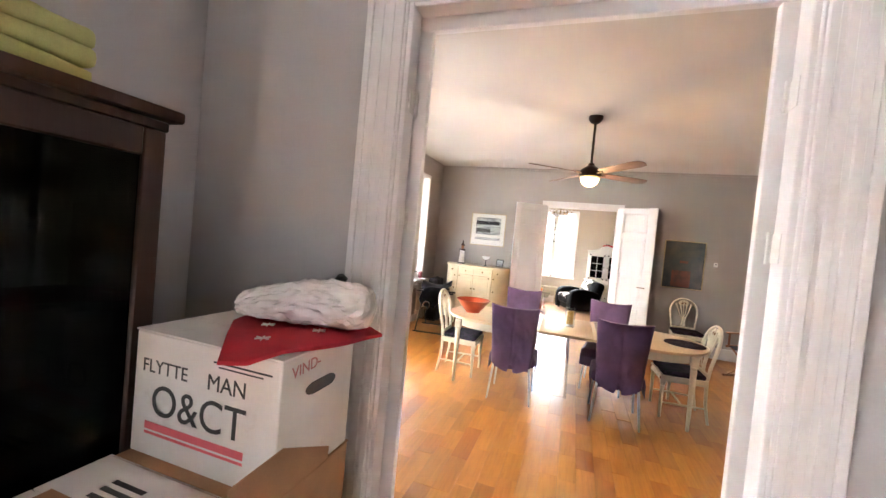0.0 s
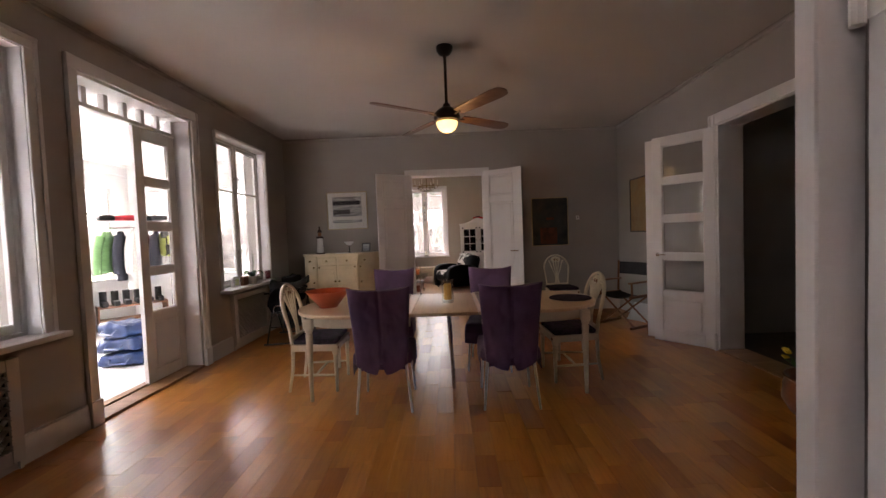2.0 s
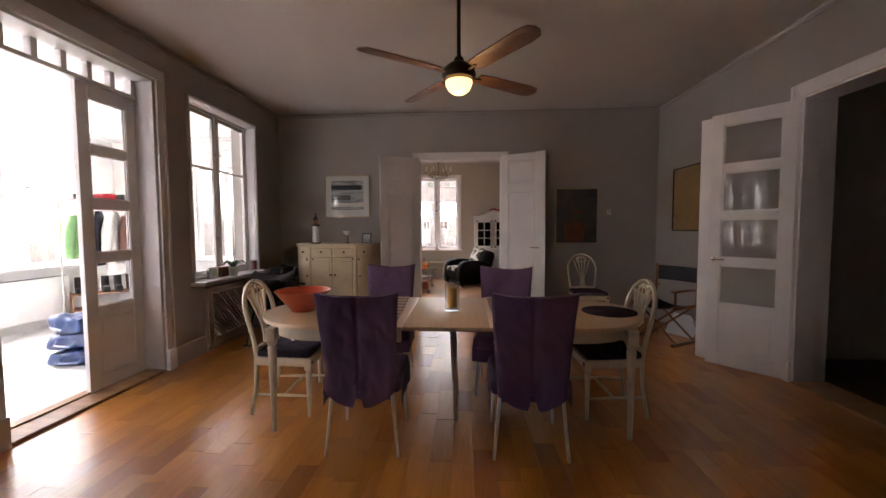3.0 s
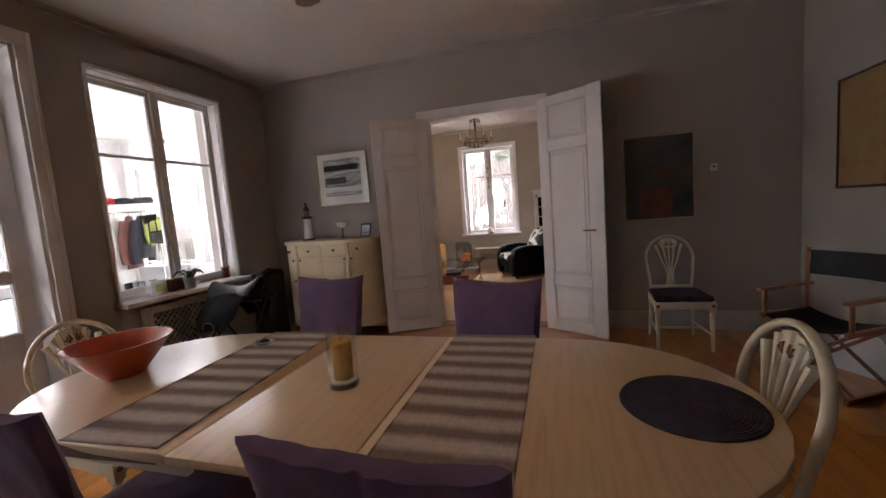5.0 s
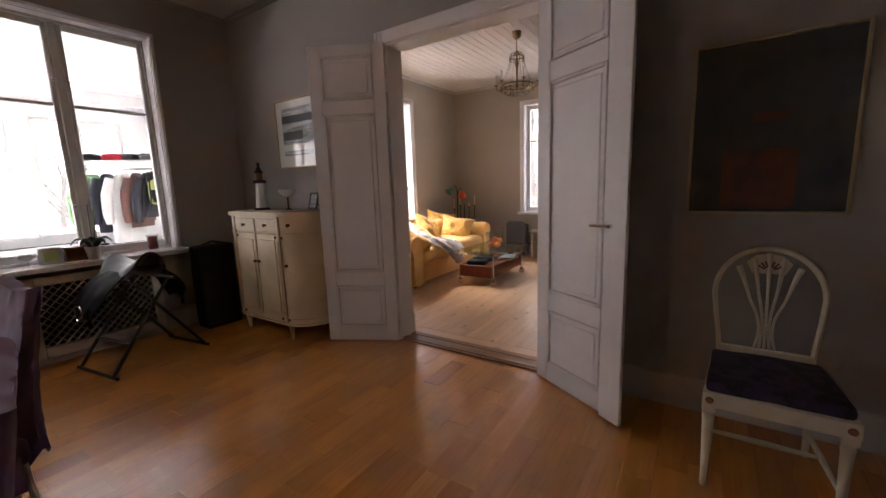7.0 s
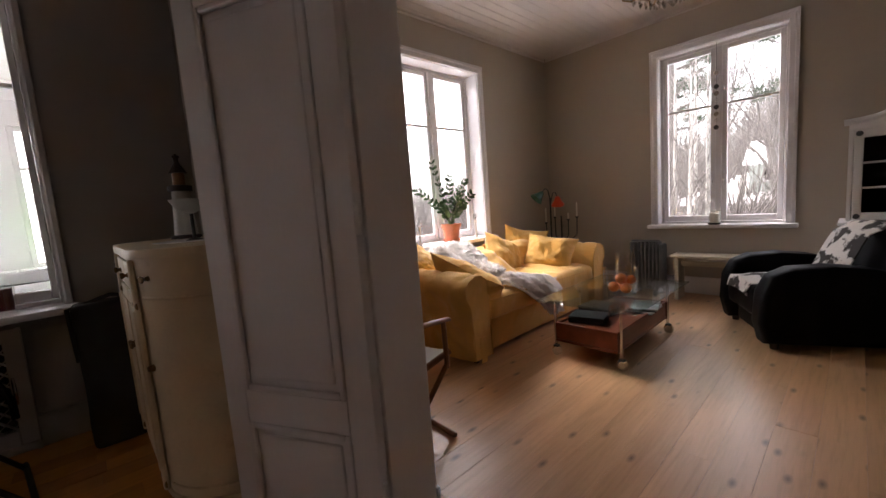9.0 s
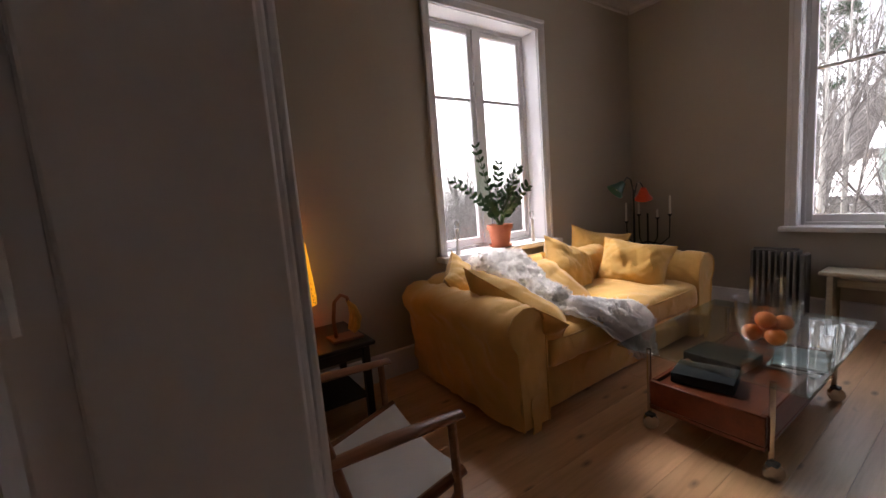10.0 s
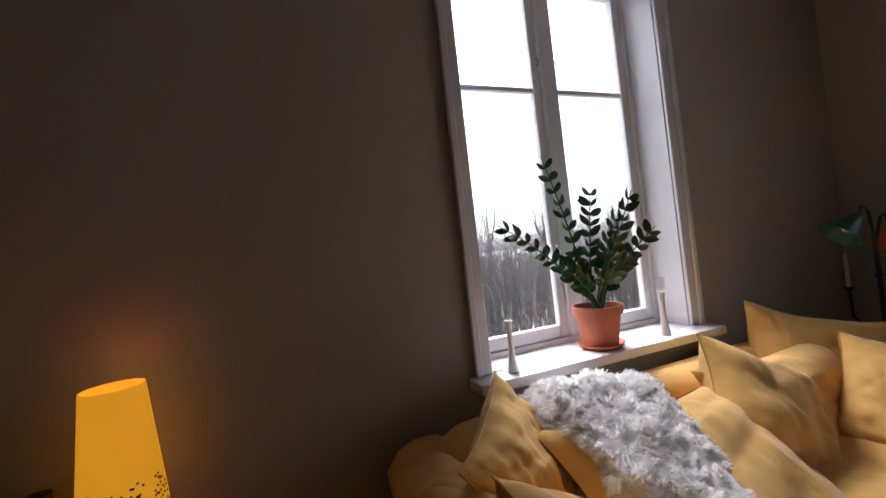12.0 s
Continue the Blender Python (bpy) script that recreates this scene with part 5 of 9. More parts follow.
# on the table
t = thing("fruit_bowl", pose(-1.28, 3.46, 0.751), "wide empty orange-red lacquered bowl on the dining table", "bowl")
part("shell", turned([(0.085, 0), (0.09, 0.012), (0.13, 0.06), (0.19, 0.14), (0.205, 0.155), (0.198, 0.155), (0.18, 0.138), (0.12, 0.062), (0.08, 0.02), (0.002, 0.016)], 40, cap=False), ORANGE_RED, t)
t = thing("candle_jar", pose(-0.155, 3.475, 0.751), "yellow pillar candle in a clear glass cylinder", "candle")
part("jar", turned([(0.055, 0), (0.055, 0.215), (0.051, 0.215), (0.051, 0.02), (0.002, 0.018)], 28, cap=False), GLASS, t, "clear glass cylinder")
part("jar_foot", turned([(0.054, 0.001), (0.054, 0.016)], 28), GLASS, t)
part("wax", turned([(0.036, 0.03), (0.037, 0.17), (0.030, 0.176), (0.003, 0.17)], 20), CANDLE_Y, t, "yellow wax pillar")
part("wick", rod([(0, 0, 0.17), (0.003, 0, 0.185)], 0.0015, 5), BLACK, t)
part("pebbles", turned([(0.048, 0.018), (0.05, 0.024), (0.04, 0.03), (0.02, 0.0305)], 18), MATBOARD, t)
t = thing("placemat", pose(0.99, 3.48, 0.751), "round woven purple placemat on the dining table", "placemat")
for i in range(18):
    r = 0.19 * (i + 0.5) / 18
    part("coil", rod([(r * math.cos(a), r * math.sin(a), 0.004) for a in np.linspace(0, 2 * math.pi, 40)[:-1]], 0.0056, 6, closed=True, flat=0.7), MAT_PURPLE, t)
part("backing", turned([(0.19, 0.0005), (0.19, 0.003)], 40), MAT_PURPLE, t)
# a small round dish that holds dark stones
t = thing("sunglasses_case", pose(-0.86, 3.87, 0.751, 0, 0, 20), "small dark steel dish on the dining table", "dish")
part("dish", turned([(0.03, 0), (0.05, 0.018), (0.046, 0.02), (0.026, 0.006), (0.002, 0.006)], 18, cap=False), CHROME, t)
part("stones", turned([(0.02, 0.006), (0.03, 0.014), (0.01, 0.028)], 9), BLACK, t)


def lattice_cover(y):
    """A white radiator cover with a diagonal lattice, along the wall under the window."""
    t = thing("radiator_cover", pose(-2.948, y, 0, 0, 0, 90), "white radiator cover with diagonal lattice under the window", "radiator cover")
    w, z0, z1, d = 0.46, 0.06, 0.715, 0.06
    bm = bmesh.new()
    for a, b in ((-w, -w + 0.075), (w - 0.075, w)):
        box(bm, a, b, -d, -d + 0.02, z0, z1, 0.003)
    box(bm, -w + 0.0755, w - 0.0755, -d, -d + 0.02, z0, z0 + 0.085, 0.003)
    box(bm, -w + 0.0755, w - 0.0755, -d, -d + 0.02, z1 - 0.07, z1, 0.003)
    box(bm, -w, -w + 0.02, -d + 0.0205, -0.002, 0.0, z1)
    box(bm, w - 0.02, w, -d + 0.0205, -0.002, 0.0, z1)
    part("cover_frame", bm, TRIM, t)
    # a flat dark sheet stands in for the shade behind the slats
    part("backing", bx(-w + 0.021, w - 0.021, -0.02, -0.01, z0, z1 - 0.01), LATTICE_SHADE, t, "dark sheet coloured as the shade behind the lattice")
    xa, xb, za, zb = -w + 0.074, w - 0.074, z0 + 0.084, z1 - 0.069
    step = 0.062
    for sg in (1, -1):
        c = -1.6
        while c < 1.6:
            # the slat x * sg + z = c, cut to the opening
            pts = []
            for x in (xa, xb):
                z = c - sg * x + 0.4
                if za <= z <= zb:
                    pts.append((x, z))
            for z in (za, zb):
                x = (c + 0.4 - z) * sg
                if xa < x < xb:
                    pts.append((x, z))
            if len(pts) >= 2 and math.dist(pts[0], pts[1]) > 0.02:
                y = -d + (0.006 if sg > 0 else 0.0125)
                part("slat", rod([(pts[0][0], y, pts[0][1]), (pts[1][0], y, pts[1][1])], 0.021, 4, flat=0.16), TRIM, t, smooth=0)
            c += step
    return t


lattice_cover(5.19)
lattice_cover(1.78)

# on the window sill
t = thing("orchid", pose(-2.88, 5.20, 0.801), "withered orchid in a white pot on the window sill", "plant")
part("pot", turned([(0.045, 0), (0.06, 0.10), (0.062, 0.11), (0.052, 0.11), (0.04, 0.02), (0.002, 0.02)], 18, cap=False), WHITE_OLD, t)
part("soil", turned([(0.05, 0.085), (0.03, 0.095), (0.002, 0.096)], 14), SOIL, t)
part("stem", rod([(0, 0, 0.09), (0.01, 0.02, 0.25), (0.0, 0.05, 0.42)], 0.004, 6), STEM, t)
part("stake", rod([(0.01, -0.01, 0.09), (0.015, 0.0, 0.46)], 0.003, 5), BLACK, t)
for k, a in enumerate((20, 100, 170, 250, 310)):
    c, s = math.cos(radians(a)), math.sin(radians(a))
    bm = bmesh.new()
    sheet(bm, lambda u, v: ((0.01 + 0.13 * u) * c - s * (v - 0.5) * 0.07 * math.sin(math.pi * (0.1 + 0.9 * u)),
                            (0.01 + 0.13 * u) * s + c * (v - 0.5) * 0.07 * math.sin(math.pi * (0.1 + 0.9 * u)),
                            0.10 + 0.09 * math.sin(u * 2.6) - 0.03 * abs(v - 0.5)), 8, 4, 0.002)
    part("leaf", bm, LEAF, t)
t = thing("glass_goblet", pose(-2.88, 4.80, 0.801), "low clear glass goblet on the window sill", "glass")
part("cup", turned([(0.035, 0), (0.035, 0.004), (0.006, 0.012), (0.006, 0.05), (0.04, 0.065), (0.062, 0.11), (0.059, 0.11), (0.036, 0.07), (0.003, 0.056)], 22, cap=False), GLASS, t)
t = thing("red_candle", pose(-2.86, 5.62, 0.801), "dark red pillar candle in a glass on the window sill", "candle")
part("wax", turned([(0.036, 0.03), (0.036, 0.145), (0.004, 0.143)], 18), CANDLE_R, t)
part("glass", turned([(0.046, 0), (0.042, 0.02), (0.048, 0.16), (0.045, 0.16), (0.039, 0.028), (0.003, 0.028)], 22, cap=False), GLASS, t)
# a small card box with a yellow print on one face
t = thing("picture_postcard", pose(-2.98, 4.95, 0.801, 0, 0, 84), "small yellow card box leaning on the window sill", "box")
part("box_body", bx(-0.07, 0.07, -0.02, 0.02, 0, 0.13, bevel=0.003), CANVAS, t)
part("print", bx(-0.04, 0.04, -0.0215, -0.0205, 0.02, 0.10), JACKET_LIME, t)
t = thing("wooden_box", pose(-2.96, 5.10, 0.801, 0, 0, 90), "small brown wooden box on the window sill", "box")
part("box_body", bx(-0.07, 0.07, -0.04, 0.04, 0, 0.10, bevel=0.004), TEAK, t)
part("lid", bx(-0.073, 0.073, -0.043, 0.043, 0.1005, 0.118, bevel=0.004), TEAK, t)


def saddle_rack(m):
    """A folding trestle of black tubes with two rails on top."""
    t = thing("saddle_rack", m, "black folding saddle stand with crossed legs under the window", "saddle stand")
    for y in (-0.12, 0.12):
        part("rail", rod([(-0.30, y, 0.665), (0.34, y, 0.665)], 0.013, 8), BLACK, t)
    for x in (-0.22, 0.24):
        part("leg", rod([(x, -0.34, 0.013), (x, 0.12, 0.652)], 0.012, 8), BLACK, t)
        part("leg", rod([(x + 0.026, 0.34, 0.013), (x + 0.026, -0.12, 0.652)], 0.012, 8), BLACK, t)
    for y in (-0.34, 0.34):
        part("foot_bar", rod([(-0.26, y, 0.013), (0.30, y, 0.013)], 0.0125, 8), BLACK, t)
    part("brace", rod([(-0.22, -0.20, 0.21), (0.24, -0.20, 0.21)], 0.008, 6), BLACK, t)
    return t


def saddle(m):
    """A riding saddle: a dished seat between pommel and cantle, with panels and flaps that hang on both sides."""
    t = thing("saddle", m, "black leather riding saddle lying over the folding stand", "saddle")

    def top(x):
        return 0.79 + 0.10 * max(0.0, x / 0.26) ** 2 + 0.075 * max(0.0, -x / 0.26) ** 2

    def seat(u, v):
        x = -0.24 + 0.50 * u
        a = radians(-78 + 156 * v)
        half = 0.105 + 0.075 * math.sin(math.pi * min(1.0, u * 0.55 + 0.40)) - 0.05 * (1 - u) ** 2 + 0.02 * u
        edge = 1 - 0.22 * max(0.0, abs(2 * u - 1) - 0.75) / 0.25
        return (x + 0.015 * math.cos(a), half * edge * math.sin(a) / math.sin(radians(78)), top(x) - 0.14 * (1 - math.cos(a)) + 0.003 * noise.noise(Vector((u * 6, v * 6, 2))))
    part("seat", sheet(bmesh.new(), seat, 22, 18, 0.022), LEATHER_SHINE, t, smooth=60)
    for s in (-1, 1):
        def flap(u, v, s=s):
            w = 0.13 + 0.06 * math.sin(math.pi * (0.15 + 0.75 * v))
            x = 0.02 - 0.06 * v + (2 * u - 1) * w * (1 - 0.35 * max(0.0, v - 0.75) / 0.25)
            drop = v * 0.30
            return (x, s * (0.13 + 0.20 * math.sin(1.45 * v) + 0.012 * noise.noise(Vector((u * 4, v * 4, s)))), 0.745 - drop * (0.55 + 0.45 * v) - 0.02 * (2 * u - 1) ** 2)
        part("flap", sheet(bmesh.new(), flap, 16, 16, 0.008), LEATHER, t, smooth=60)

        def panel(u, v, s=s):
            a = radians(360 * v)
            x = -0.21 + 0.44 * u
            r = 0.6 + 0.4 * math.sin(math.pi * u) ** 0.5
            return (x, s * (0.115 + 0.038 * r * math.cos(a)), 0.712 + 0.033 * r * math.sin(a))
        part("panel", sheet(bmesh.new(), panel, 16, 14), BLACK_CLOTH, t, smooth=60)
        part("girth_strap", rod([(0.02, s * 0.30, 0.55), (0.03, s * 0.335, 0.45), (0.03, s * 0.335, 0.36)], 0.014, 6, flat=0.25), LEATHER, t)
        iron = [(-0.06 + 0.055 * math.sin(radians(d)), s * 0.352, 0.47 - 0.065 * math.cos(radians(d))) for d in range(-150, 151, 30)]
        part("stirrup", rod(iron, 0.006, 6, closed=True), CHROME, t)
    return t


STAND = pose(-2.42, 5.29, 0, 0, 0, 8)
saddle_rack(STAND)
saddle(STAND)
t = thing("black_bag", pose(-2.685, 6.045, 0), "tall flat black cloth bag standing in the corner", "bag")
bm = soft_box(0.20, 0.35, 0.82, 0.035, 12, 0.008, 6)
part("bag_body", bm, BLACK_CLOTH, t)
part("strap", rod([(0.02, -0.177, 0.5), (0.02, -0.19, 0.80), (0.02, 0.0, 0.85), (0.02, 0.19, 0.80), (0.02, 0.177, 0.5)], 0.012, 6, flat=0.4), BLACK_CLOTH, t)


def director_chair(m):
    t = thing("director_chair", m, "dark wooden folding director chair with black canvas", "chair")
    for x in (-0.26, 0.26):
        part("armrest", bx(x - 0.025, x + 0.025, -0.24, 0.24, 0.62, 0.642, bevel=0.006), TEAK, t)
        part("post", rod([(x, 0.19, 0.42), (x, 0.21, 0.90)], 0.014, 8), TEAK, t)
        part("post", rod([(x, -0.19, 0.42), (x, -0.19, 0.62)], 0.014, 8), TEAK, t)
        part("seat_rail", bx(x - 0.015, x + 0.015, -0.23, 0.23, 0.42, 0.455, bevel=0.004), TEAK, t)
        part("foot_rail", bx(x - 0.015, x + 0.015, -0.23, 0.23, 0.0, 0.035, bevel=0.004), TEAK, t)
    for y in (-0.16, 0.16):
        for s in (-1, 1):
            part("cross_leg", rod([(s * 0.26, y + 0.01 * s, 0.02), (-s * 0.255, y + 0.01 * s, 0.43)], 0.013, 6), TEAK, t)
    bm = bmesh.new()
    sheet(bm, lambda u, v: ((u - 0.5) * 0.52, (v - 0.5) * 0.42, 0.452 - 0.05 * math.sin(math.pi * u)), 12, 4, 0.004)
    part("seat", bm, BLACK_CLOTH, t)
    bm = bmesh.new()
    sheet(bm, lambda u, v: ((u - 0.5) * 0.55, 0.22 + 0.03 * math.sin(math.pi * u), 0.70 + 0.18 * v), 12, 3, 0.004)
    part("backrest", bm, BLACK_CLOTH, t)
    return t


director_chair(pose(2.36, 5.42, 0, 0, 0, -62))
t = thing("papers", pose(2.62, 5.60, 0, 0, 0, -62), "white papers leaning on the wall under the chair", "papers")
part("sheet", bx(-0.18, 0.18, 0.0, 0.006, 0.0, 0.30, m=pose(0, 0, 0.002, -38)), CANVAS, t)

t = thing("flowering_plant", pose(2.03, 2.08, 0, 0, 0, 0), "yellow flowering plant in a copper pot on iron legs", "plant")
part("pot", turned([(0.10, 0.235), (0.17, 0.26), (0.205, 0.33), (0.20, 0.42), (0.185, 0.455), (0.20, 0.47), (0.192, 0.474), (0.17, 0.45), (0.15, 0.28), (0.002, 0.255)], 28, cap=False), COPPER, t, "brown copper pot")
for a in (200, 320, 80):
    c, d = math.cos(radians(a)), math.sin(radians(a))
    part("leg", rod([(0.17 * c, 0.17 * d, 0.27), (0.215 * c, 0.215 * d, 0.22), (0.20 * c, 0.20 * d, 0.10), (0.225 * c, 0.225 * d, 0.009)], 0.009, 8), BLACK, t, "curved iron leg")
part("soil", turned([(0.17, 0.41), (0.1, 0.425), (0.002, 0.43)], 14), SOIL, t)
rg = random.Random(3)
bm, fl = bmesh.new(), bmesh.new()
for i in range(46):
    a, r, h = rg.uniform(0, 6.28), rg.uniform(0.03, 0.2), rg.uniform(0.04, 0.2)
    x, y = r * math.cos(a), r * math.sin(a)
    tube(bm, [(x * 0.2, y * 0.2, 0.42), (x * 0.6, y * 0.6, 0.42 + h * 0.6), (x, y, 0.43 + h)], 0.003, 4)
    prism(bm, [(0, -0.012), (0.05, 0), (0, 0.012), (-0.03, 0)], 0, 0.001, pose(x * 0.8, y * 0.8, 0.42 + h * 0.7, rg.uniform(-40, 40), rg.uniform(-40, 40), rg.uniform(0, 360)))
    if i % 2:
        lathe(fl, [(0.004, 0), (0.022, 0.012), (0.016, 0.02), (0.003, 0.014)], 7, pose(x, y, 0.43 + h, rg.uniform(-30, 30), rg.uniform(-30, 30)))
part("leaves", bm, LEAF, t)
part("flowers", fl, PETAL, t, "yellow flowers")


# ---- living room ----
def sofa():
    """Local x runs from the back to the front, y along the length."""
    t = thing("sofa", pose(-2.74, 7.93, 0), "mustard yellow two-seat sofa with rolled arms and loose cover", "sofa")
    D, L, aw, ah = 1.10, 2.20, 0.27, 0.665
    bm = soft_box(D - 0.10, L - 2 * aw + 0.1, 0.30, 0.03, 2, 0.010, 7)
    bmesh.ops.translate(bm, verts=bm.verts[:], vec=(D / 2 - 0.02, L / 2, 0.03))
    part("base", bm, YELLOW, t)

    def arm(y_out, sg):
        """A rolled arm; sg is the way from its outer side to the seat."""
        prof = [(0.05, 0.03), (0.052, 0.10), (0.048, 0.17), (0.045, 0.25), (0.038, 0.33), (0.035, 0.40), (0.03, 0.46), (-0.015, 0.53), (-0.02, 0.60), (0.02, 0.655), (0.09, 0.685), (0.16, 0.68), (0.215, 0.645),
                (0.245, 0.585), (0.25, 0.50), (0.25, 0.25), (0.25, 0.03)]
        bm = bmesh.new()
        n, k = len(prof), 44
        rings = []
        for i in range(k + 1):
            x = 0.04 + (D - 0.04) * i / k
            end = max(0.0, (i - k + 1.5) / 1.5)
            ring = []
            for j, (o, z) in enumerate(prof):
                w = 0.018 * noise.noise(Vector((x * 3.5, o * 8 + sg, z * 4))) + 0.007 * noise.noise(Vector((x * 9, o * 9, z * 7 + sg)))
                w -= 0.020 * max(0.0, 1 - abs(noise.noise(Vector((x * 4 + z * 3, z * 5 - x * 2, sg * 2)))) * 5)
                c = (0.115, 0.36)
                oo, zz = o + (c[0] - o) * 0.05 * end, z + (c[1] - z) * 0.03 * end
                ring.append(bm.verts.new((x - 0.03 * (i == k) * 0, y_out + sg * (oo + w), zz + (w if z > 0.1 else 0))))
            rings.append(ring)
        for a, b in zip(rings, rings[1:]):
            for j in range(n):
                bm.faces.new((a[j], a[(j + 1) % n], b[(j + 1) % n], b[j]))
        bm.faces.new(rings[0])
        bm.faces.new(rings[-1][::-1])
        ob = part("arm", bm, YELLOW, t, smooth=55)
        pip = [(D + 0.002, y_out + sg * (o + (0.115 - o) * 0.05), z + (0.36 - z) * 0.03) for o, z in prof]
        part("piping", rod(pip, 0.006, 6), YELLOW, ob)
        return ob
    arm(0.0, 1)
    arm(L, -1)
    # backrest with a rounded top
    bm = bmesh.new()

    def back(u, v):
        a = [(0.27, 0.30), (0.245, 0.55), (0.225, 0.68), (0.17, 0.745), (0.09, 0.75), (0.03, 0.70), (0.01, 0.55), (0.0, 0.03)]
        q = u * 6.999
        i = int(q)
        w = q - i
        x, z = a[i][0] * (1 - w) + a[i + 1][0] * w, a[i][1] * (1 - w) + a[i + 1][1] * w
        y = 0.10 + (L - 0.20) * v
        z -= (0.05 + 0.10 * max(0.0, 1 - min(v, 1 - v) / 0.08) ** 2) * (z > 0.5)
        return (x, y, z + 0.010 * noise.noise(Vector((x * 3, y * 4, z * 3))))
    sheet(bm, back, 16, 30, 0.02)
    part("backrest", bm, YELLOW, t, smooth=60)
    for i, y in enumerate((0.27 + 0.415, 0.27 + 1.245)):
        bm = soft_box(0.88, 0.825, 0.19, 0.07, 20 + 3 * i, 0.022, 9)
        for v in bm.verts:   # fuller in the middle
            v.co.z += 0.035 * max(0.0, 1 - (v.co.x / 0.44) ** 2) * max(0.0, 1 - (v.co.y / 0.41) ** 2) * (v.co.z > 0.1)
        lie = pose(0.675, y, 0.295, 0, 2 * i, 0)
        bmesh.ops.transform(bm, verts=bm.verts[:], matrix=lie)
        cushion = part("seat_cushion", bm, YELLOW, t, smooth=70)
        welt = [(0.44 * math.copysign(abs(math.cos(a)) ** 0.3, math.cos(a)), 0.412 * math.copysign(abs(math.sin(a)) ** 0.3, math.sin(a)), 0.165) for a in np.linspace(0, 2 * math.pi, 49)[:-1]]
        part("piping", rod([lie @ Vector(q) for q in welt], 0.006, 5, closed=True), YELLOW, cushion)
    for i, y in enumerate((0.27 + 0.42, 0.27 + 1.24)):
        # the near one has slumped forward onto the seat
        bm = pillow_bm(0.84, 0.60 if i == 0 else 0.42, 0.22, 40 + i, 34, 0.03)
        lie = pose(0.56, y + 0.12, 0.55, 0, 0, 90) @ pose(0, 0, 0, -54) if i == 0 else pose(0.40, y, 0.58, 0, 0, 90) @ pose(0, 0, 0, -24)
        bmesh.ops.transform(bm, verts=bm.verts[:], matrix=lie)
        part("back_cushion", bm, YELLOW, t)
    for x, y in ((0.10, 0.12), (D - 0.06, 0.12), (0.10, L - 0.12), (D - 0.06, L - 0.12)):
        part("foot", turned([(0.022, 0), (0.028, 0.045)], 12, pose(x, y, 0)), DARKWOOD, t)
    # ties that hang at the corners of the loose cover
    for y in (0.14, L - 0.14):
        bm = bmesh.new()
        sheet(bm, lambda u, v: (D + 0.008 + 0.006 * math.sin(v * 7), y - 0.03 + 0.06 * u, 0.008 + 0.20 * v), 4, 10, 0.004)
        part("corner_pleat", bm, YELLOW, t)
    return t


sofa()


def throw_pillow(m, w, h, th, seed, label):
    t = thing("throw_pillow", m, label, "pillow", "yellow pillows on the sofa")
    part("cover", pillow_bm(w, h, th, seed, 40, 0.036), YELLOW, t, smooth=60)
    # the seam round the edge
    pts = []
    for i in range(64):
        a = i / 64 * 4
        k, f = int(a), 2 * (a - int(a)) - 1
        u, v = ((f, -1), (1, f), (-f, 1), (-1, -f))[k]
        x = u * (1 - 0.13 * (1 - v * v) * abs(u)) * w / 2
        z = v * (1 - 0.13 * (1 - u * u) * abs(v)) * h / 2
        kk = noise.noise(Vector((u * 1.4, v * 1.4, 2.0)) + Vector((seed * 3.7, seed * 1.9, seed * 5.3)))
        pts.append((x, 0, z + 0.012 * kk))
    part("seam", rod(pts, 0.0035, 5, closed=True), YELLOW, t)
    return t


# rz turns the flat of the pillow; the first ones stand at the far arm, the others at the near arm
throw_pillow(pose(-2.43, 9.77, 0.625, -16, 12, 40), 0.52, 0.52, 0.25, 1.3, "large square yellow pillow against the sofa back")
throw_pillow(pose(-2.01, 9.63, 0.60, -32, 9, 18), 0.55, 0.45, 0.27, 2.6, "creased yellow pillow leaning on the far arm")
throw_pillow(pose(-2.28, 9.19, 0.625, -34, 26, 74), 0.48, 0.46, 0.25, 3.7, "yellow pillow tilted against the sofa back")
throw_pillow(pose(-2.46, 8.29, 0.605, 26, 16, -42), 0.46, 0.46, 0.22, 4.9, "crumpled yellow pillow on the near arm corner")
throw_pillow(pose(-1.92, 8.25, 0.545, 42, 22, 16), 0.68, 0.48, 0.27, 5.8, "long yellow pillow slumped along the near arm")


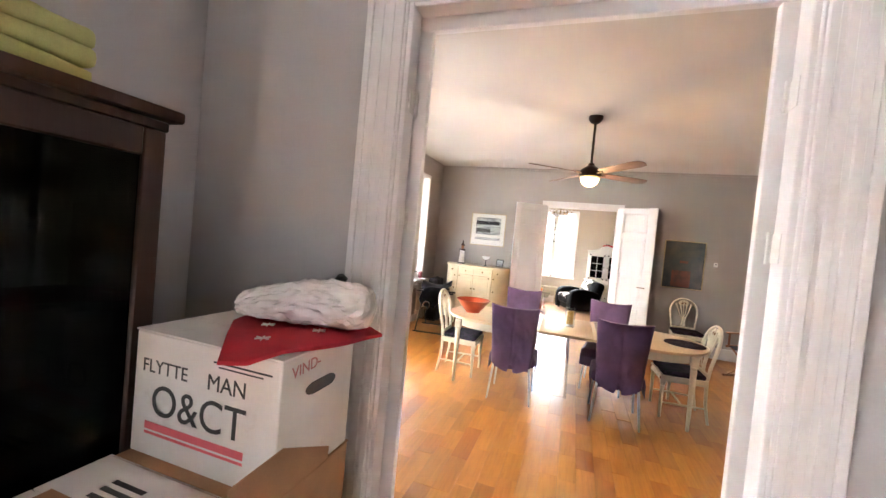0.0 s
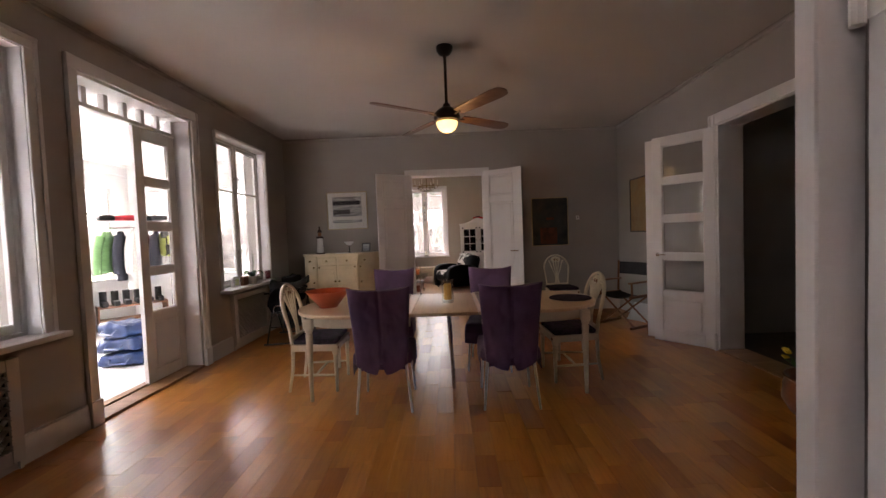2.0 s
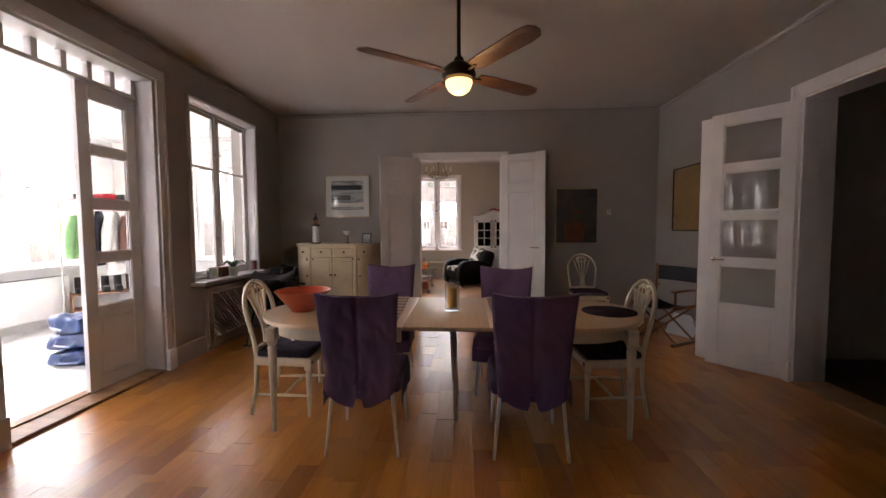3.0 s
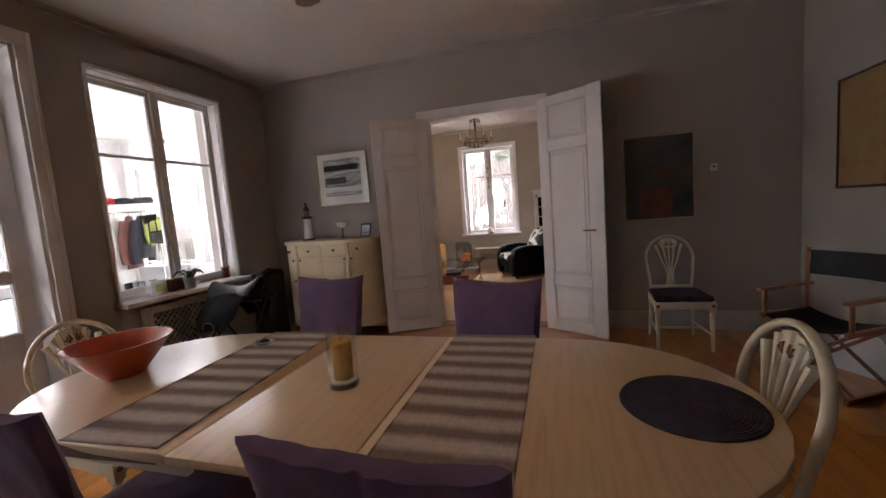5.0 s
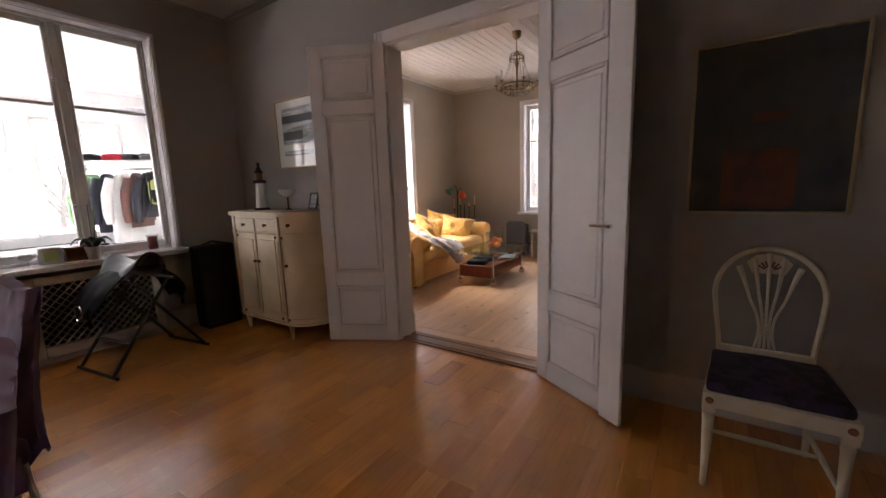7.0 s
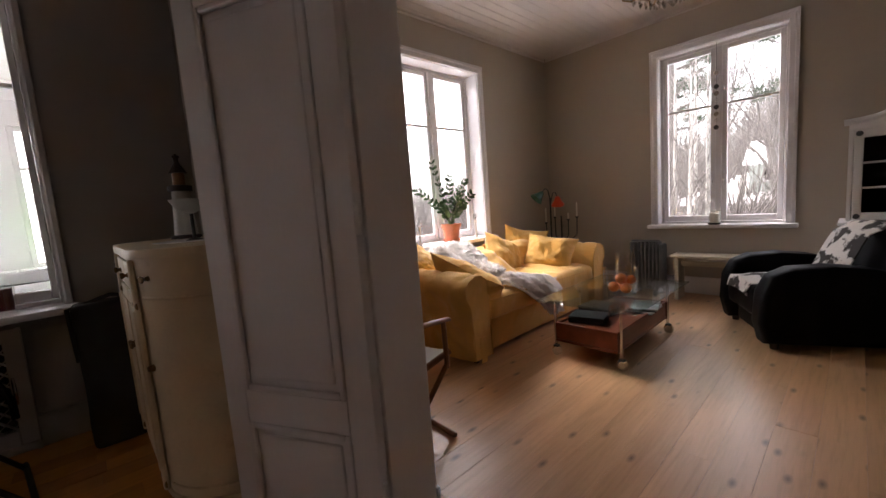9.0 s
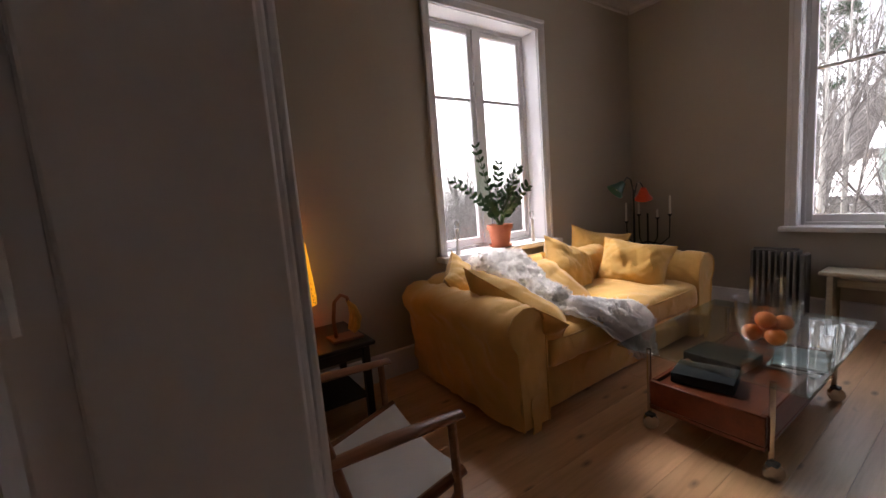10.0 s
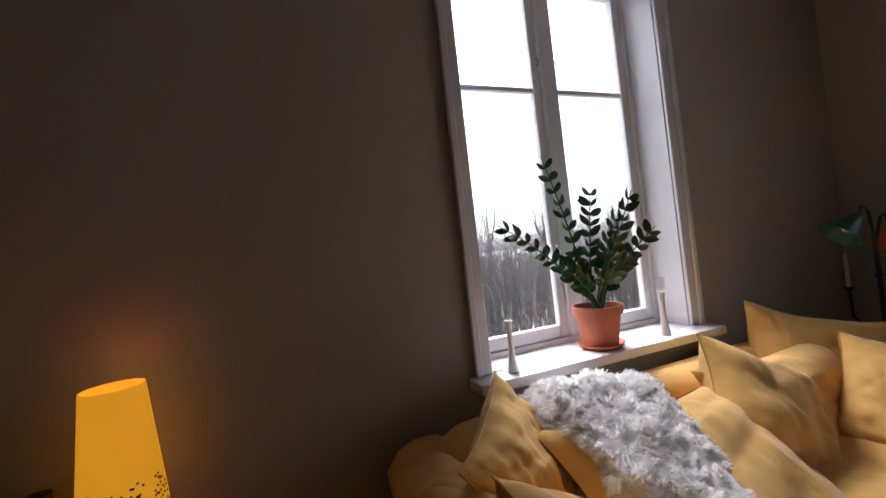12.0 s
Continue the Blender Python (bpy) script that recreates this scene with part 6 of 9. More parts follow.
def plush_throw():
    t = thing("throw_blanket", Matrix(), "pale grey shaggy plush throw draped over the sofa", "blanket")
    # the line it takes: over the backrest, across the seat, over the front edge
    line = [(-2.66, 8.60, 0.66), (-2.56, 8.60, 0.765), (-2.45, 8.59, 0.79), (-2.32, 8.575, 0.735), (-2.18, 8.56, 0.66), (-2.05, 8.53, 0.61), (-1.93, 8.51, 0.58),
            (-1.83, 8.56, 0.565), (-1.74, 8.63, 0.55), (-1.65, 8.71, 0.52), (-1.585, 8.80, 0.44), (-1.555, 8.88, 0.32), (-1.54, 8.94, 0.20)]
    wid = [0.19, 0.21, 0.21, 0.19, 0.165, 0.115, 0.095, 0.13, 0.19, 0.23, 0.22, 0.16, 0.09]

    def f(u, v):
        q = min(u * (len(line) - 1), len(line) - 1.001)
        i = int(q)
        w = q - i
        w2 = w * w * (3 - 2 * w)
        c = Vector(line[i]).lerp(Vector(line[i + 1]), w)
        hw = wid[i] * (1 - w2) + wid[i + 1] * w2
        s = 2 * v - 1
        fold = 0.018 * math.sin(s * 9 + u * 6) + 0.045 * noise.noise(Vector((u * 7, s * 2.4, 1))) + 0.02 * noise.noise(Vector((u * 16, s * 6, 4)))
        up = Vector((0.55, 0.0, 0.8)).lerp(Vector((1.0, 0.0, 0.25)), min(1.0, max(0.0, (u - 0.66) / 0.2)))
        if u > 0.55:   # the free end hangs in long folds
            fold += min(1.0, (u - 0.55) * 5) * 0.026 * math.sin(s * 12 + 2 * noise.noise(Vector((u * 3, s, 8))))
        else:
            fold += 0.035 * (1 - s * s)
        sag = -0.05 * s * s
        e = 0.03 * noise.noise(Vector((u * 7, s, 5)))
        return c + Vector((0.10 * s * (1 - u), s * hw + e, 0)) + up.normalized() * (fold + 0.025 + sag * (1 if u < 0.7 else 0.3))
    bm = bmesh.new()
    nu, nv = 70, 34
    sheet(bm, f, nu, nv, 0.012)
    part("cloth", bm, FUR, t, smooth=80)
    rng = random.Random(5)
    vs, fs = [], []
    for k in range(2000):   # shaggy locks, each of strands that lean one way
        u, v = rng.random() ** 1.5, rng.random()
        p = f(u, v)
        a, b = f(min(u + 0.01, 1), v) - f(max(u - 0.01, 0), v), f(u, min(v + 0.01, 1)) - f(u, max(v - 0.01, 0))
        n = b.cross(a).normalized()
        if n.z < -0.2 or (n.x < -0.5):
            n = -n
        lean = Vector((rng.uniform(-1, 1), rng.uniform(-1, 1), rng.uniform(-0.9, 0.3)))
        d = (n * 0.8 + lean * 0.9).normalized()
        ln = rng.uniform(0.015, 0.034) * (1.0 if u < 0.58 else 0.4)
        tip = p + d * ln + Vector((0, 0, -0.008))
        for m_ in range(22):
            o = Vector((rng.gauss(0, 1), rng.gauss(0, 1), rng.gauss(0, 1))) * 0.009
            q = p + o - n * o.dot(n) * 0.7
            e = tip + o * 0.45 + Vector((rng.gauss(0, 1), rng.gauss(0, 1), rng.gauss(0, 1))) * 0.004
            w = (e - q).cross(n + o * 20).normalized() * 0.0017
            c = (q + e) / 2 + n * 0.006
            i0 = len(vs)
            vs += [q - w, q + w, c + w * 0.8, c - w * 0.8, e]
            fs += [(i0, i0 + 1, i0 + 2, i0 + 3), (i0 + 3, i0 + 2, i0 + 4)]
    me = bpy.data.meshes.new("plush_fur")
    me.from_pydata([tuple(q) for q in vs], [], fs)
    me.materials.append(FUR)
    ob = new("plush_fur", me)
    ob.parent = t
    ob["kind"] = "stuff"


plush_throw()


def coffee_table():
    t = thing("coffee_table", pose(-1.055, 9.02, 0), "glass-topped cherry wood coffee table on chrome castors", "table")
    part("glass_top", bx(-0.375, 0.375, -0.55, 0.60, 0.418, 0.43, bevel=0.003), TABLE_GLASS, t, "clear glass top")
    bm = bx(-0.235, 0.235, -0.50, 0.49, 0.115, 0.135, bevel=0.003)
    part("tray_bottom", bm, CHERRY, t)
    for a in ((-0.235, 0.235, -0.50, -0.475), (-0.235, 0.235, 0.465, 0.49), (-0.235, -0.21, -0.4745, 0.4645), (0.21, 0.235, -0.4745, 0.4645)):
        part("tray_side", bx(*a, 0.1355, 0.265, bevel=0.004), CHERRY, t)
    part("shelf", bx(-0.2095, 0.2095, -0.4740, 0.4640, 0.235, 0.25, bevel=0.002), CHERRY, t)
    for x in (-0.248, 0.248):
        for y in (-0.475, 0.465):
            part("post", rod([(x, y, 0.075), (x, y, 0.417)], 0.011, 10), CHROME, t)
            w = part("castor", turned([(0.012, -0.013), (0.036, -0.013), (0.038, 0.0), (0.036, 0.013), (0.012, 0.013)], 18, pose(x + 0.012, y - 0.012, 0.039, 90, 0, 40)), CHROME, t)
            part("castor_fork", bx(x - 0.012, x + 0.03, y - 0.03, y + 0.008, 0.068, 0.082, bevel=0.004), GREY_BOX, w)
    return t


coffee_table()
t = thing("glass_fruit_bowl", pose(-0.92, 8.84, 0.431) @ Matrix.Scale(1.18, 4), "clear glass bowl of oranges on the coffee table", "bowl")
part("bowl", turned([(0.045, 0), (0.05, 0.012), (0.03, 0.018), (0.075, 0.04), (0.095, 0.10), (0.10, 0.20), (0.108, 0.205), (0.103, 0.207), (0.096, 0.20), (0.09, 0.10), (0.07, 0.045), (0.002, 0.026)], 32, cap=False), GLASS, t)
t0 = None
for k, (x, y, z, r) in enumerate(((0.0, 0.043, 0.084, 0.041), (0.044, -0.022, 0.082, 0.040), (-0.046, -0.02, 0.083, 0.040), (0.0, 0.0, 0.146, 0.041), (0.056, 0.036, 0.137, 0.036))):
    o = thing("orange", pose(-0.92 + x, 8.84 + y, 0.431 + z - r), "ripe orange in the glass bowl", "fruit", "oranges in the bowl")
    part("peel", turned([(r * math.sin(a), r - r * math.cos(a) * 0.95) for a in np.linspace(0.06, math.pi - 0.06, 14)], 20), ORANGE, o, smooth=60)
    part("stem_end", turned([(0.004, r * 1.94), (0.002, r * 1.97)], 6), STEM, o)
t = thing("glass_vase", pose(-1.00, 9.12, 0.431), "tall empty clear glass cylinder vase on the coffee table", "vase")
part("cylinder", turned([(0.072, 0), (0.072, 0.29), (0.068, 0.29), (0.068, 0.012), (0.002, 0.01)], 28, cap=False), GLASS, t)
t = thing("laptop_case", pose(-1.12, 8.72, 0.2505, 0, 0, 12), "flat black case on the coffee table's lower shelf", "case")
part("case_body", bx(-0.13, 0.13, -0.10, 0.10, 0, 0.055, bevel=0.012, seg=2), BLACK_CLOTH, t)
t = thing("black_box", pose(-1.16, 9.02, 0.2505, 0, 0, -4), "black electronics box on the coffee table's lower shelf", "box")
part("housing", bx(-0.14, 0.14, -0.12, 0.12, 0, 0.05, bevel=0.004), BLACK, t)
t = thing("magazines", pose(-0.90, 9.22, 0.2505, 0, 0, 8), "small stack of printed magazines on the lower shelf", "magazines")
for i in range(4):
    part("magazine", bx(-0.10, 0.10, -0.14, 0.14, 0.011 * i, 0.011 * i + 0.0105, bevel=0.002, m=pose(0.004 * i, 0, 0, 0, 0, 4 * i - 6)), (PHOTO, CANVAS, GREY_BOX, PHOTO)[i], t)


def club_chair():
    """A black leather armchair; it faces -y."""
    t = thing("leather_armchair", pose(0.015, 10.0, 0, 0, 0, -62), "black leather club armchair with rounded arms", "armchair")
    for s in (-1, 1):
        prof = [(0.08, 0.0), (0.10, 0.04)]
        out = [(-0.42, 0.05), (-0.455, 0.20), (-0.44, 0.42), (-0.38, 0.545), (-0.26, 0.60), (-0.05, 0.61), (0.18, 0.585), (0.36, 0.54), (0.42, 0.44), (0.42, 0.05)]
        bm = prism(bmesh.new(), out, -0.095, 0.095, pose(s * 0.345, 0, 0) @ Matrix(((0, 0, 1, 0), (1, 0, 0, 0), (0, 1, 0, 0), (0, 0, 0, 1))), 0.055, 4)
        part("arm", bm, LEATHER, t, smooth=60)
    bm = soft_box(0.53, 0.66, 0.24, 0.05, 31, 0.012, 5)
    bmesh.ops.translate(bm, verts=bm.verts[:], vec=(0, -0.10, 0.20))
    part("seat_cushion", bm, LEATHER, t)
    part("base", bx(-0.26, 0.26, -0.36, 0.40, 0.05, 0.2, bevel=0.02, seg=2), LEATHER, t)
    bm = soft_box(0.70, 0.24, 0.60, 0.10, 33, 0.015, 6)
    bmesh.ops.transform(bm, verts=bm.verts[:], matrix=pose(0, 0.33, 0.22, -14))
    part("backrest", bm, LEATHER, t)
    for x in (-0.36, 0.36):
        for y in (-0.34, 0.34):
            part("foot", turned([(0.025, 0), (0.03, 0.05)], 12, pose(x, y, 0)), DARKWOOD, t)
    return t


club_chair()
t = thing("cowhide_throw", pose(0.015, 10.0, 0, 0, 0, -62), "white hide throw with dark spots over the leather armchair", "blanket")
bm = bmesh.new()
LINE = [(0.40, 0.62), (0.44, 0.80), (0.36, 0.86), (0.25, 0.80), (0.16, 0.62), (0.10, 0.47), (-0.1, 0.463), (-0.30, 0.462), (-0.43, 0.45), (-0.46, 0.36)]


def hide(u, v):
    q = min(u * 9, 8.999)
    i = int(q)
    w = q - i
    y, z = LINE[i][0] * (1 - w) + LINE[i + 1][0] * w, LINE[i][1] * (1 - w) + LINE[i + 1][1] * w
    s = 2 * v - 1
    return (s * (0.20 + 0.04 * noise.noise(Vector((u * 6, s, 2)))), y, z + 0.014 + 0.008 * noise.noise(Vector((u * 9, s * 4, 1))) - 0.02 * s * s)


sheet(bm, hide, 36, 14, 0.008)
part("hide", bm, COWHIDE, t, smooth=60)

t = thing("oil_heater", pose(-1.36, 10.72, 0), "grey finned oil radiator on the floor by the wall", "radiator")
for i in range(8):
    x = -0.19 + i * 0.040
    part("fin", bx(x - 0.012, x + 0.012, -0.075, 0.075, 0.08, 0.62, bevel=0.010, seg=2), HEATER_GREY, t)
part("control_panel", bx(0.112, 0.155, -0.07, 0.07, 0.10, 0.60, bevel=0.01), HEATER_GREY, t)
part("top_rail", bx(-0.2, 0.1, -0.02, 0.02, 0.621, 0.64, bevel=0.006), HEATER_GREY, t)
for x in (-0.15, 0.08):
    part("wheel_bar", bx(x - 0.02, x + 0.02, -0.11, 0.11, 0.03, 0.079, bevel=0.01), BLACK, t)
    for y in (-0.09, 0.09):
        part("castor", turned([(0.01, -0.01), (0.02, -0.01), (0.02, 0.01), (0.01, 0.01)], 12, pose(x, y, 0.0205, 90)), BLACK, t)
t = thing("bench", pose(-0.83, 10.72, -0.02), "low pale wooden bench under the window", "bench")
part("seat", bx(-0.29, 0.29, -0.13, 0.13, 0.48, 0.51, bevel=0.006), PALE_WOOD, t)
for x in (-0.23, 0.23):
    part("leg", bx(x - 0.02, x + 0.02, -0.11, 0.11, 0.0, 0.479, bevel=0.005), PALE_WOOD, t)
part("rail", bx(-0.209, 0.209, -0.015, 0.015, 0.38, 0.44, bevel=0.004), PALE_WOOD, t)


def hutch():
    """A white two-piece cabinet with glazed upper doors and an arched cornice; it faces -y."""
    t = thing("display_cabinet", pose(0.68, 10.97, 0), "white country display cabinet with glazed doors and arched top", "cabinet")
    w = 0.50
    bm = bx(-w, w, -0.44, 0.0, 0.08, 0.80, bevel=0.004)
    part("lower_body", bm, WHITE_OLD, t)
    part("plinth", bx(-w - 0.015, w + 0.015, -0.455, 0.0, 0.0, 0.079, bevel=0.006), WHITE_OLD, t)
    part("ledge", bx(-w - 0.025, w + 0.025, -0.465, 0.0, 0.801, 0.83, bevel=0.008, seg=2), WHITE_OLD, t)
    for s in (-1, 1):
        d = part("door", bx(s * 0.235 - 0.215, s * 0.235 + 0.215, -0.456, -0.4405, 0.12, 0.58, bevel=0.004), WHITE_OLD, t)
        part("knob", turned([(0.012, 0), (0.007, 0.01), (0.016, 0.024), (0.01, 0.03)], 10, pose(s * 0.05, -0.456, 0.36, 90)), BLACK, d)
        d = part("drawer", bx(s * 0.235 - 0.215, s * 0.235 + 0.215, -0.456, -0.4405, 0.61, 0.77, bevel=0.004), WHITE_OLD, t)
        part("knob", turned([(0.012, 0), (0.007, 0.01), (0.016, 0.024), (0.01, 0.03)], 10, pose(s * 0.235, -0.456, 0.69, 90)), BLACK, d)
    bm = bmesh.new()
    box(bm, -w + 0.02, -w + 0.045, -0.34, 0.0, 0.831, 1.62)
    box(bm, w - 0.045, w - 0.02, -0.34, 0.0, 0.831, 1.62)
    box(bm, -w + 0.046, w - 0.046, -0.02, 0.0, 0.831, 1.62)
    for z in (1.10, 1.37):
        box(bm, -w + 0.046, w - 0.046, -0.30, -0.021, z, z + 0.018)
    part("upper_body", bm, WHITE_OLD, t)

    def top(x):
        return 1.62 + 0.15 * math.exp(-((x) / 0.23) ** 2)
    out = [(-w + 0.02, 1.57)] + [(x, top(x)) for x in np.linspace(-w + 0.02, w - 0.02, 22)] + [(w - 0.02, 1.57)]
    swap = Matrix(((1, 0, 0, 0), (0, 0, 1, 0), (0, 1, 0, 0), (0, 0, 0, 1)))
    part("arched_front", prism(bmesh.new(), out, -0.36, -0.3405, swap), WHITE_OLD, t)
    part("cornice", rod([(x, -0.35, top(x) + 0.012) for x in np.linspace(-w - 0.01, w + 0.01, 26)], 0.026, 8), WHITE_OLD, t)
    part("roof_board", bx(-w + 0.02, w - 0.02, -0.34, 0.0, 1.6205, 1.635), WHITE_OLD, t)
    for s in (-1, 1):
        cx = s * 0.235
        bm = bmesh.new()
        for a, b in ((cx - 0.21, cx - 0.16), (cx + 0.16, cx + 0.21)):
            box(bm, a, b, -0.372, -0.342, 0.84, 1.565, 0.004)
        box(bm, cx - 0.1595, cx + 0.1595, -0.372, -0.342, 0.84, 0.90, 0.004)
        box(bm, cx - 0.1595, cx + 0.1595, -0.372, -0.342, 1.50, 1.565, 0.004)
        d = part("glazed_door", bm, WHITE_OLD, t)
        bm = bx(cx - 0.008, cx + 0.008, -0.368, -0.350, 0.901, 1.499)
        for z in (1.10, 1.30):
            box(bm, cx - 0.159, cx - 0.0085, -0.368, -0.350, z - 0.008, z + 0.008)
            box(bm, cx + 0.0085, cx + 0.159, -0.368, -0.350, z - 0.008, z + 0.008)
        part("glazing_bars", bm, WHITE_OLD, d)
        part("pane", bx(cx - 0.159, cx + 0.159, -0.358, -0.355, 0.901, 1.499), DARK_GLASS, d, smooth=0)
        for x in (-0.185, 0.185):
            for z in (0.87, 1.535):
                part("rosette", turned([(0.022, 0), (0.018, 0.006), (0.006, 0.009)], 12, pose(cx + x, -0.3725, z, 90)), GREY_BOX, d)
        part("knob", turned([(0.01, 0), (0.006, 0.01), (0.014, 0.022), (0.008, 0.028)], 10, pose(s * 0.05, -0.372, 1.20, 90)), BLACK, d)
    return t


hutch()
t = thing("red_model_boat", pose(0.72, 10.72, 1.80), "small red wooden boat on top of the cabinet", "ornament")
part("hull", prism(bmesh.new(), [(-0.15, -0.03), (0.08, -0.045), (0.17, 0), (0.08, 0.045), (-0.15, 0.03)], -0.02, 0.035, bevel=0.01), RED, t)
part("cabin", bx(-0.08, 0.03, -0.025, 0.025, 0.0355, 0.06, bevel=0.006), DARKWOOD, t)
part("stand", bx(-0.1, 0.1, -0.1, 0.09, -0.165, -0.0205, bevel=0.005), WHITE_OLD, t)


def reading_lamp():
    t = thing("floor_lamp", pose(-2.40, 10.34, 0), "black floor lamp with one green and one orange-red shade", "floor lamp")
    part("base", turned([(0.13, 0), (0.13, 0.018), (0.02, 0.03)], 24), BLACK, t)
    part("pole", rod([(0, 0, 0.02), (0, 0, 1.20)], 0.010, 10), BLACK, t)
    part("arm", rod([(0, 0, 1.18), (0.01, -0.06, 1.30), (0.03, -0.16, 1.32), (0.06, -0.26, 1.28)], 0.007, 8), BLACK, t)
    part("arm", rod([(0, 0, 1.12), (0.01, 0.05, 1.26), (0.0, 0.12, 1.27), (0.0, 0.17, 1.22)], 0.007, 8), BLACK, t)
    cone = [(0.022, 0.0), (0.03, -0.01), (0.05, -0.06), (0.085, -0.115), (0.082, -0.115), (0.046, -0.06), (0.02, -0.012)]
    part("shade", turned(cone[::-1], 20, pose(0.065, -0.27, 1.275, -38, 30), cap=False), SHADE_GREEN, t, "dark green enamel shade")
    part("shade", turned(cone[::-1], 20, pose(0.0, 0.175, 1.21, 18, 10), cap=False), SHADE_RED, t, "orange-red enamel shade")
    part("bulb", turned([(0.008, -0.09), (0.025, -0.07), (0.025, -0.05), (0.012, -0.02)], 12, pose(0.065, -0.27, 1.275, -38, 30)), MATBOARD, t)
    part("bulb", turned([(0.008, -0.09), (0.025, -0.07), (0.025, -0.05), (0.012, -0.02)], 12, pose(0.0, 0.175, 1.21, 18, 10)), MATBOARD, t)
    return t


reading_lamp()
t = thing("candelabra", pose(-2.44, 10.66, 0, 0, 0, 20), "tall black iron floor candelabra with white candles", "candelabra")
part("base", turned([(0.12, 0), (0.12, 0.012), (0.015, 0.025)], 20), BLACK, t)
part("pole", rod([(0, 0, 0.02), (0, 0, 0.95)], 0.009, 8), BLACK, t)
for k, (x, z) in enumerate(((-0.20, 0.90), (-0.08, 0.97), (0.09, 0.93), (0.20, 0.96))):
    part("arm", rod([(0, 0, 0.66), (x * 0.6, 0, 0.63), (x * 0.97, 0, 0.70), (x, 0, z - 0.05)], 0.007, 8), BLACK, t)
    part("cup", turned([(0.008, z - 0.05), (0.022, z - 0.03), (0.022, z - 0.025)], 12, pose(x, 0, 0)), BLACK, t)
    part("candle", turned([(0.010, z - 0.0245), (0.009, z + (0.16, 0.1, 0.05, 0.15)[k]), (0.002, z + 0.01 + (0.16, 0.1, 0.05, 0.15)[k])], 10, pose(x, 0, 0)), CANDLE_W, t)


def chandelier():
    t = thing("chandelier", pose(-0.60, 8.85, 0), "brass and crystal chandelier hanging from the ceiling", "chandelier")
    part("ceiling_cup", turned([(0.02, H - 0.09), (0.05, H - 0.06), (0.055, H - 0.001)], 16), BRASS, t)
    part("chain", rod([(0, 0, 2.90), (0, 0, H - 0.089)], 0.006, 6), BRASS, t)
    part("stem", turned([(0.008, 2.46), (0.02, 2.50), (0.008, 2.56), (0.012, 2.70), (0.025, 2.76), (0.01, 2.82), (0.014, 2.90)], 12), BRASS, t)
    ring = lambda r, z: [(r * math.cos(a), r * math.sin(a), z) for a in np.linspace(0, 2 * math.pi, 33)[:-1]]
    part("hoop", rod(ring(0.20, 2.50), 0.009, 6, closed=True), BRASS, t)
    part("crown_hoop", rod(ring(0.085, 2.83), 0.007, 6, closed=True), BRASS, t)
    drops, chains = bmesh.new(), bmesh.new()
    for i in range(16):
        a = 2 * math.pi * i / 16
        c, s = math.cos(a), math.sin(a)
        for k in range(11):
            v = k / 10
            r = 0.085 + 0.115 * v ** 1.6
            lathe(chains, [(0.001, -0.008), (0.008, 0), (0.001, 0.008)], 5, pose(r * c, r * s, 2.82 - 0.31 * v))
        lathe(drops, [(0.001, 2.43), (0.011, 2.455), (0.002, 2.49)], 6, pose(0.2 * c, 0.2 * s, 0))
        for k in range(5):
            r = 0.19 - 0.035 * k
            lathe(drops, [(0.001, -0.014), (0.010, 0), (0.001, 0.014)], 5, pose(r * c, r * s, 2.455 - 0.018 * k - 0.02 * math.sin(k)))
        lathe(drops, [(0.001, 2.78), (0.008, 2.80), (0.001, 2.825)], 5, pose(0.088 * c, 0.088 * s, 0))
        for k in range(4):
            r = 0.085 - 0.02 * k
            lathe(drops, [(0.001, -0.008), (0.006, 0), (0.001, 0.008)], 5, pose(r * c, r * s, 2.85 + 0.03 * math.sin(k * 0.8)))
    part("bead_chains", chains, CRYSTAL, t)["kind"] = "stuff"
    part("crystal_drops", drops, CRYSTAL, t)["kind"] = "stuff"
    for i in range(6):
        a = radians(60 * i + 10)
        c, s = math.cos(a), math.sin(a)
        part("arm", rod([(0.12 * c, 0.12 * s, 2.49), (0.20 * c, 0.20 * s, 2.455), (0.255 * c, 0.255 * s, 2.48), (0.26 * c, 0.26 * s, 2.52)], 0.006, 6), BRASS, t)
        part("drip_pan", turned([(0.006, 2.515), (0.026, 2.53), (0.024, 2.533)], 12, pose(0.26 * c, 0.26 * s, 0)), BRASS, t)
        part("candle", turned([(0.009, 2.534), (0.008, 2.64), (0.002, 2.65)], 8, pose(0.26 * c, 0.26 * s, 0)), CANDLE_W, t)
    return t


chandelier()


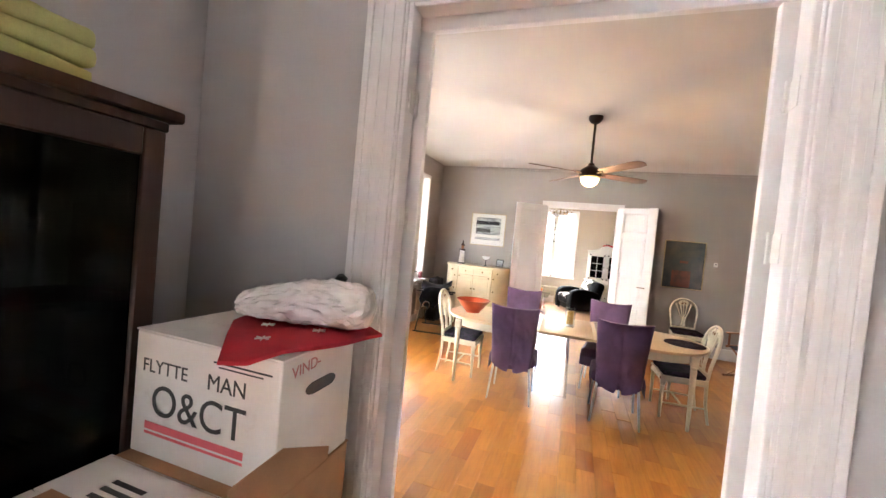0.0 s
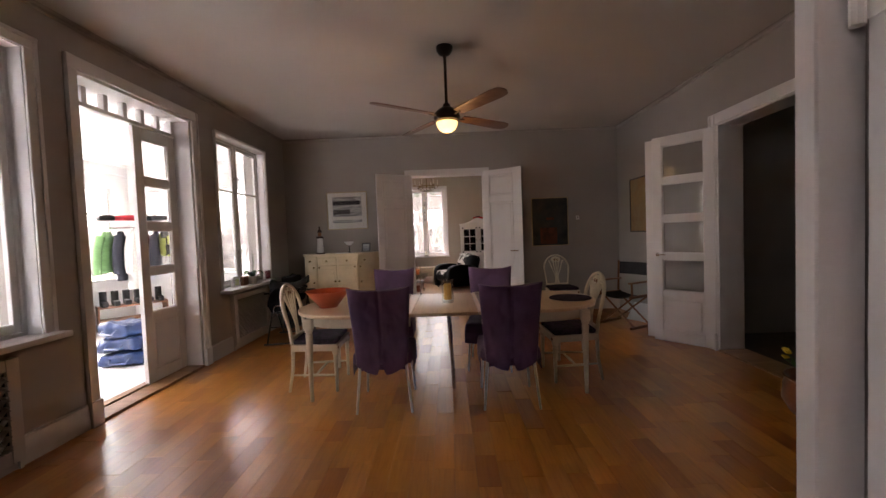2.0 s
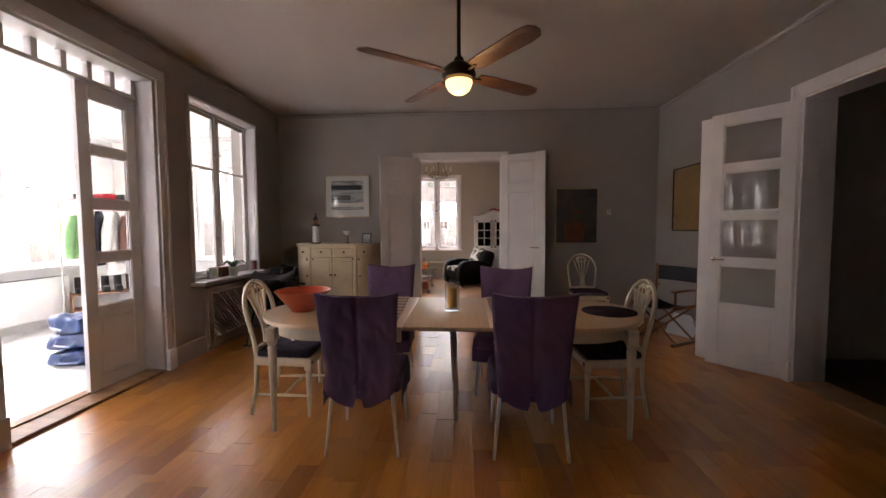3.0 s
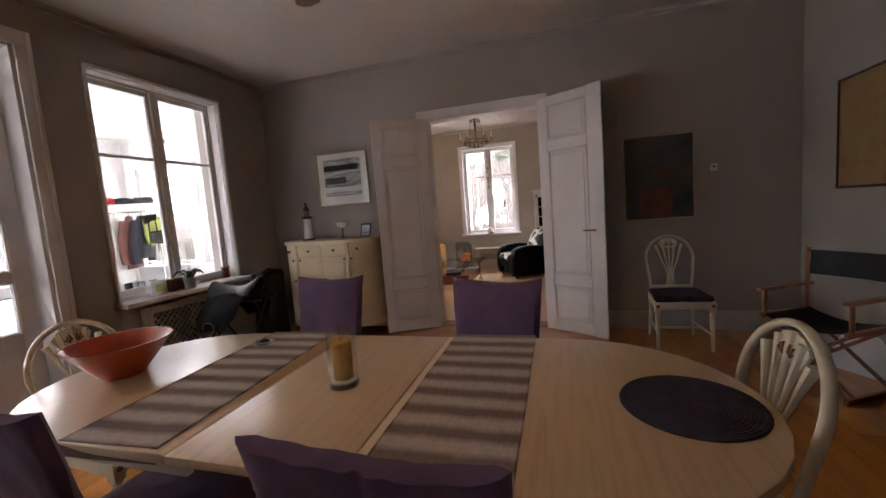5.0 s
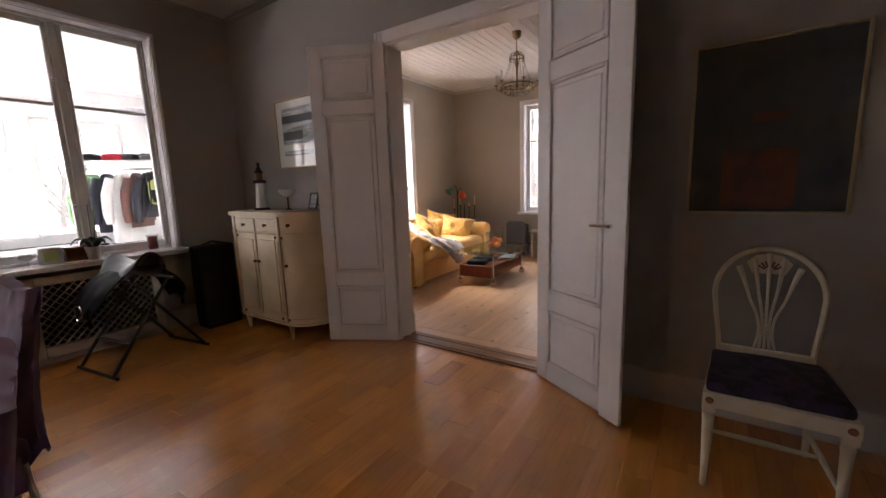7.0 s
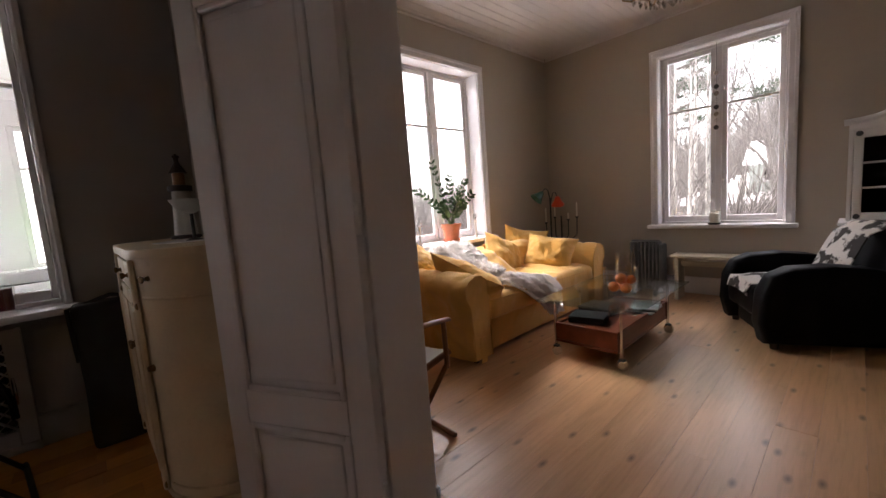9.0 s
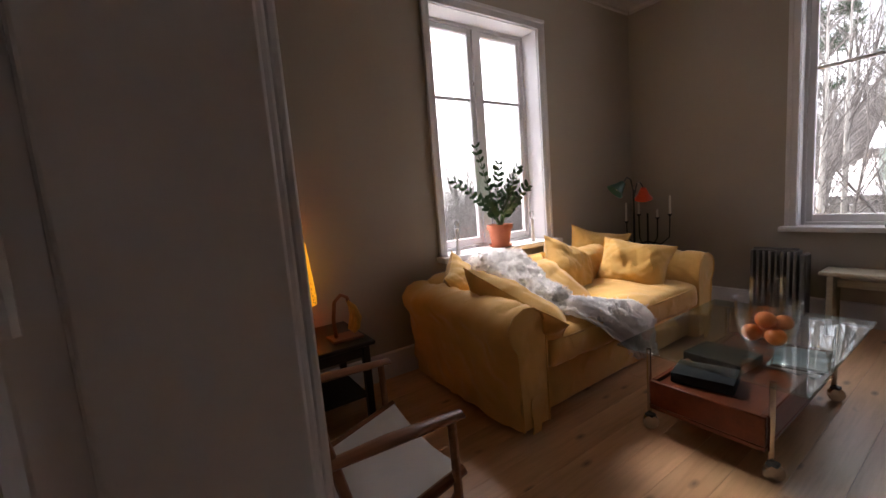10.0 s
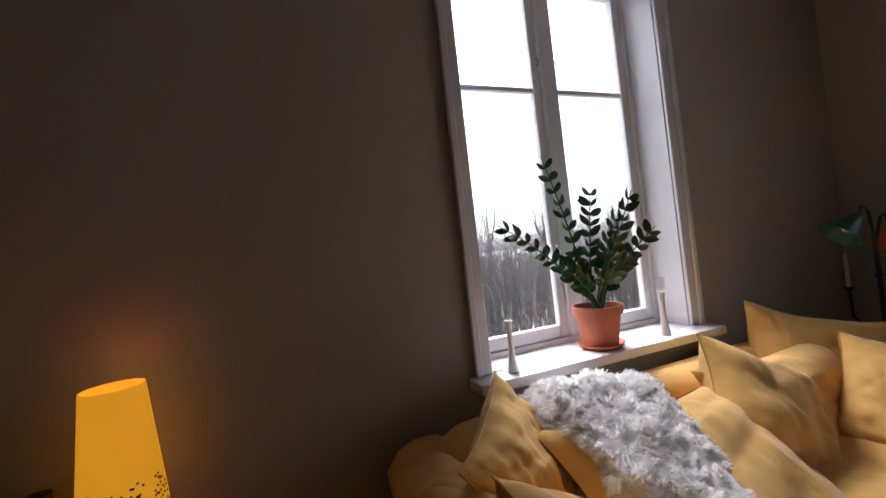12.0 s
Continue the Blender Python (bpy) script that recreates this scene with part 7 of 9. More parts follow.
# ---- the window sill with the plant ----
def zz_plant():
    t = thing("potted_plant", pose(-2.80, 8.955, 0.8115), "green zamioculcas in a terracotta pot on the window sill", "plant")
    part("saucer", turned([(0.085, 0), (0.105, 0.022), (0.10, 0.022), (0.08, 0.006), (0.002, 0.006)], 26, cap=False), TERRACOTTA, t)
    part("pot", turned([(0.075, 0.008), (0.098, 0.15), (0.108, 0.152), (0.112, 0.19), (0.102, 0.19), (0.095, 0.15), (0.07, 0.02), (0.002, 0.018)], 28, cap=False), TERRACOTTA, t)
    part("soil", turned([(0.096, 0.16), (0.06, 0.172), (0.002, 0.175)], 16), SOIL, t)
    rng = random.Random(11)
    # the tips of the shoots (out along the wall, into the room, up)
    tips = [(-0.40, -0.12, 0.60), (-0.11, -0.14, 0.92), (0.07, -0.03, 0.75), (0.12, 0.16, 0.69), (0.21, 0.18, 0.52), (-0.22, 0.05, 0.40), (0.03, 0.14, 0.50),
            (0.17, 0.02, 0.60), (-0.12, 0.0, 0.44), (0.23, 0.0, 0.38)]
    for n, (y, x, z) in enumerate(tips):
        a = Vector((rng.uniform(-0.03, 0.03), rng.uniform(-0.04, 0.04), 0.17))
        tip = Vector((x, y, z))
        mid = a.lerp(tip, 0.5) + Vector((0, -y * 0.18, abs(y) * 0.10))
        pts = []
        for i in range(13):
            v = i / 12
            pts.append(a * (1 - v) ** 2 + mid * 2 * v * (1 - v) + tip * v * v)
        part("stem", rod(pts, [0.007 * (1 - 0.7 * i / 12) for i in range(13)], 6), STEM, t)
        bm = bmesh.new()
        k = 11 if n < 5 else 8
        for j in range(k):
            v = 0.34 + 0.64 * j / (k - 1)
            p = pts[min(12, int(v * 12))]
            q = pts[min(12, int(v * 12) + 1)] - pts[max(0, int(v * 12) - 1)]
            q.normalize()
            side = q.cross(Vector((1, 0.2, 0.1))).normalized()
            for s in (-1, 1):
                d = (side * s * rng.uniform(0.6, 1.0) + q * rng.uniform(0.4, 0.9) + Vector((rng.uniform(-0.5, 0.6), 0, rng.uniform(-0.2, 0.3)))).normalized()
                ln, wd = rng.uniform(0.045, 0.072), rng.uniform(0.013, 0.019)
                nrm = d.cross(q).normalized()
                sd = d.cross(nrm).normalized()
                prev = None
                for m_ in range(6):
                    u = m_ / 5
                    hw = wd * math.sin(math.pi * min(1, 0.12 + 0.88 * u)) ** 0.8
                    c = p + d * ln * u + nrm * 0.012 * math.sin(u * 2.2)
                    row = [bm.verts.new(c - sd * hw + nrm * 0.004), bm.verts.new(c), bm.verts.new(c + sd * hw + nrm * 0.004)]
                    if prev:
                        bm.faces.new((prev[0], prev[1], row[1], row[0]))
                        bm.faces.new((prev[1], prev[2], row[2], row[1]))
                    prev = row
        ob = part("leaves", bm, LEAF, t, smooth=60)
    return t


zz_plant()
for y in (8.46, 9.30):
    t = thing("candlestick", pose(-2.75, y, 0.8115), "slim waisted pewter candlestick on the window sill", "candlestick", "candlesticks on the window sill")
    part("body", turned([(0.024, 0), (0.022, 0.02), (0.012, 0.08), (0.010, 0.13), (0.014, 0.19), (0.017, 0.205), (0.012, 0.205), (0.010, 0.19)], 16), ALU, t)
    part("glass_cup", turned([(0.014, 0.206), (0.021, 0.225), (0.021, 0.275), (0.019, 0.275), (0.019, 0.228), (0.010, 0.212)], 16, cap=False), GLASS, t, "small clear glass cup")
t = thing("candle_glass", pose(-0.785, 10.94, 0.7915), "white candle in a glass on a dark base", "candle")
part("glass", turned([(0.055, 0.02), (0.055, 0.15), (0.051, 0.15), (0.05, 0.025)], 20, cap=False), GLASS, t)
part("wax", turned([(0.045, 0.021), (0.045, 0.12), (0.004, 0.118)], 18), CANDLE_W, t)
part("base", turned([(0.06, 0), (0.06, 0.0195)], 20), BLACK, t)
t = thing("glass_mobile", pose(-0.80, 11.06, 0), "string of small dark glass discs hanging in the window", "ornament")
part("string", rod([(0, 0, 1.80), (0, 0, 2.69)], 0.0015, 4), BLACK, t)
for k in range(9):
    part("disc", turned([(0.024, -0.003), (0.024, 0.003)], 14, pose(0, 0, 1.82 + 0.07 * k, 90)), (GREY_BOX, GLASS, CHROME)[k % 3], t)


# ---- the lamp corner ----
t = thing("side_table", pose(-2.53, 7.22, 0), "dark wooden side table with a lower shelf", "side table")
part("top", bx(-0.25, 0.26, -0.30, 0.28, 0.475, 0.50, bevel=0.005), BLACKWOOD, t)
part("shelf", bx(-0.22, 0.20, -0.23, 0.23, 0.16, 0.18, bevel=0.004), BLACKWOOD, t)
for x in (-0.225, 0.205):
    for y in (-0.235, 0.235):
        part("leg", bx(x - 0.02, x + 0.02, y - 0.02, y + 0.02, 0.0, 0.4745, bevel=0.004), BLACKWOOD, t)
part("apron", bx(0.19, 0.205, -0.214, 0.214, 0.40, 0.4745, bevel=0.003), BLACKWOOD, t)
t = thing("table_lamp", pose(-2.655, 7.21, 0.501), "lit table lamp with yellow paper shade and white base", "table lamp")
part("base", turned([(0.05, 0), (0.048, 0.14), (0.03, 0.155), (0.012, 0.16), (0.012, 0.20)], 22), WHITE_OLD, t, "white ceramic base")
part("shade", turned([(0.094, 0.185), (0.098, 0.23), (0.070, 0.555), (0.067, 0.555), (0.094, 0.232), (0.091, 0.187)], 32, cap=False), LAMP_SHADE, t, "glowing yellow paper shade")
bm = bmesh.new()
rng = random.Random(2)
for k in range(420):
    a, z = rng.uniform(0, 6.283), 0.195 + 0.125 * rng.random() ** 1.4
    r = 0.0985 - 0.028 * max(0, (z - 0.23)) / 0.325 + 0.0006
    lathe(bm, [(0.0034, -0.0005), (0.0034, 0.0008)], 5, pose(r * math.cos(a), r * math.sin(a), z, 0, 90, math.degrees(a)))
part("shade_pattern", bm, TEAK, t, "pricked brown dots along the rim")["kind"] = "stuff"
lamp = bpy.data.lights.new("lamp_bulb", "POINT")
lamp.energy, lamp.color, lamp.shadow_soft_size = 0.024, (1.0, 0.5, 0.12), 0.05
new("lamp_bulb", lamp).location = (-2.655, 7.21, 0.501 + 0.60)
t = thing("banana_stand", pose(-2.42, 7.38, 0.501), "wooden banana hook with a bunch of bananas", "fruit stand")
part("base", bx(-0.07, 0.07, -0.09, 0.09, 0, 0.018, bevel=0.006), TEAK, t)
part("hook", rod([(0, -0.05, 0.015), (0, -0.055, 0.12), (0, -0.04, 0.22), (0, 0.0, 0.255), (0, 0.035, 0.235), (0, 0.04, 0.21)], 0.011, 8), TEAK, t)
for k in range(5):
    s = (k - 2) * 0.018
    part("banana", rod([(s * 0.3, 0.035, 0.215), (s, 0.06, 0.18), (s * 1.5, 0.075, 0.12), (s * 1.5, 0.06, 0.06), (s * 1.3, 0.04, 0.035)], [0.006, 0.013, 0.016, 0.013, 0.004], 7), BANANA, t)
for x, y, h in ((-2.69, 7.02, 0.31), (-2.60, 6.99, 0.29)):
    t = thing("dark_candle", pose(x, y, 0.501), "thick dark candle in a clear glass holder", "candle", "dark candles on the side table")
    part("holder", turned([(0.042, 0), (0.036, 0.01), (0.014, 0.03), (0.024, 0.09), (0.036, 0.11), (0.032, 0.11), (0.012, 0.05)], 16), GLASS, t)
    part("wax", turned([(0.030, 0.085), (0.031, h), (0.006, h + 0.004)], 14), BLACK, t)


def easy_chair():
    """A low teak folding chair with white canvas; it faces -y."""
    t = thing("canvas_easy_chair", pose(-1.38, 7.025, 0, 0, 0, 178), "low teak easy chair with white canvas seat and back", "chair")
    for x in (-0.243, 0.243):
        part("armrest", rod([(x, -0.24, 0.645), (x, -0.02, 0.655), (x, 0.13, 0.655)], [0.022, 0.028, 0.022], 8, flat=0.45), TEAK, t)
        part("front_post", rod([(x, -0.21, 0.40), (x, -0.205, 0.64)], 0.013, 8), TEAK, t)
        part("seat_rail", rod([(x * 0.96, -0.24, 0.475), (x * 0.9, 0.15, 0.37)], 0.016, 8), TEAK, t)
        part("back_post", rod([(x * 0.94, 0.05, 0.35), (x * 0.94, 0.15, 0.80)], 0.014, 8), TEAK, t)
        part("leg", rod([(x, -0.21, 0.42), (x, 0.17, 0.0)], 0.013, 8), TEAK, t)
        part("leg", rod([(x * 0.9, 0.13, 0.37), (x * 0.9, -0.25, 0.0)], 0.013, 8), TEAK, t)
    part("cross_bar", rod([(-0.24, -0.235, 0.02), (0.24, -0.235, 0.02)], 0.012, 8), TEAK, t)
    part("cross_bar", rod([(-0.24, 0.155, 0.02), (0.24, 0.155, 0.02)], 0.012, 8), TEAK, t)
    bm = bmesh.new()
    sheet(bm, lambda u, v: ((u - 0.5) * 0.45, -0.235 + 0.37 * v, 0.483 - 0.10 * v - 0.03 * math.sin(math.pi * u)), 12, 8, 0.004)
    part("seat", bm, CANVAS, t, "white canvas seat")
    bm = bmesh.new()
    sheet(bm, lambda u, v: ((u - 0.5) * 0.46, 0.085 + 0.06 * v + 0.03 * math.sin(math.pi * u), 0.50 + 0.27 * v), 12, 8, 0.004)
    part("backrest", bm, CANVAS, t, "white canvas back")
    return t


easy_chair()
picture("landscape_print", pose(-2.08, 6.765, 1.93, 0, 0, 180), 0.60, 0.80, 0.02, GREY_BOX, OIL_GREY, 0, "grey landscape print in a dark frame")
t = thing("light_switch", pose(-1.02, 6.765, 1.28, 0, 0, 180), "white double light switch on the wall", "switch")
part("plate", bx(-0.04, 0.04, -0.012, -0.0005, -0.065, 0.065, bevel=0.004), WHITE_OLD, t)
part("rocker", bx(-0.02, 0.02, -0.017, -0.0125, -0.04, 0.04, bevel=0.003), WHITE, t)


# ---- hall ----
def display_case():
    """A dark glazed cabinet against the hall's west wall; it faces +x."""
    t = thing("glazed_cabinet", pose(-1.94, -0.78, 0), "tall dark mahogany cabinet with a glazed door", "cabinet")
    d, hw = 0.44, 0.56
    bm = bmesh.new()
    box(bm, 0, d - 0.03, -hw, -hw + 0.02, 0.1, 1.88)
    box(bm, 0, d - 0.03, hw - 0.02, hw, 0.1, 1.88)
    box(bm, 0, 0.015, -hw + 0.021, hw - 0.021, 0.1, 1.88)
    for z in (0.1, 0.62, 0.95, 1.3, 1.86):
        box(bm, 0.016, d - 0.035, -hw + 0.021, hw - 0.021, z, z + 0.02)
    part("carcase", bm, DARKWOOD, t)
    part("plinth", bx(0, d - 0.01, -hw - 0.01, hw + 0.01, 0.0, 0.0995, bevel=0.006), DARKWOOD, t)
    part("cornice", bx(0, d + 0.03, -hw - 0.04, hw + 0.04, 1.915, 1.955, bevel=0.012, seg=2), DARKWOOD, t)
    part("frieze", bx(0, d - 0.005, -hw - 0.012, hw + 0.012, 1.881, 1.9145, bevel=0.005), DARKWOOD, t)
    for s in (-1, 1):
        y0, y1 = sorted((s * 0.004, s * hw))
        dr = part("door", bx(d - 0.022, d - 0.008, y0 + 0.0705, y1 - 0.0705, 0.2005, 0.5495, bevel=0.003), DARKWOOD, t)
        part("stile", bx(d - 0.029, d, y0, y0 + 0.07, 0.105, 1.88, bevel=0.005), DARKWOOD, dr)
        part("stile", bx(d - 0.029, d, y1 - 0.07, y1, 0.105, 1.88, bevel=0.005), DARKWOOD, dr)
        for a, b in ((0.105, 0.2), (0.55, 0.64), (1.79, 1.88)):
            part("rail", bx(d - 0.029, d, y0 + 0.0705, y1 - 0.0705, a, b, bevel=0.005), DARKWOOD, dr)
        part("pane", bx(d - 0.018, d - 0.014, y0 + 0.0705, y1 - 0.0705, 0.6405, 1.7895), DARK_GLASS, dr, smooth=0)
        part("knob", turned([(0.008, 0), (0.006, 0.01), (0.013, 0.022), (0.008, 0.028)], 10, pose(d, s * 0.035, 1.1, 0, 90)), BRASS, dr)
    return t


display_case()
t = thing("folded_cloth", pose(-1.70, -0.72, 1.956, 0, 0, 4), "folded yellow-green cloth on top of the dark cabinet", "cloth")
for i in range(3):
    bm = soft_box(0.36 - 0.02 * i, 0.62 - 0.05 * i, 0.055, 0.022, 60 + i, 0.012, 5)
    bmesh.ops.translate(bm, verts=bm.verts[:], vec=(0.01 * i, 0.02 * i, 0.053 * i))
    part("fold", bm, CLOTH_GREEN, t)


def carton(name, m, w, d, h, material, label, lid=True):
    t = thing(name, m, label, "box")
    part("box_body", bx(-w / 2, w / 2, -d / 2, d / 2, 0, h - (0.002 if lid else 0), bevel=0.004), material, t)
    if lid:
        part("lid_flap", bx(-w / 2 - 0.002, w / 2 + 0.002, -d / 2 - 0.002, -0.002, h - 0.0015, h + 0.004, bevel=0.001), material, t)
        part("lid_flap", bx(-w / 2 - 0.002, w / 2 + 0.002, 0.002, d / 2 + 0.002, h - 0.0015, h + 0.004, bevel=0.001), material, t)
    return t


carton("cardboard_box", pose(-1.165, -0.14, 0), 0.56, 0.42, 0.43, CARTON_B, "brown cardboard box on the hall floor")
cb = carton("cardboard_box", pose(-1.165, -0.14, 0.435), 0.56, 0.42, 0.42, CARTON_B, "brown cardboard box with a raised flap")
part("open_flap", prism(bmesh.new(), [(-0.20, 0), (0.20, 0), (0.20, 0.04), (-0.02, 0.14), (-0.20, 0.13)], -0.002, 0.002, pose(0.285, -0.12, 0.425) @ Matrix(((0, 0, 1, 0), (1, 0, 0, 0), (0, 1, 0, 0), (0, 0, 0, 1)))), CARTON_B, cb)
mb = carton("moving_box", pose(-1.165, -0.125, 0.86), 0.56, 0.36, 0.385, CARTON_W, "white printed moving box stacked in the hall", True)
part("hand_hole", prism(bmesh.new(), [(0.045 * math.cos(a) + (0.03 if math.cos(a) > 0 else -0.03), 0.02 * math.sin(a)) for a in np.linspace(0, 2 * math.pi, 17)[:-1]],
                        0, 0.0015, pose(0.2805, 0.0, 0.27, 90, 0, 90)), PRINT_K, mb, "black hand hole")
front = lambda x, z: pose(x, -0.1812, z, 90)
lettering("print", "O&CT", 0.135, front(-0.20, 0.135), PRINT_K, mb)
lettering("print", "FLYTTE", 0.058, front(-0.245, 0.262), PRINT_K, mb)
lettering("print", "MAN", 0.066, front(0.02, 0.258), PRINT_K, mb)
part("red_stripe", bx(-0.22, 0.17, -0.1812, -0.1802, 0.085, 0.108), PRINT_R, mb, smooth=0)
part("red_stripe", bx(-0.22, 0.17, -0.1812, -0.1802, 0.07, 0.078), PRINT_R, mb, smooth=0)
part("print_bar", bx(0.04, 0.25, -0.1812, -0.1802, 0.338, 0.343), PRINT_K, mb, smooth=0)
part("print_bar", bx(0.06, 0.22, -0.1812, -0.1802, 0.326, 0.33), PRINT_K, mb, smooth=0)
lettering("handwriting", "VIND-", 0.048, pose(0.2812, -0.14, 0.325, 90, 0, 90) @ pose(0, 0, 0, 0, 0, 4), INK_R, mb)

t = thing("red_felt_cloth", pose(-1.06, -0.10, 1.2505, 0, 0, 0), "red felt gift bag lying on the moving box", "cloth")
OUT = [(-0.24, 0.12), (-0.20, -0.02), (0.05, -0.30), (0.12, -0.27), (0.19, -0.10), (0.235, 0.02), (0.26, 0.20), (0.18, 0.225), (-0.1, 0.19)]
bm = prism(bmesh.new(), OUT, 0.0, 0.012, bevel=0.004)
bmesh.ops.triangulate(bm, faces=[f for f in bm.faces if len(f.verts) > 4])
bmesh.ops.subdivide_edges(bm, edges=bm.edges[:], cuts=3, use_grid_fill=True)
for v in bm.verts:
    over = max(0.0, v.co.x - 0.17) + max(0.0, -0.17 - v.co.y)
    v.co.z += 0.006 * noise.noise(v.co * 9) + 0.008 - over * 0.15
part("felt", bm, RED, t)
for x, y in ((0.05, -0.15), (-0.05, -0.02), (0.12, 0.02)):
    bm = bmesh.new()
    for k in range(3):
        a = radians(60 * k)
        tube(bm, [(x + 0.022 * math.cos(a), y + 0.022 * math.sin(a), 0.028), (x - 0.022 * math.cos(a), y - 0.022 * math.sin(a), 0.028)], 0.0025, 4)
    part("snowflake", bm, CANVAS, t, "white snowflake print")
t = thing("plastic_bag", pose(-1.06, 0.0, 1.274, 0, 0, 12), "crumpled white plastic bag on the red felt", "bag")
bm = bmesh.new()
bmesh.ops.create_icosphere(bm, subdivisions=5, radius=1)
for v in bm.verts:
    n = v.co.copy()
    x = max(-1.0, min(1.0, n.x * 1.25))
    rad = math.hypot(n.y, n.z) or 1e-6
    body = 0.078 * (1 - max(0.0, x) ** 10 * 0.25) * (1 - 0.45 * max(0.0, -x) ** 1.3)
    k = min(1.0, rad / 0.45)
    r = body * k * (1 + 0.10 * noise.noise(n * 2.3 + Vector((3, 1, 7))) + 0.22 * abs(noise.noise(Vector((x * 6, n.y * 3, n.z * 3)))) - 0.14 * max(0.0, 1 - 5 * abs(noise.noise(Vector((x * 3 + n.y * 2, n.y * 4, n.z * 4 - x * 2))))) + 0.06 * noise.noise(n * 12))
    v.co = Vector((x * 0.235 + 0.02 * (1 - k) * (1 if x > 0 else -1), n.y / rad * r * 1.25, n.z / rad * r))
    v.co.z = max(v.co.z + 0.072 - 0.03 * max(0.0, -x), 0.004 + 0.006 * noise.noise(n * 5))
part("bag_film", bm, PLASTIC_BAG, t, smooth=50)
part("knot", turned([(0.016, 0), (0.024, 0.014), (0.012, 0.03)], 10, pose(0.10, 0.06, 0.145, 20)), BLACK, t, "black tie")
b3 = carton("moving_box", pose(-1.20, -0.53, 0.435), 0.52, 0.37, 0.42, CARTON_W, "white moving box with its printed lid closed")
for i in range(3):
    part("print_bar", bx(-0.12, 0.06 - 0.03 * i, 0.04 + 0.03 * i, 0.055 + 0.03 * i, 0.4245, 0.4252), PRINT_K, b3, smooth=0)
part("brown_tape", bx(-0.22, 0.2, -0.025, 0.02, 0.4245, 0.4256), CARTON_B, b3, smooth=0)
carton("cardboard_box", pose(-1.20, -0.53, 0), 0.54, 0.38, 0.43, CARTON_B, "closed brown cardboard box under the stack")


# ---- veranda things ----
def radiator_convector(m, w):
    t = thing("convector_radiator", m, "white wall-mounted convector radiator under the windows", "radiator")
    part("housing", bx(-w / 2, w / 2, 0.02, 0.13, 0.14, 0.70, bevel=0.012, seg=2), VERANDA_WHITE, t)
    part("grille", bx(-w / 2 + 0.03, w / 2 - 0.03, 0.035, 0.115, 0.7005, 0.706), GREY_BOX, t)
    part("vent_slot", bx(w / 2 - 0.2, w / 2 - 0.06, 0.1305, 0.1335, 0.60, 0.615), BLACK, t)
    part("pipe", rod([(-w / 2 + 0.03, 0.06, 0.0), (-w / 2 + 0.03, 0.06, 0.141)], 0.012, 8), VERANDA_WHITE, t)
    return t


radiator_convector(pose(VX, 5.35, 0, 0, 0, -90), 1.25)


def coat_rack():
    t = thing("coat_rack", pose(-5.44, 6.25, 0, 0, 0, 50), "white steel coat rack with a hat shelf", "coat rack")
    for x in (-0.55, 0.55):
        part("upright", rod([(x, 0, 0.03), (x, 0, 1.80)], 0.014, 8), CHROME, t)
        part("foot", rod([(x, -0.25, 0.02), (x, 0.25, 0.02)], 0.016, 8), CHROME, t)
    for y in (-0.16, -0.05, 0.06, 0.16):
        part("shelf_bar", rod([(-0.6, y, 1.80), (0.6, y, 1.80)], 0.010, 6), VERANDA_WHITE, t)
    for x in (-0.6, 0.6):
        part("shelf_end", rod([(x, -0.17, 1.80), (x, 0.17, 1.80)], 0.012, 6), VERANDA_WHITE, t)
    part("hanging_rail", rod([(-0.57, 0, 1.70), (0.57, 0, 1.70)], 0.012, 8), CHROME, t)
    return t


coat_rack()
RACK = pose(-5.44, 6.25, 0, 0, 0, 50)


def hanging_coat(x, material, w, length, th, seed, label, turn=70, quilt=0.0):
    t = thing("jacket", RACK @ pose(x, 0, 1.66, 0, 0, turn), label, "jacket", "jackets on the rack")
    bm = bmesh.new()

    def f(u, v):
        a = 2 * math.pi * u
        sh = min(1.0, 0.35 + 2.6 * v) if v < 0.25 else 1.0 + 0.12 * (v - 0.25)
        r = 1 + 0.10 * noise.noise(Vector((math.cos(a) * 2, math.sin(a) * 2, v * 4 + seed))) + quilt * math.sin(v * 55)
        return (w / 2 * sh * math.cos(a) * r, th / 2 * sh ** 0.6 * math.sin(a) * r, -0.02 - length * v)
    n, k = 26, 26
    g = [[bm.verts.new(f(i / n, j / k)) for j in range(k + 1)] for i in range(n)]
    for i in range(n):
        for j in range(k):
            bm.faces.new((g[i][j], g[(i + 1) % n][j], g[(i + 1) % n][j + 1], g[i][j + 1]))
    bm.faces.new([g[i][0] for i in range(n)])
    part("coat_body", bm, material, t, smooth=60)
    for s in (-1, 1):
        pts = [(s * w * 0.40, 0, -0.10), (s * w * 0.56, 0.02, -0.32), (s * w * 0.58, 0.03, -0.58), (s * w * 0.55, 0.03, -0.70)]
        part("sleeve", rod(pts, [0.06, 0.068, 0.06, 0.05], 10), material, t, smooth=60)
    part("hanger", rod([(0, 0, 0.052), (0.015, 0, 0.03), (0, 0, 0.0), (0, 0, -0.03)], 0.003, 5), BLACK, t)


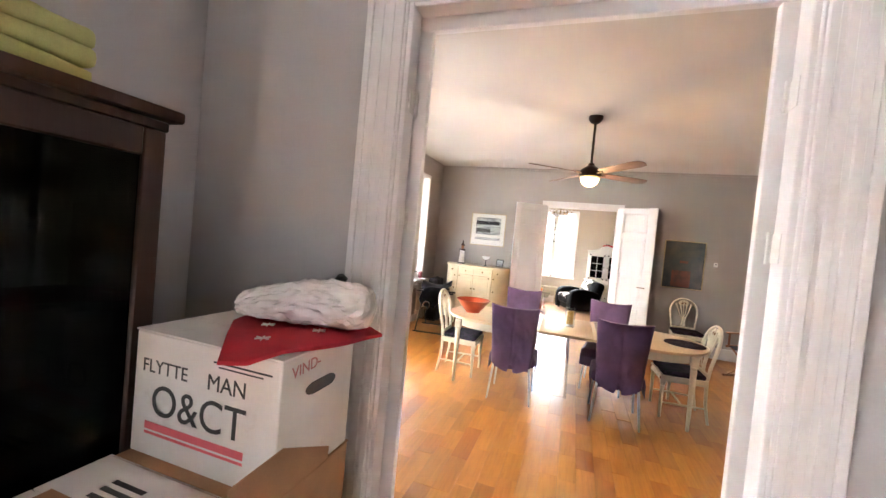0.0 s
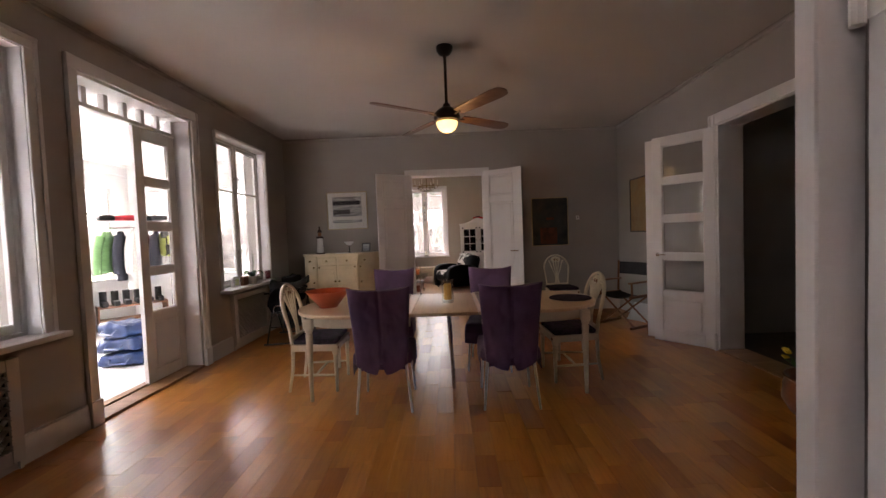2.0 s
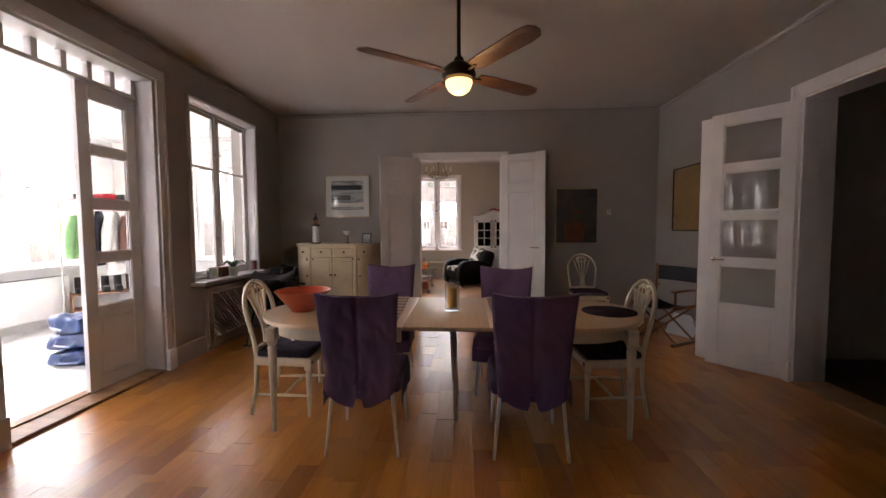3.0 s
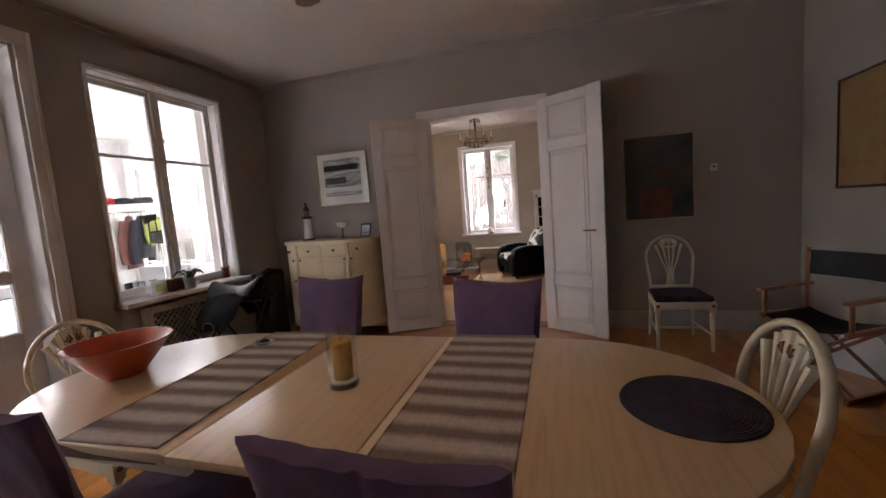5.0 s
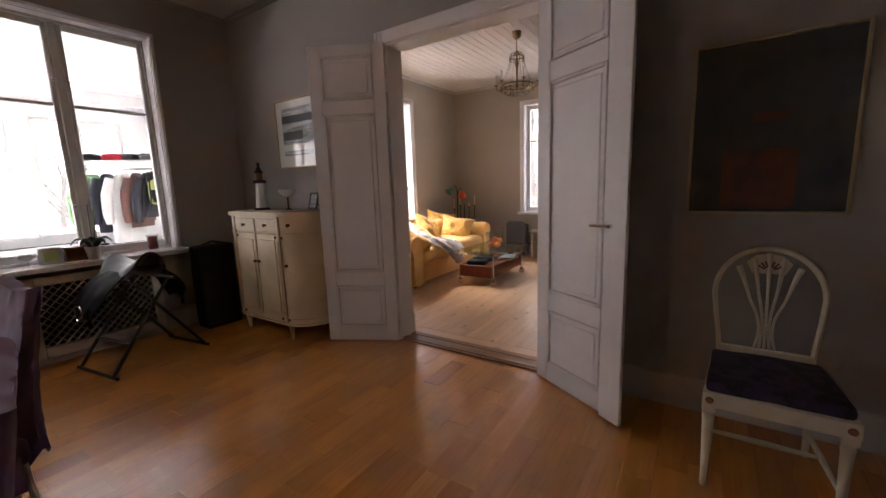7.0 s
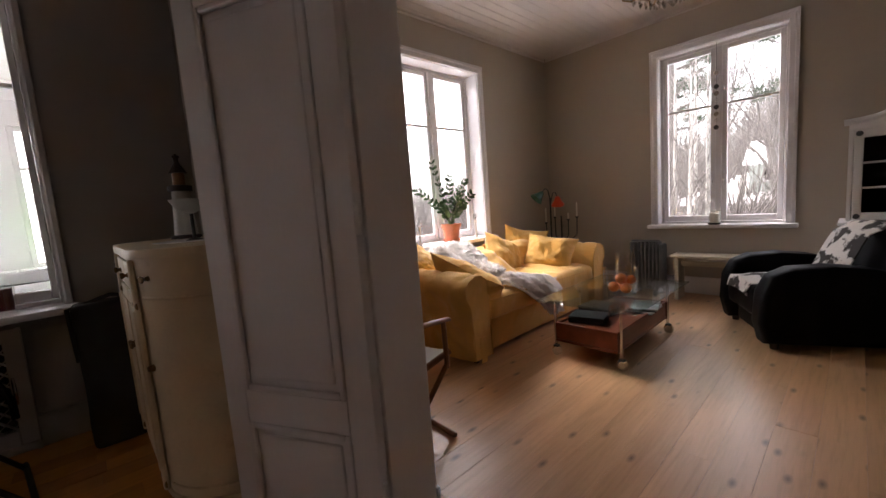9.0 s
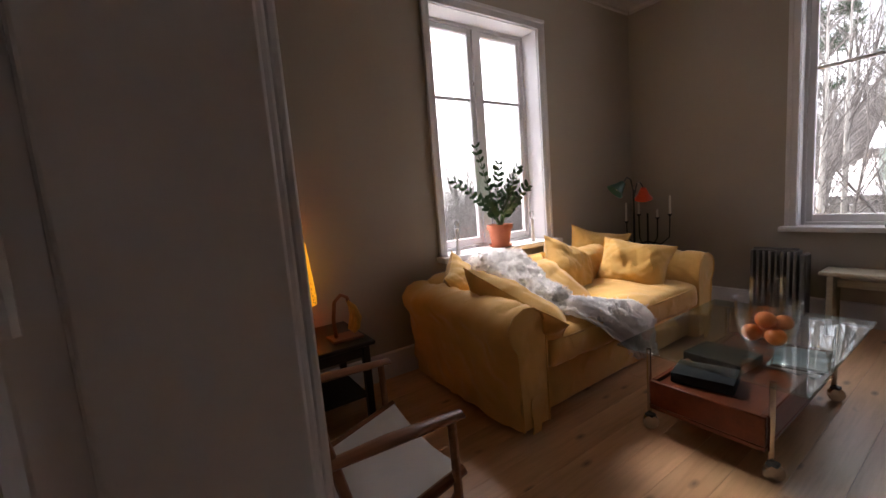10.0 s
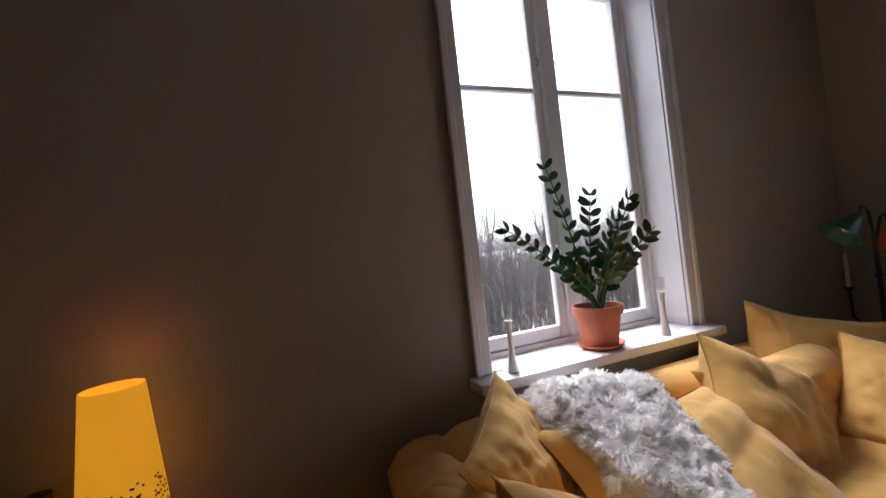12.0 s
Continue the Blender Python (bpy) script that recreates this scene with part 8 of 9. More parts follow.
hanging_coat(0.36, JACKET_K, 0.40, 0.62, 0.12, 1, "short dark navy jacket hanging on the coat rack", 70)
hanging_coat(-0.30, JACKET_G, 0.44, 0.66, 0.17, 2, "bright green quilted jacket hanging on the coat rack", 56, 0.04)
hanging_coat(-0.12, JACKET_K, 0.44, 0.80, 0.14, 3, "dark navy coat hanging on the coat rack", 72)
hanging_coat(0.05, JACKET_W, 0.46, 0.95, 0.18, 4, "long white padded coat hanging on the coat rack", 68, 0.02)
hanging_coat(0.22, OIL_RUST, 0.38, 0.75, 0.12, 5, "rust red coat hanging on the coat rack", 74)
t = thing("backpack", RACK @ pose(0.48, -0.06, 1.66, 0, 0, 20), "lime green backpack hanging on the coat rack", "backpack")
bm = soft_box(0.25, 0.17, 0.42, 0.07, 71, 0.035, 6)
bmesh.ops.translate(bm, verts=bm.verts[:], vec=(0.02, -0.05, -0.47))
part("sack", bm, JACKET_LIME, t)
bm = soft_box(0.17, 0.06, 0.17, 0.028, 72, 0.02, 4)
part("pocket", bm, BLACK_CLOTH, t, "black lower pocket").location = (0.0, -0.15, -0.44)
bm = soft_box(0.15, 0.08, 0.14, 0.03, 73, 0.02, 4)
part("hood_flap", bm, BLACK_CLOTH, t, "black top flap").location = (-0.05, -0.10, -0.16)
for x in (-0.09, 0.0, 0.09):
    part("strap", rod([(x * 0.5, -0.02, 0.0), (x, -0.16, -0.16), (x * 1.1, -0.17, -0.40), (x * 1.3, -0.12, -0.56)], 0.010, 6, flat=0.4), BLACK_CLOTH, t)
part("hanging_loop", rod([(0, 0, 0.05), (0.0, 0.0, -0.06)], 0.008, 6), BLACK_CLOTH, t)
for k, (x, mt) in enumerate(((-0.3, BLACK_CLOTH), (-0.05, RED), (0.2, BLACK_CLOTH), (0.42, GREY_BOX))):
    t = thing("hat", RACK @ pose(x, 0.02 * k, 1.8105, 0, 0, 30 * k), ("black knitted hat on the hat shelf", "red cap on the hat shelf", "black cap on the hat shelf", "grey gloves on the hat shelf")[k], "hat", "hats on the shelf")
    bm = soft_box(0.22, 0.24, 0.09, 0.04, 80 + k, 0.02, 4)
    part("crown", bm, mt, t)
t = thing("shoe_shelf", RACK @ pose(0.0, 0.12, 0), "low wooden shoe shelf with dark shoes", "shoe rack")
for z in (0.18, 0.40):
    part("shelf", bx(-0.45, 0.45, -0.15, 0.15, z, z + 0.02, bevel=0.003), TEAK, t)
for x in (-0.46, 0.46):
    part("side", bx(x - 0.01, x + 0.01, -0.15, 0.15, 0, 0.44, bevel=0.003), TEAK, t)
for k in range(6):
    t = thing("boot", RACK @ pose(-0.37 + 0.15 * k, 0.12, 0.4205), "dark leather boot on the shoe shelf", "shoe", "boots on the shelf")
    bm = bx(-0.045, 0.045, -0.13, 0.13, 0, 0.09, bevel=0.03, seg=2)
    part("shoe_upper", bm, BLACK_CLOTH, t)
    part("shaft", turned([(0.048, 0.06), (0.05, 0.24), (0.044, 0.24)], 12, pose(0, 0.07, 0)), BLACK_CLOTH, t)
for k in range(3):
    t = thing("blue_carrier_bag", pose(-4.0, 4.42, 0.17 * k, 0, 0, 10 - 12 * k), "large blue woven plastic bag folded in a pile", "bag", "blue bags in a pile")
    bm = soft_box(0.50 - 0.03 * k, 0.44, 0.168, 0.06, 90 + k, 0.05, 12)
    part("bag_body", bm, BAG_BLUE, t, smooth=50)
    part("handle", rod([(-0.1, -0.22, 0.10), (-0.08, -0.27, 0.06), (0.08, -0.27, 0.05), (0.1, -0.22, 0.10)], 0.012, 6, flat=0.4), BAG_BLUE, t)
t = thing("umbrella_plant", pose(-4.35, 3.1, 0), "dry grassy plant in a pale pot on the floor", "plant")
part("pot", turned([(0.12, 0), (0.16, 0.26), (0.165, 0.28), (0.15, 0.28), (0.11, 0.02), (0.002, 0.02)], 22, cap=False), CANVAS, t)
part("soil", turned([(0.145, 0.25), (0.1, 0.262), (0.002, 0.265)], 14), SOIL, t)
bm = bmesh.new()
rg = random.Random(8)
for i in range(90):
    a, r, h = rg.uniform(0, 6.283), rg.uniform(0.2, 0.5), rg.uniform(0.1, 0.42)
    c, s = math.cos(a), math.sin(a)
    tube(bm, [(0.03 * c, 0.03 * s, 0.26), (r * 0.45 * c, r * 0.45 * s, 0.30 + h), (r * 0.85 * c, r * 0.85 * s, 0.30 + h * 0.85), (r * 1.05 * c, r * 1.05 * s, 0.22 + h * 0.5)], [0.005, 0.004, 0.003, 0.001], 4, flat=0.4)
part("blades", bm, PALE_WOOD, t, "dry grassy blades")
t = thing("drawer_unit", pose(-4.05, 6.62, 0), "small white drawer unit in the veranda", "cabinet")
part("carcase", bx(-0.22, 0.22, -0.2, 0.2, 0, 0.68, bevel=0.004), VERANDA_WHITE, t)
for z in (0.06, 0.27, 0.48):
    d = part("drawer", bx(-0.205, 0.205, -0.216, -0.2005, z, z + 0.18, bevel=0.003), VERANDA_WHITE, t)
    part("knob", turned([(0.01, 0), (0.014, 0.018), (0.008, 0.022)], 10, pose(0, -0.216, z + 0.09, 90)), BLACK, d)


# ---- outdoors ----
def ground_z(x, y):
    """The garden is level to the west and climbs behind the house to the north."""
    k = min(1.0, max(0.0, (y - 12.5) / 13.0))
    rise = k * k * (3 - 2 * k) * 1.5
    k2 = min(1.0, max(0.0, (y - 46.0) / 60.0))
    west = min(1.0, max(0.0, (x + 16.0) / 9.0))
    return -1.1 + (rise + 10.0 * k2) * west + 0.05 * noise.noise(Vector((x * 0.35, y * 0.35, 0)))


bm = bmesh.new()
cut = [-400, -200, -100, -60, -40, -30] + [-26 + 1.0 * i for i in range(47)] + [24, 30, 40, 46, 52, 60, 70, 85, 106, 200, 400]
grid = [[bm.verts.new((x, y, ground_z(x, y))) for y in cut] for x in cut]
for i in range(len(cut) - 1):
    for j in range(len(cut) - 1):
        bm.faces.new((grid[i][j], grid[i + 1][j], grid[i + 1][j + 1], grid[i][j + 1]))
structure("ground", bm, SNOW)
rng = random.Random(21)


def bare_tree(x, y, height, seed, spread=0.55, levels=4, label="leafless grey-brown tree in thawing snow", trunk_r=None, twigs=5):
    rg = random.Random(seed)
    t = thing("bare_tree", pose(x, y, ground_z(x, y) - 0.03), label, "tree", "trees outside")
    trunk, crown = bmesh.new(), bmesh.new()

    def grow(p, d, ln, r, lev, bm):
        pts, rs = [p], [r]
        q = p.copy()
        for i in range(3):
            d = (d + Vector((rg.uniform(-1, 1), rg.uniform(-1, 1), rg.uniform(-0.3, 0.5))) * 0.16).normalized()
            q = q + d * ln / 3
            pts.append(q.copy())
            rs.append(r * (1 - 0.2 * (i + 1)))
        tube(bm, pts, rs, 5 if lev < 2 else 3)
        if lev >= levels:
            return
        for k in range(twigs if lev else 5):
            i = rg.choice((1, 2, 3, 3))
            nd = (d + Vector((rg.uniform(-1, 1), rg.uniform(-1, 1), rg.uniform(-0.25, 0.8))) * spread * 1.5).normalized()
            grow(pts[i], nd, ln * rg.uniform(0.55, 0.8), rs[i] * rg.uniform(0.45, 0.65), lev + 1, crown)
    grow(Vector((0, 0, 0)), Vector((rg.uniform(-0.1, 0.1), rg.uniform(-0.1, 0.1), 1)), height * 0.42, trunk_r or height * 0.018, 0, trunk)
    part("trunk", trunk, BARK, t)
    part("crown", crown, BARK, t, smooth=0)
    return t


# through the north window: shrubs and trees; through the west ones: taller trees farther off
for k, (x, y, h, sp) in enumerate(((-4.6, 18.5, 6.5, 0.5), (1.4, 19.0, 6.5, 0.5), (-1.2, 21.5, 7.5, 0.5), (-6.5, 24.0, 9.0, 0.5), (-3.4, 21.0, 8.0, 0.45), (0.6, 20.5, 7.0, 0.5), (-2.2, 28.0, 9.0, 0.5), (-5.0, 29.0, 9.5, 0.5))):
    bare_tree(x, y, h, 100 + k, sp, 4, twigs=5)
for k, (x, y, h, sp) in enumerate(((-20.0, 9.5, 8.0, 0.5), (-22.0, 14.0, 9.0, 0.5), (-17.5, 12.5, 6.0, 0.55), (-25.0, 6.0, 9.5, 0.5), (-24.0, 18.5, 9.0, 0.5), (-30.0, 11.0, 11.0, 0.5), (-15.5, 15.0, 6.5, 0.55), (-16.5, 18.5, 7.5, 0.5), (-14.0, 17.0, 5.5, 0.55))):
    bare_tree(x, y, h, 200 + k, sp, 4, twigs=5)


def shrub(x, y, h, seed):
    rg = random.Random(seed)
    t = thing("bare_shrub", pose(x, y, ground_z(x, y) - 0.03), "dense leafless shrub outside the window", "shrub", "shrubs outside")
    bm = bmesh.new()
    for i in range(120):
        a, r = rg.uniform(0, 6.283), rg.uniform(0.1, 1.5)
        c, s = math.cos(a), math.sin(a)
        hh = h * rg.uniform(0.5, 1.0)
        lx, ly = rg.uniform(-0.5, 0.5), rg.uniform(-0.5, 0.5)
        p1 = Vector((r * 0.8 * c + 0.3 * lx, r * 0.8 * s + 0.3 * ly, hh * 0.4))
        p2 = Vector((r * 0.85 * c + 0.7 * lx, r * 0.85 * s + 0.7 * ly, hh * 0.75))
        p3 = Vector((r * 0.9 * c + lx, r * 0.9 * s + ly, hh))
        tube(bm, [(0.7 * r * c, 0.7 * r * s, 0), p1, p2, p3], [0.011, 0.009, 0.006, 0.002], 3)
        for k in range(6):
            q = p1.lerp(p3, rg.random())
            tube(bm, [q, q + Vector((rg.uniform(-0.3, 0.3), rg.uniform(-0.3, 0.3), rg.uniform(0.1, 0.5)))], [0.005, 0.0015], 3)
    part("twigs", bm, BARK, t, smooth=0)



def fan_shrub(x, y, h, lean, stems, seed, label):
    """A large leafless bush whose long stems rise from one foot and fan outward."""
    rg = random.Random(seed)
    t = thing("fan_shrub", pose(x, y, ground_z(x, y) - 0.03), label, "shrub", "shrubs outside")
    bm = bmesh.new()

    def shoot(p, d, ln, r, lev):
        pts, rs = [p], [r]
        q = p.copy()
        for i in range(5):
            d = (d + Vector((rg.gauss(0, 0.07), rg.gauss(0, 0.07), 0.05))).normalized()
            q = q + d * ln / 5
            pts.append(q.copy())
            rs.append(r * (1 - 0.17 * (i + 1)))
        tube(bm, pts, rs, 4 if lev == 0 else 3)
        if lev < 2:
            for k in range(7 if lev == 0 else 4):
                i = rg.randint(1, 4)
                nd = (d * 0.9 + Vector((rg.uniform(-0.55, 0.55), rg.uniform(-0.55, 0.55), rg.uniform(0.0, 0.45)))).normalized()
                shoot(pts[i], nd, ln * rg.uniform(0.32, 0.55), rs[i] * 0.6, lev + 1)
    for i in range(stems):
        d = Vector((lean[0] + rg.gauss(0, 0.34), lean[1] + rg.gauss(0, 0.22), rg.uniform(0.75, 1.1))).normalized()
        shoot(Vector((rg.gauss(0, 0.18), rg.gauss(0, 0.18), 0)), d, h * rg.uniform(0.7, 1.0), 0.017 + 0.014 * rg.random(), 0)
    part("twigs", bm, BARK, t, smooth=0)


fan_shrub(-1.62, 15.2, 4.6, (0.30, 0.0), 15, 1, "large leafless bush with stems fanning outward")
fan_shrub(-0.75, 16.4, 4.4, (0.12, 0.0), 12, 4, "leafless bush with upright grey stems")
fan_shrub(-2.35, 14.7, 4.0, (-0.02, 0.0), 10, 5, "leafless bush with upright grey stems")
fan_shrub(0.3, 16.2, 4.2, (-0.05, 0.0), 12, 2, "leafless bush with upright grey stems")
fan_shrub(-3.1, 17.2, 4.6, (0.0, 0.0), 12, 3, "leafless bush with upright grey stems")


def birch(x, y, h, seed):
    rg = random.Random(seed)
    t = thing("birch_tree", pose(x, y, ground_z(x, y) - 0.03), "slender pale birch without leaves outside the window", "tree", "trees outside")
    bx_, by_ = rg.uniform(-0.15, 0.15), rg.uniform(-0.1, 0.1)
    part("trunk", rod([(0, 0, 0), (bx_, by_, h * 0.4), (bx_ * 1.3, by_, h * 0.75), (bx_ * 1.1, by_, h)], [0.05, 0.042, 0.028, 0.006], 7), BIRCH_BARK, t)
    bm = bmesh.new()
    for i in range(34):
        z = h * rg.uniform(0.25, 0.98)
        a, ln = rg.uniform(0, 6.283), (1.1 - z / h) * rg.uniform(0.5, 1.3) + 0.2
        p = Vector((bx_, by_, z))
        e = p + Vector((ln * math.cos(a), ln * math.sin(a), ln * 0.9))
        m_ = p.lerp(e, 0.5) + Vector((0, 0, 0.08))
        tube(bm, [p, m_, e], [0.010, 0.007, 0.002], 3)
        for k in range(5):
            q = p.lerp(e, rg.uniform(0.4, 1.0))
            tube(bm, [q, q + Vector((rg.uniform(-0.25, 0.25), rg.uniform(-0.25, 0.25), rg.uniform(-0.1, 0.3)))], [0.004, 0.0015], 3)
    part("twigs", bm, BARK, t, smooth=0)


for k, (x, y, h) in enumerate(((-2.15, 14.9, 4.6), (-2.55, 15.6, 5.2), (-1.95, 15.9, 5.0), (-2.9, 16.2, 5.6), (-2.45, 17.0, 5.6), (-3.6, 18.0, 6.0))):
    birch(x, y, h, 500 + k)
for k, (x, y, h) in enumerate(((-2.4, 14.4, 1.3), (-0.7, 14.6, 1.1), (0.6, 14.9, 1.3), (-1.2, 19.5, 1.2), (0.2, 19.8, 1.3))):
    shrub(x, y, h, 40 + k)
shrub(-3.4, 15.5, 2.4, 5)
for k in range(18):   # scrub at the garden's edge
    x = -9.5 - 6.0 * rng.random()
    shrub(x, 7.4 - (x + 1.2) * (0.42 + 0.042 * k), rng.uniform(2.3, 3.6), 600 + k)
for k in range(12):   # a thicket beyond the garden to the north-west
    x = -17.0 - 7.0 * rng.random()
    shrub(x, 7.7 - (x + 1.4) * (0.42 + 0.07 * k), rng.uniform(2.2, 3.2), 60 + k)
for k in range(11):
    x = -19.0 - 9.0 * rng.random()
    bare_tree(x, 7.7 - (x + 1.4) * (0.40 + 0.08 * k + 0.03 * rng.random()), rng.uniform(4.5, 7.0), 300 + k, 0.58, 4, twigs=5)


def pine(x, y, h, seed, low=0.42, lengths=(0.8, 2.4), limb_count=26):
    rg = random.Random(seed)
    t = thing("pine_tree", pose(x, y, ground_z(x, y) - 0.03), "tall pine with a bare trunk and ragged green crown", "tree", "trees outside")
    part("trunk", rod([(0, 0, 0), (0.1, 0, h * 0.5), (0.0, 0.1, h)], [0.15, 0.11, 0.04], 8), BARK, t)
    limbs = bmesh.new()
    vs, fs = [], []
    for i in range(limb_count):
        z = h * rg.uniform(low, 1.0)
        a, ln = rg.uniform(0, 6.283), rg.uniform(*lengths) * (1.25 - z / h)
        e = Vector((ln * math.cos(a), ln * math.sin(a), z + rg.uniform(-0.2, 0.6)))
        tube(limbs, [(0, 0, z), (e.x * 0.5, e.y * 0.5, z + 0.05), e], [0.045, 0.03, 0.01], 4)
        for tuft in range(6):   # needles sit in tufts along the outer half of a limb
            o = Vector((0, 0, z)).lerp(e, rg.uniform(0.45, 1.05)) + Vector((rg.gauss(0, 0.16), rg.gauss(0, 0.16), rg.gauss(0.04, 0.08)))
            for k in range(70):
                d = Vector((rg.uniform(-1, 1), rg.uniform(-1, 1), rg.uniform(-0.35, 1))).normalized() * rg.uniform(0.09, 0.20)
                c = o + d * rg.uniform(0.0, 0.8)
                sd = d.cross(Vector((rg.uniform(-1, 1), 1, rg.uniform(-1, 1)))).normalized() * 0.009
                n = len(vs)
                vs += [tuple(c - sd), tuple(c + sd), tuple(c + d)]
                fs.append((n, n + 1, n + 2))
    part("limbs", limbs, BARK, t)
    me = bpy.data.meshes.new("needles")
    me.from_pydata(vs, [], fs)
    me.materials.append(NEEDLES)
    ob = new("needles", me)
    ob.parent = t


pine(-3.5, 18.6, 7.6, 31, 0.42, (0.9, 2.2), 34)
pine(-0.35, 19.4, 8.0, 32, 0.44, (0.9, 2.2), 34)
pine(-5.8, 23.0, 10.5, 34, 0.4)
pine(-27.0, 3.0, 11.0, 33)


def stone_wall():
    """A low garden wall of rough stones with snow lying on it."""
    z = ground_z(-2.0, 22.0)
    t = thing("garden_wall", pose(-2.0, 22.0, z - 0.1), "low rough stone garden wall capped with snow", "wall")
    rg = random.Random(77)
    x = -7.0
    n = 0
    while x < 7.0:
        w = rg.uniform(0.35, 0.65)
        for row in range(2):
            bm = bx(0.012, w - 0.012, -0.2, 0.2, 0.24 * row, 0.24 * row + 0.232, bevel=0.04)
            for v in bm.verts:
                v.co += Vector((noise.noise(v.co * 5 + Vector((n, row, 0))), noise.noise(v.co * 5 + Vector((0, n, row))), 0)) * 0.03
            part("stone", bm, ROUGH_STONE, t).location = (x + 0.15 * row, rg.uniform(-0.03, 0.03), 0)
        x += w
        n += 1
    bm = bmesh.new()
    sheet(bm, lambda u, v: (-7.0 + 14.0 * u, -0.22 + 0.44 * v, 0.485 + 0.09 * math.sin(math.pi * v) + 0.03 * noise.noise(Vector((u * 22, v, 0)))), 60, 5, 0.02)
    part("snow_cap", bm, SNOW_WHITE, t, "white snow lying along the wall")


stone_wall()


def far_woods():
    """Leafless woods on the slope behind the houses, too many stems to count."""
    rg = random.Random(91)
    vs, fs = [], []

    def stick(p, q, r):
        d = (q - p).normalized()
        sx = d.cross(Vector((0, 1, 0.2))).normalized() * r
        n = len(vs)
        vs.extend([tuple(p - sx), tuple(p + sx), tuple(p + Vector((0, r, 0))), tuple(q)])
        fs.extend([(n, n + 1, n + 3), (n + 1, n + 2, n + 3), (n + 2, n, n + 3)])
    for i in range(1150):
        y = rg.uniform(52, 88)
        x = rg.uniform(-34, 12)
        h = rg.uniform(4.0, 9.0)
        p = Vector((x, y, ground_z(x, y) - 0.2))
        top = p + Vector((rg.uniform(-0.6, 0.6), 0, h))
        stick(p, top, 0.11)
        for k in range(16):
            a = p.lerp(top, rg.uniform(0.2, 0.95))
            stick(a, a + Vector((rg.uniform(-1.6, 1.6), rg.uniform(-0.8, 0.8), rg.uniform(0.5, 2.2))), 0.04)
    me = bpy.data.meshes.new("far_woods")
    me.from_pydata(vs, [], fs)
    me.materials.append(BARK)
    tagged(new("far_woods", me), "grey leafless woods on the slope behind the garden", "woods", kind="stuff")


far_woods()


def far_house():
    x, y = -1.6, 44.0
    t = thing("house", pose(x, y, ground_z(x, y) - 0.05), "grey-green wooden house with a snow-covered roof", "house")
    hx, hy, hw = 3.6, 2.6, 2.1
    part("wall", bx(-hx, hx, -hy, hy, 0, hw), HOUSE_PAINT, t)
    swap = Matrix(((0, 0, 1, 0), (1, 0, 0, 0), (0, 1, 0, 0), (0, 0, 0, 1)))
    roof = part("roof", prism(bmesh.new(), [(-hy - 0.4, hw - 0.1), (0, hw + 1.5), (hy + 0.4, hw - 0.1), (hy + 0.4, hw + 0.1), (0, hw + 1.72), (-hy - 0.4, hw + 0.1)], -hx - 0.35, hx + 0.35, swap), SNOW_WHITE, t, "snow-covered roof")
    part("chimney", bx(0.6, 1.1, -0.3, 0.2, hw + 1.3, hw + 2.3, bevel=0.02), REDBROWN_ROOF, roof)
    for wx in (-2.4, -0.6, 1.2, 2.7):
        w = part("window", bx(wx - 0.42, wx + 0.42, -hy - 0.05, -hy - 0.002, 0.8, 1.75, bevel=0.01), WHITE_OLD, t)
        for sx in (-1, 1):
            part("pane", bx(wx + sx * 0.2 - 0.16, wx + sx * 0.2 + 0.16, -hy - 0.058, -hy - 0.052, 0.88, 1.67), DARK_GLASS, w, smooth=0)


far_house()


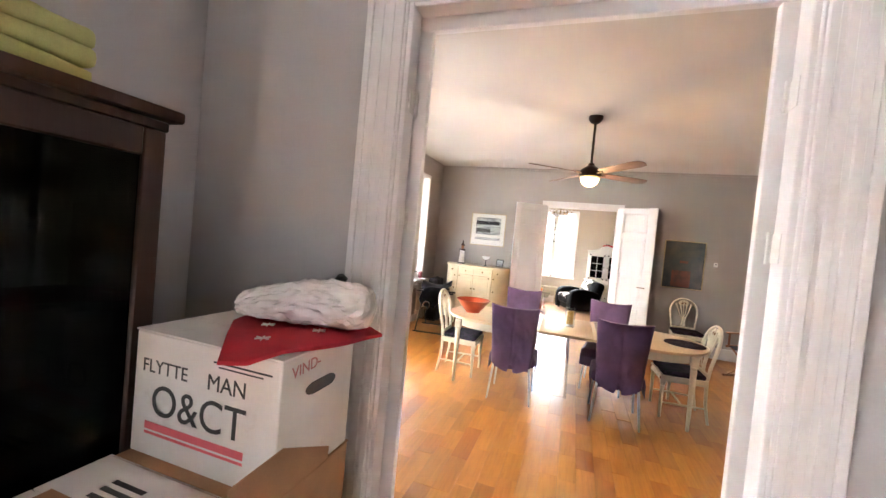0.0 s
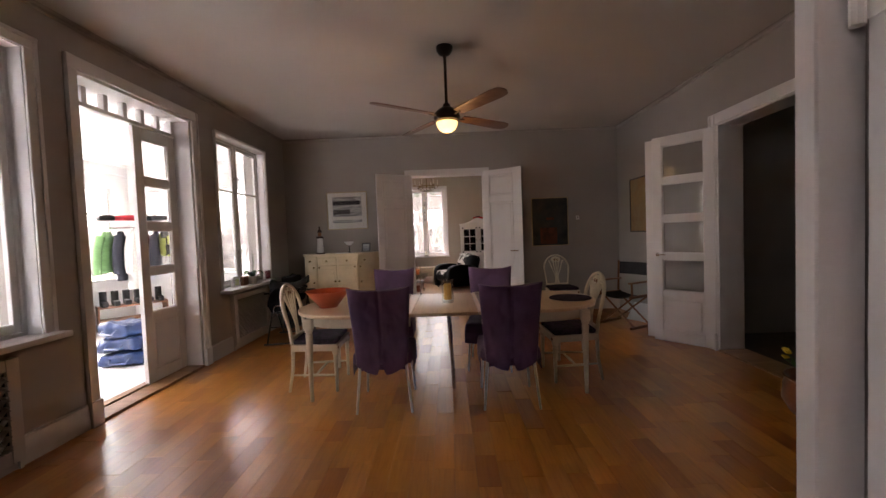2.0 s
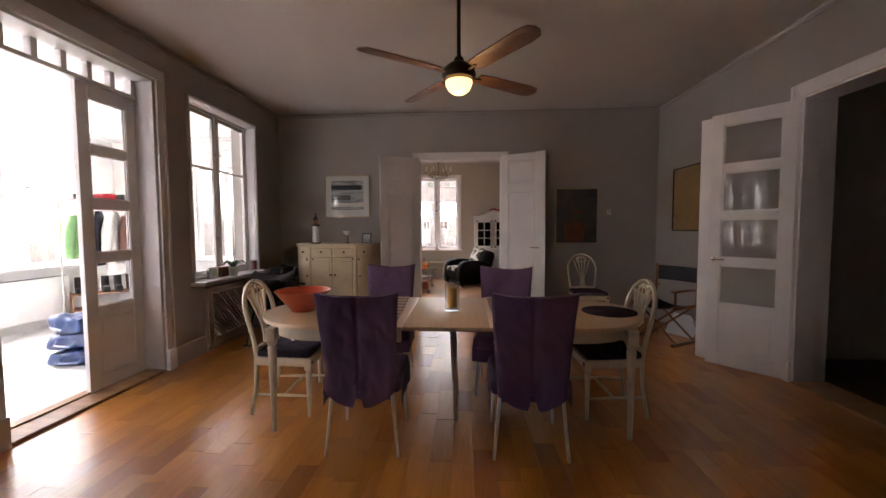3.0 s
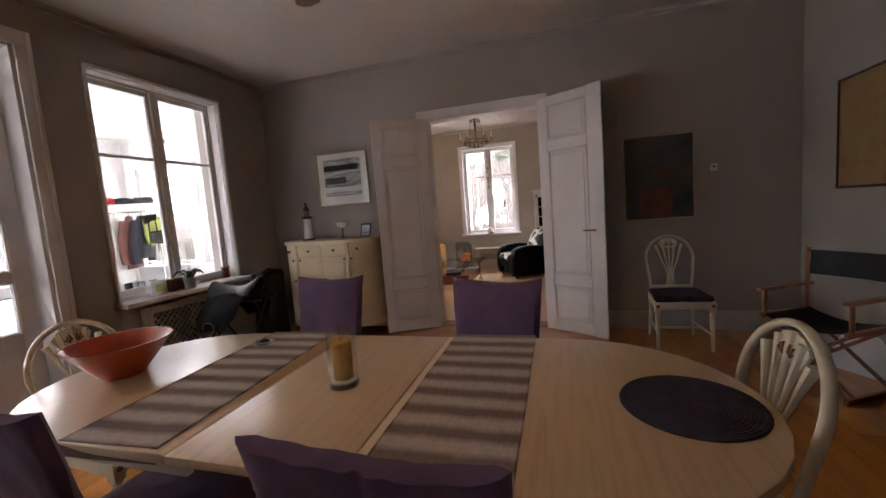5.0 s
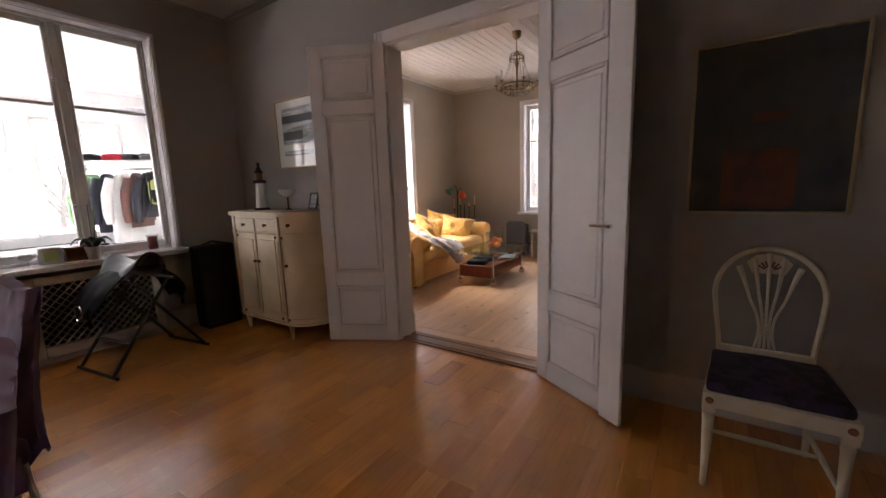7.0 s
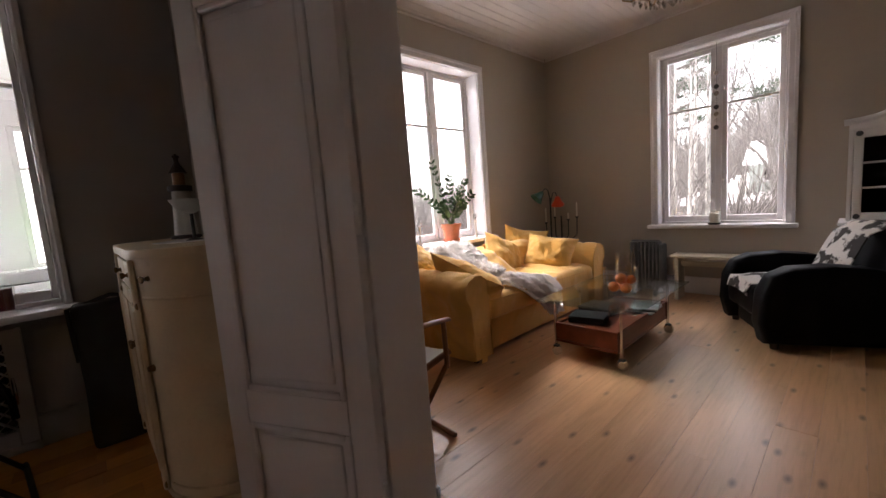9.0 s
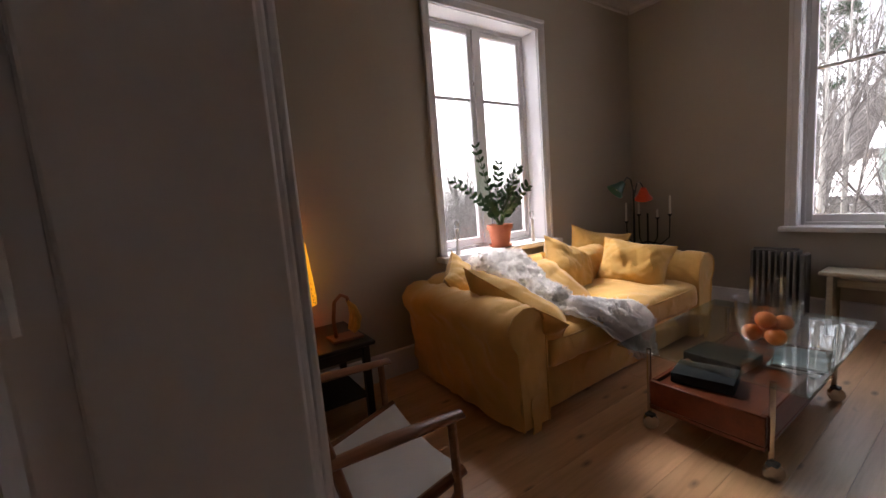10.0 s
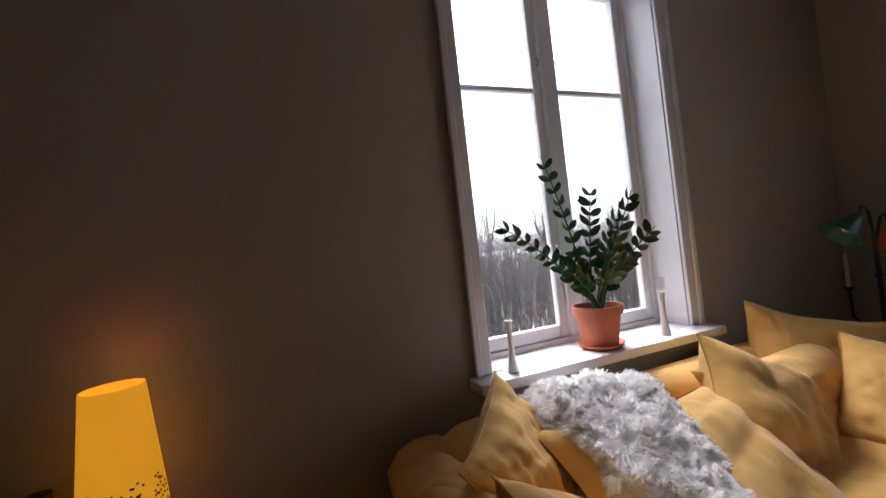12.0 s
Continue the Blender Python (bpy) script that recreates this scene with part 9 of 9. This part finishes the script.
# ---- floor pieces ----
BORDER = 6.93
def floor_boards(root_name, x0, x1, y0, y1, wid, lengths, material, near, thick=0.012, sub=0.1, seed=1, gap=0.0003, tilt=0.0):
    """Boards laid along y with staggered ends; the ones in the stretch near are pieces of their own."""
    rng = random.Random(seed)
    root = structure(root_name, bx(x0, x1, y0, y1, -sub, -thick - 0.001), OAK_TRIM)
    shared = {}
    rest = bmesh.new()
    n = round((x1 - x0) / wid)
    w = (x1 - x0) / n
    count = 0
    for i in range(n):
        y = y0 - rng.random() * max(lengths)
        while y < y1:
            ln = rng.choice(lengths)
            a, b = max(y, y0), min(y + ln, y1)
            y += ln
            if b - a < 0.02:
                continue
            cx, cy = x0 + (i + 0.5) * w, (a + b) / 2
            if near[0] < cx < near[1] and near[2] < cy < near[3] and count < 300:
                key = round(b - a, 3)
                if key not in shared:
                    bm = bx(-w / 2 + gap, w / 2 - gap, -(b - a) / 2 + gap, (b - a) / 2 - gap, -thick, 0, bevel=0.0006)
                    me = bpy.data.meshes.new("board")
                    bm.to_mesh(me)
                    bm.free()
                    me.materials.append(material)
                    shared[key] = me
                ob = new("board", shared[key])
                ob.parent = root
                ob.location = (cx, cy, rng.uniform(-0.0002, 0.0))
                ob.rotation_euler = (rng.gauss(0, tilt), rng.gauss(0, tilt), 0)
                count += 1
            else:
                box(rest, -w / 2 + gap, w / 2 - gap, (a - b) / 2 + gap, (b - a) / 2 - gap, -thick, 0,
                    m=Matrix.Translation((cx, cy, rng.uniform(-0.0002, 0.0))) @ pose(0, 0, 0, math.degrees(rng.gauss(0, tilt)), math.degrees(rng.gauss(0, tilt)), 0))
    if rest.verts:
        me = bpy.data.meshes.new("boards")
        rest.to_mesh(me)
        me.materials.append(material)
        ob = new("boards", me)
        ob.parent = root
        ob["kind"] = "stuff"
    rest.free()
    return root


floor_boards("floor_dining", -2.95, 2.80, 0.386, 6.60, 0.128, [0.30, 0.36, 0.42, 0.50], PARQUET, (-1.9, 1.7, 0.386, 3.6), seed=4, tilt=0.003)
bm = bmesh.new()
for x0, x1 in ((-2.80, -1.30), (-1.30, 1.10), (1.10, 3.00)):   # a header board across the doorway
    for y0, y1 in ((6.767, BORDER - 0.002),):
        box(bm, x0 + 0.0008, x1 - 0.0008, y0 + 0.0006, y1 - 0.0006, -0.012, -0.0002)
structure("floor_border", bm, PINE_ACROSS, "", 0)
structure("floor_border_base", bx(-2.80, 3.00, 6.766, BORDER - 0.001, -0.1, -0.013), OAK_TRIM)
floor_boards("floor_living", -2.80, 3.00, BORDER, 11.0, 0.155, [2.6, 3.4, 4.08], PINE, (-2.8, 3.0, 6.9, 11.0), seed=9, tilt=0.0006)
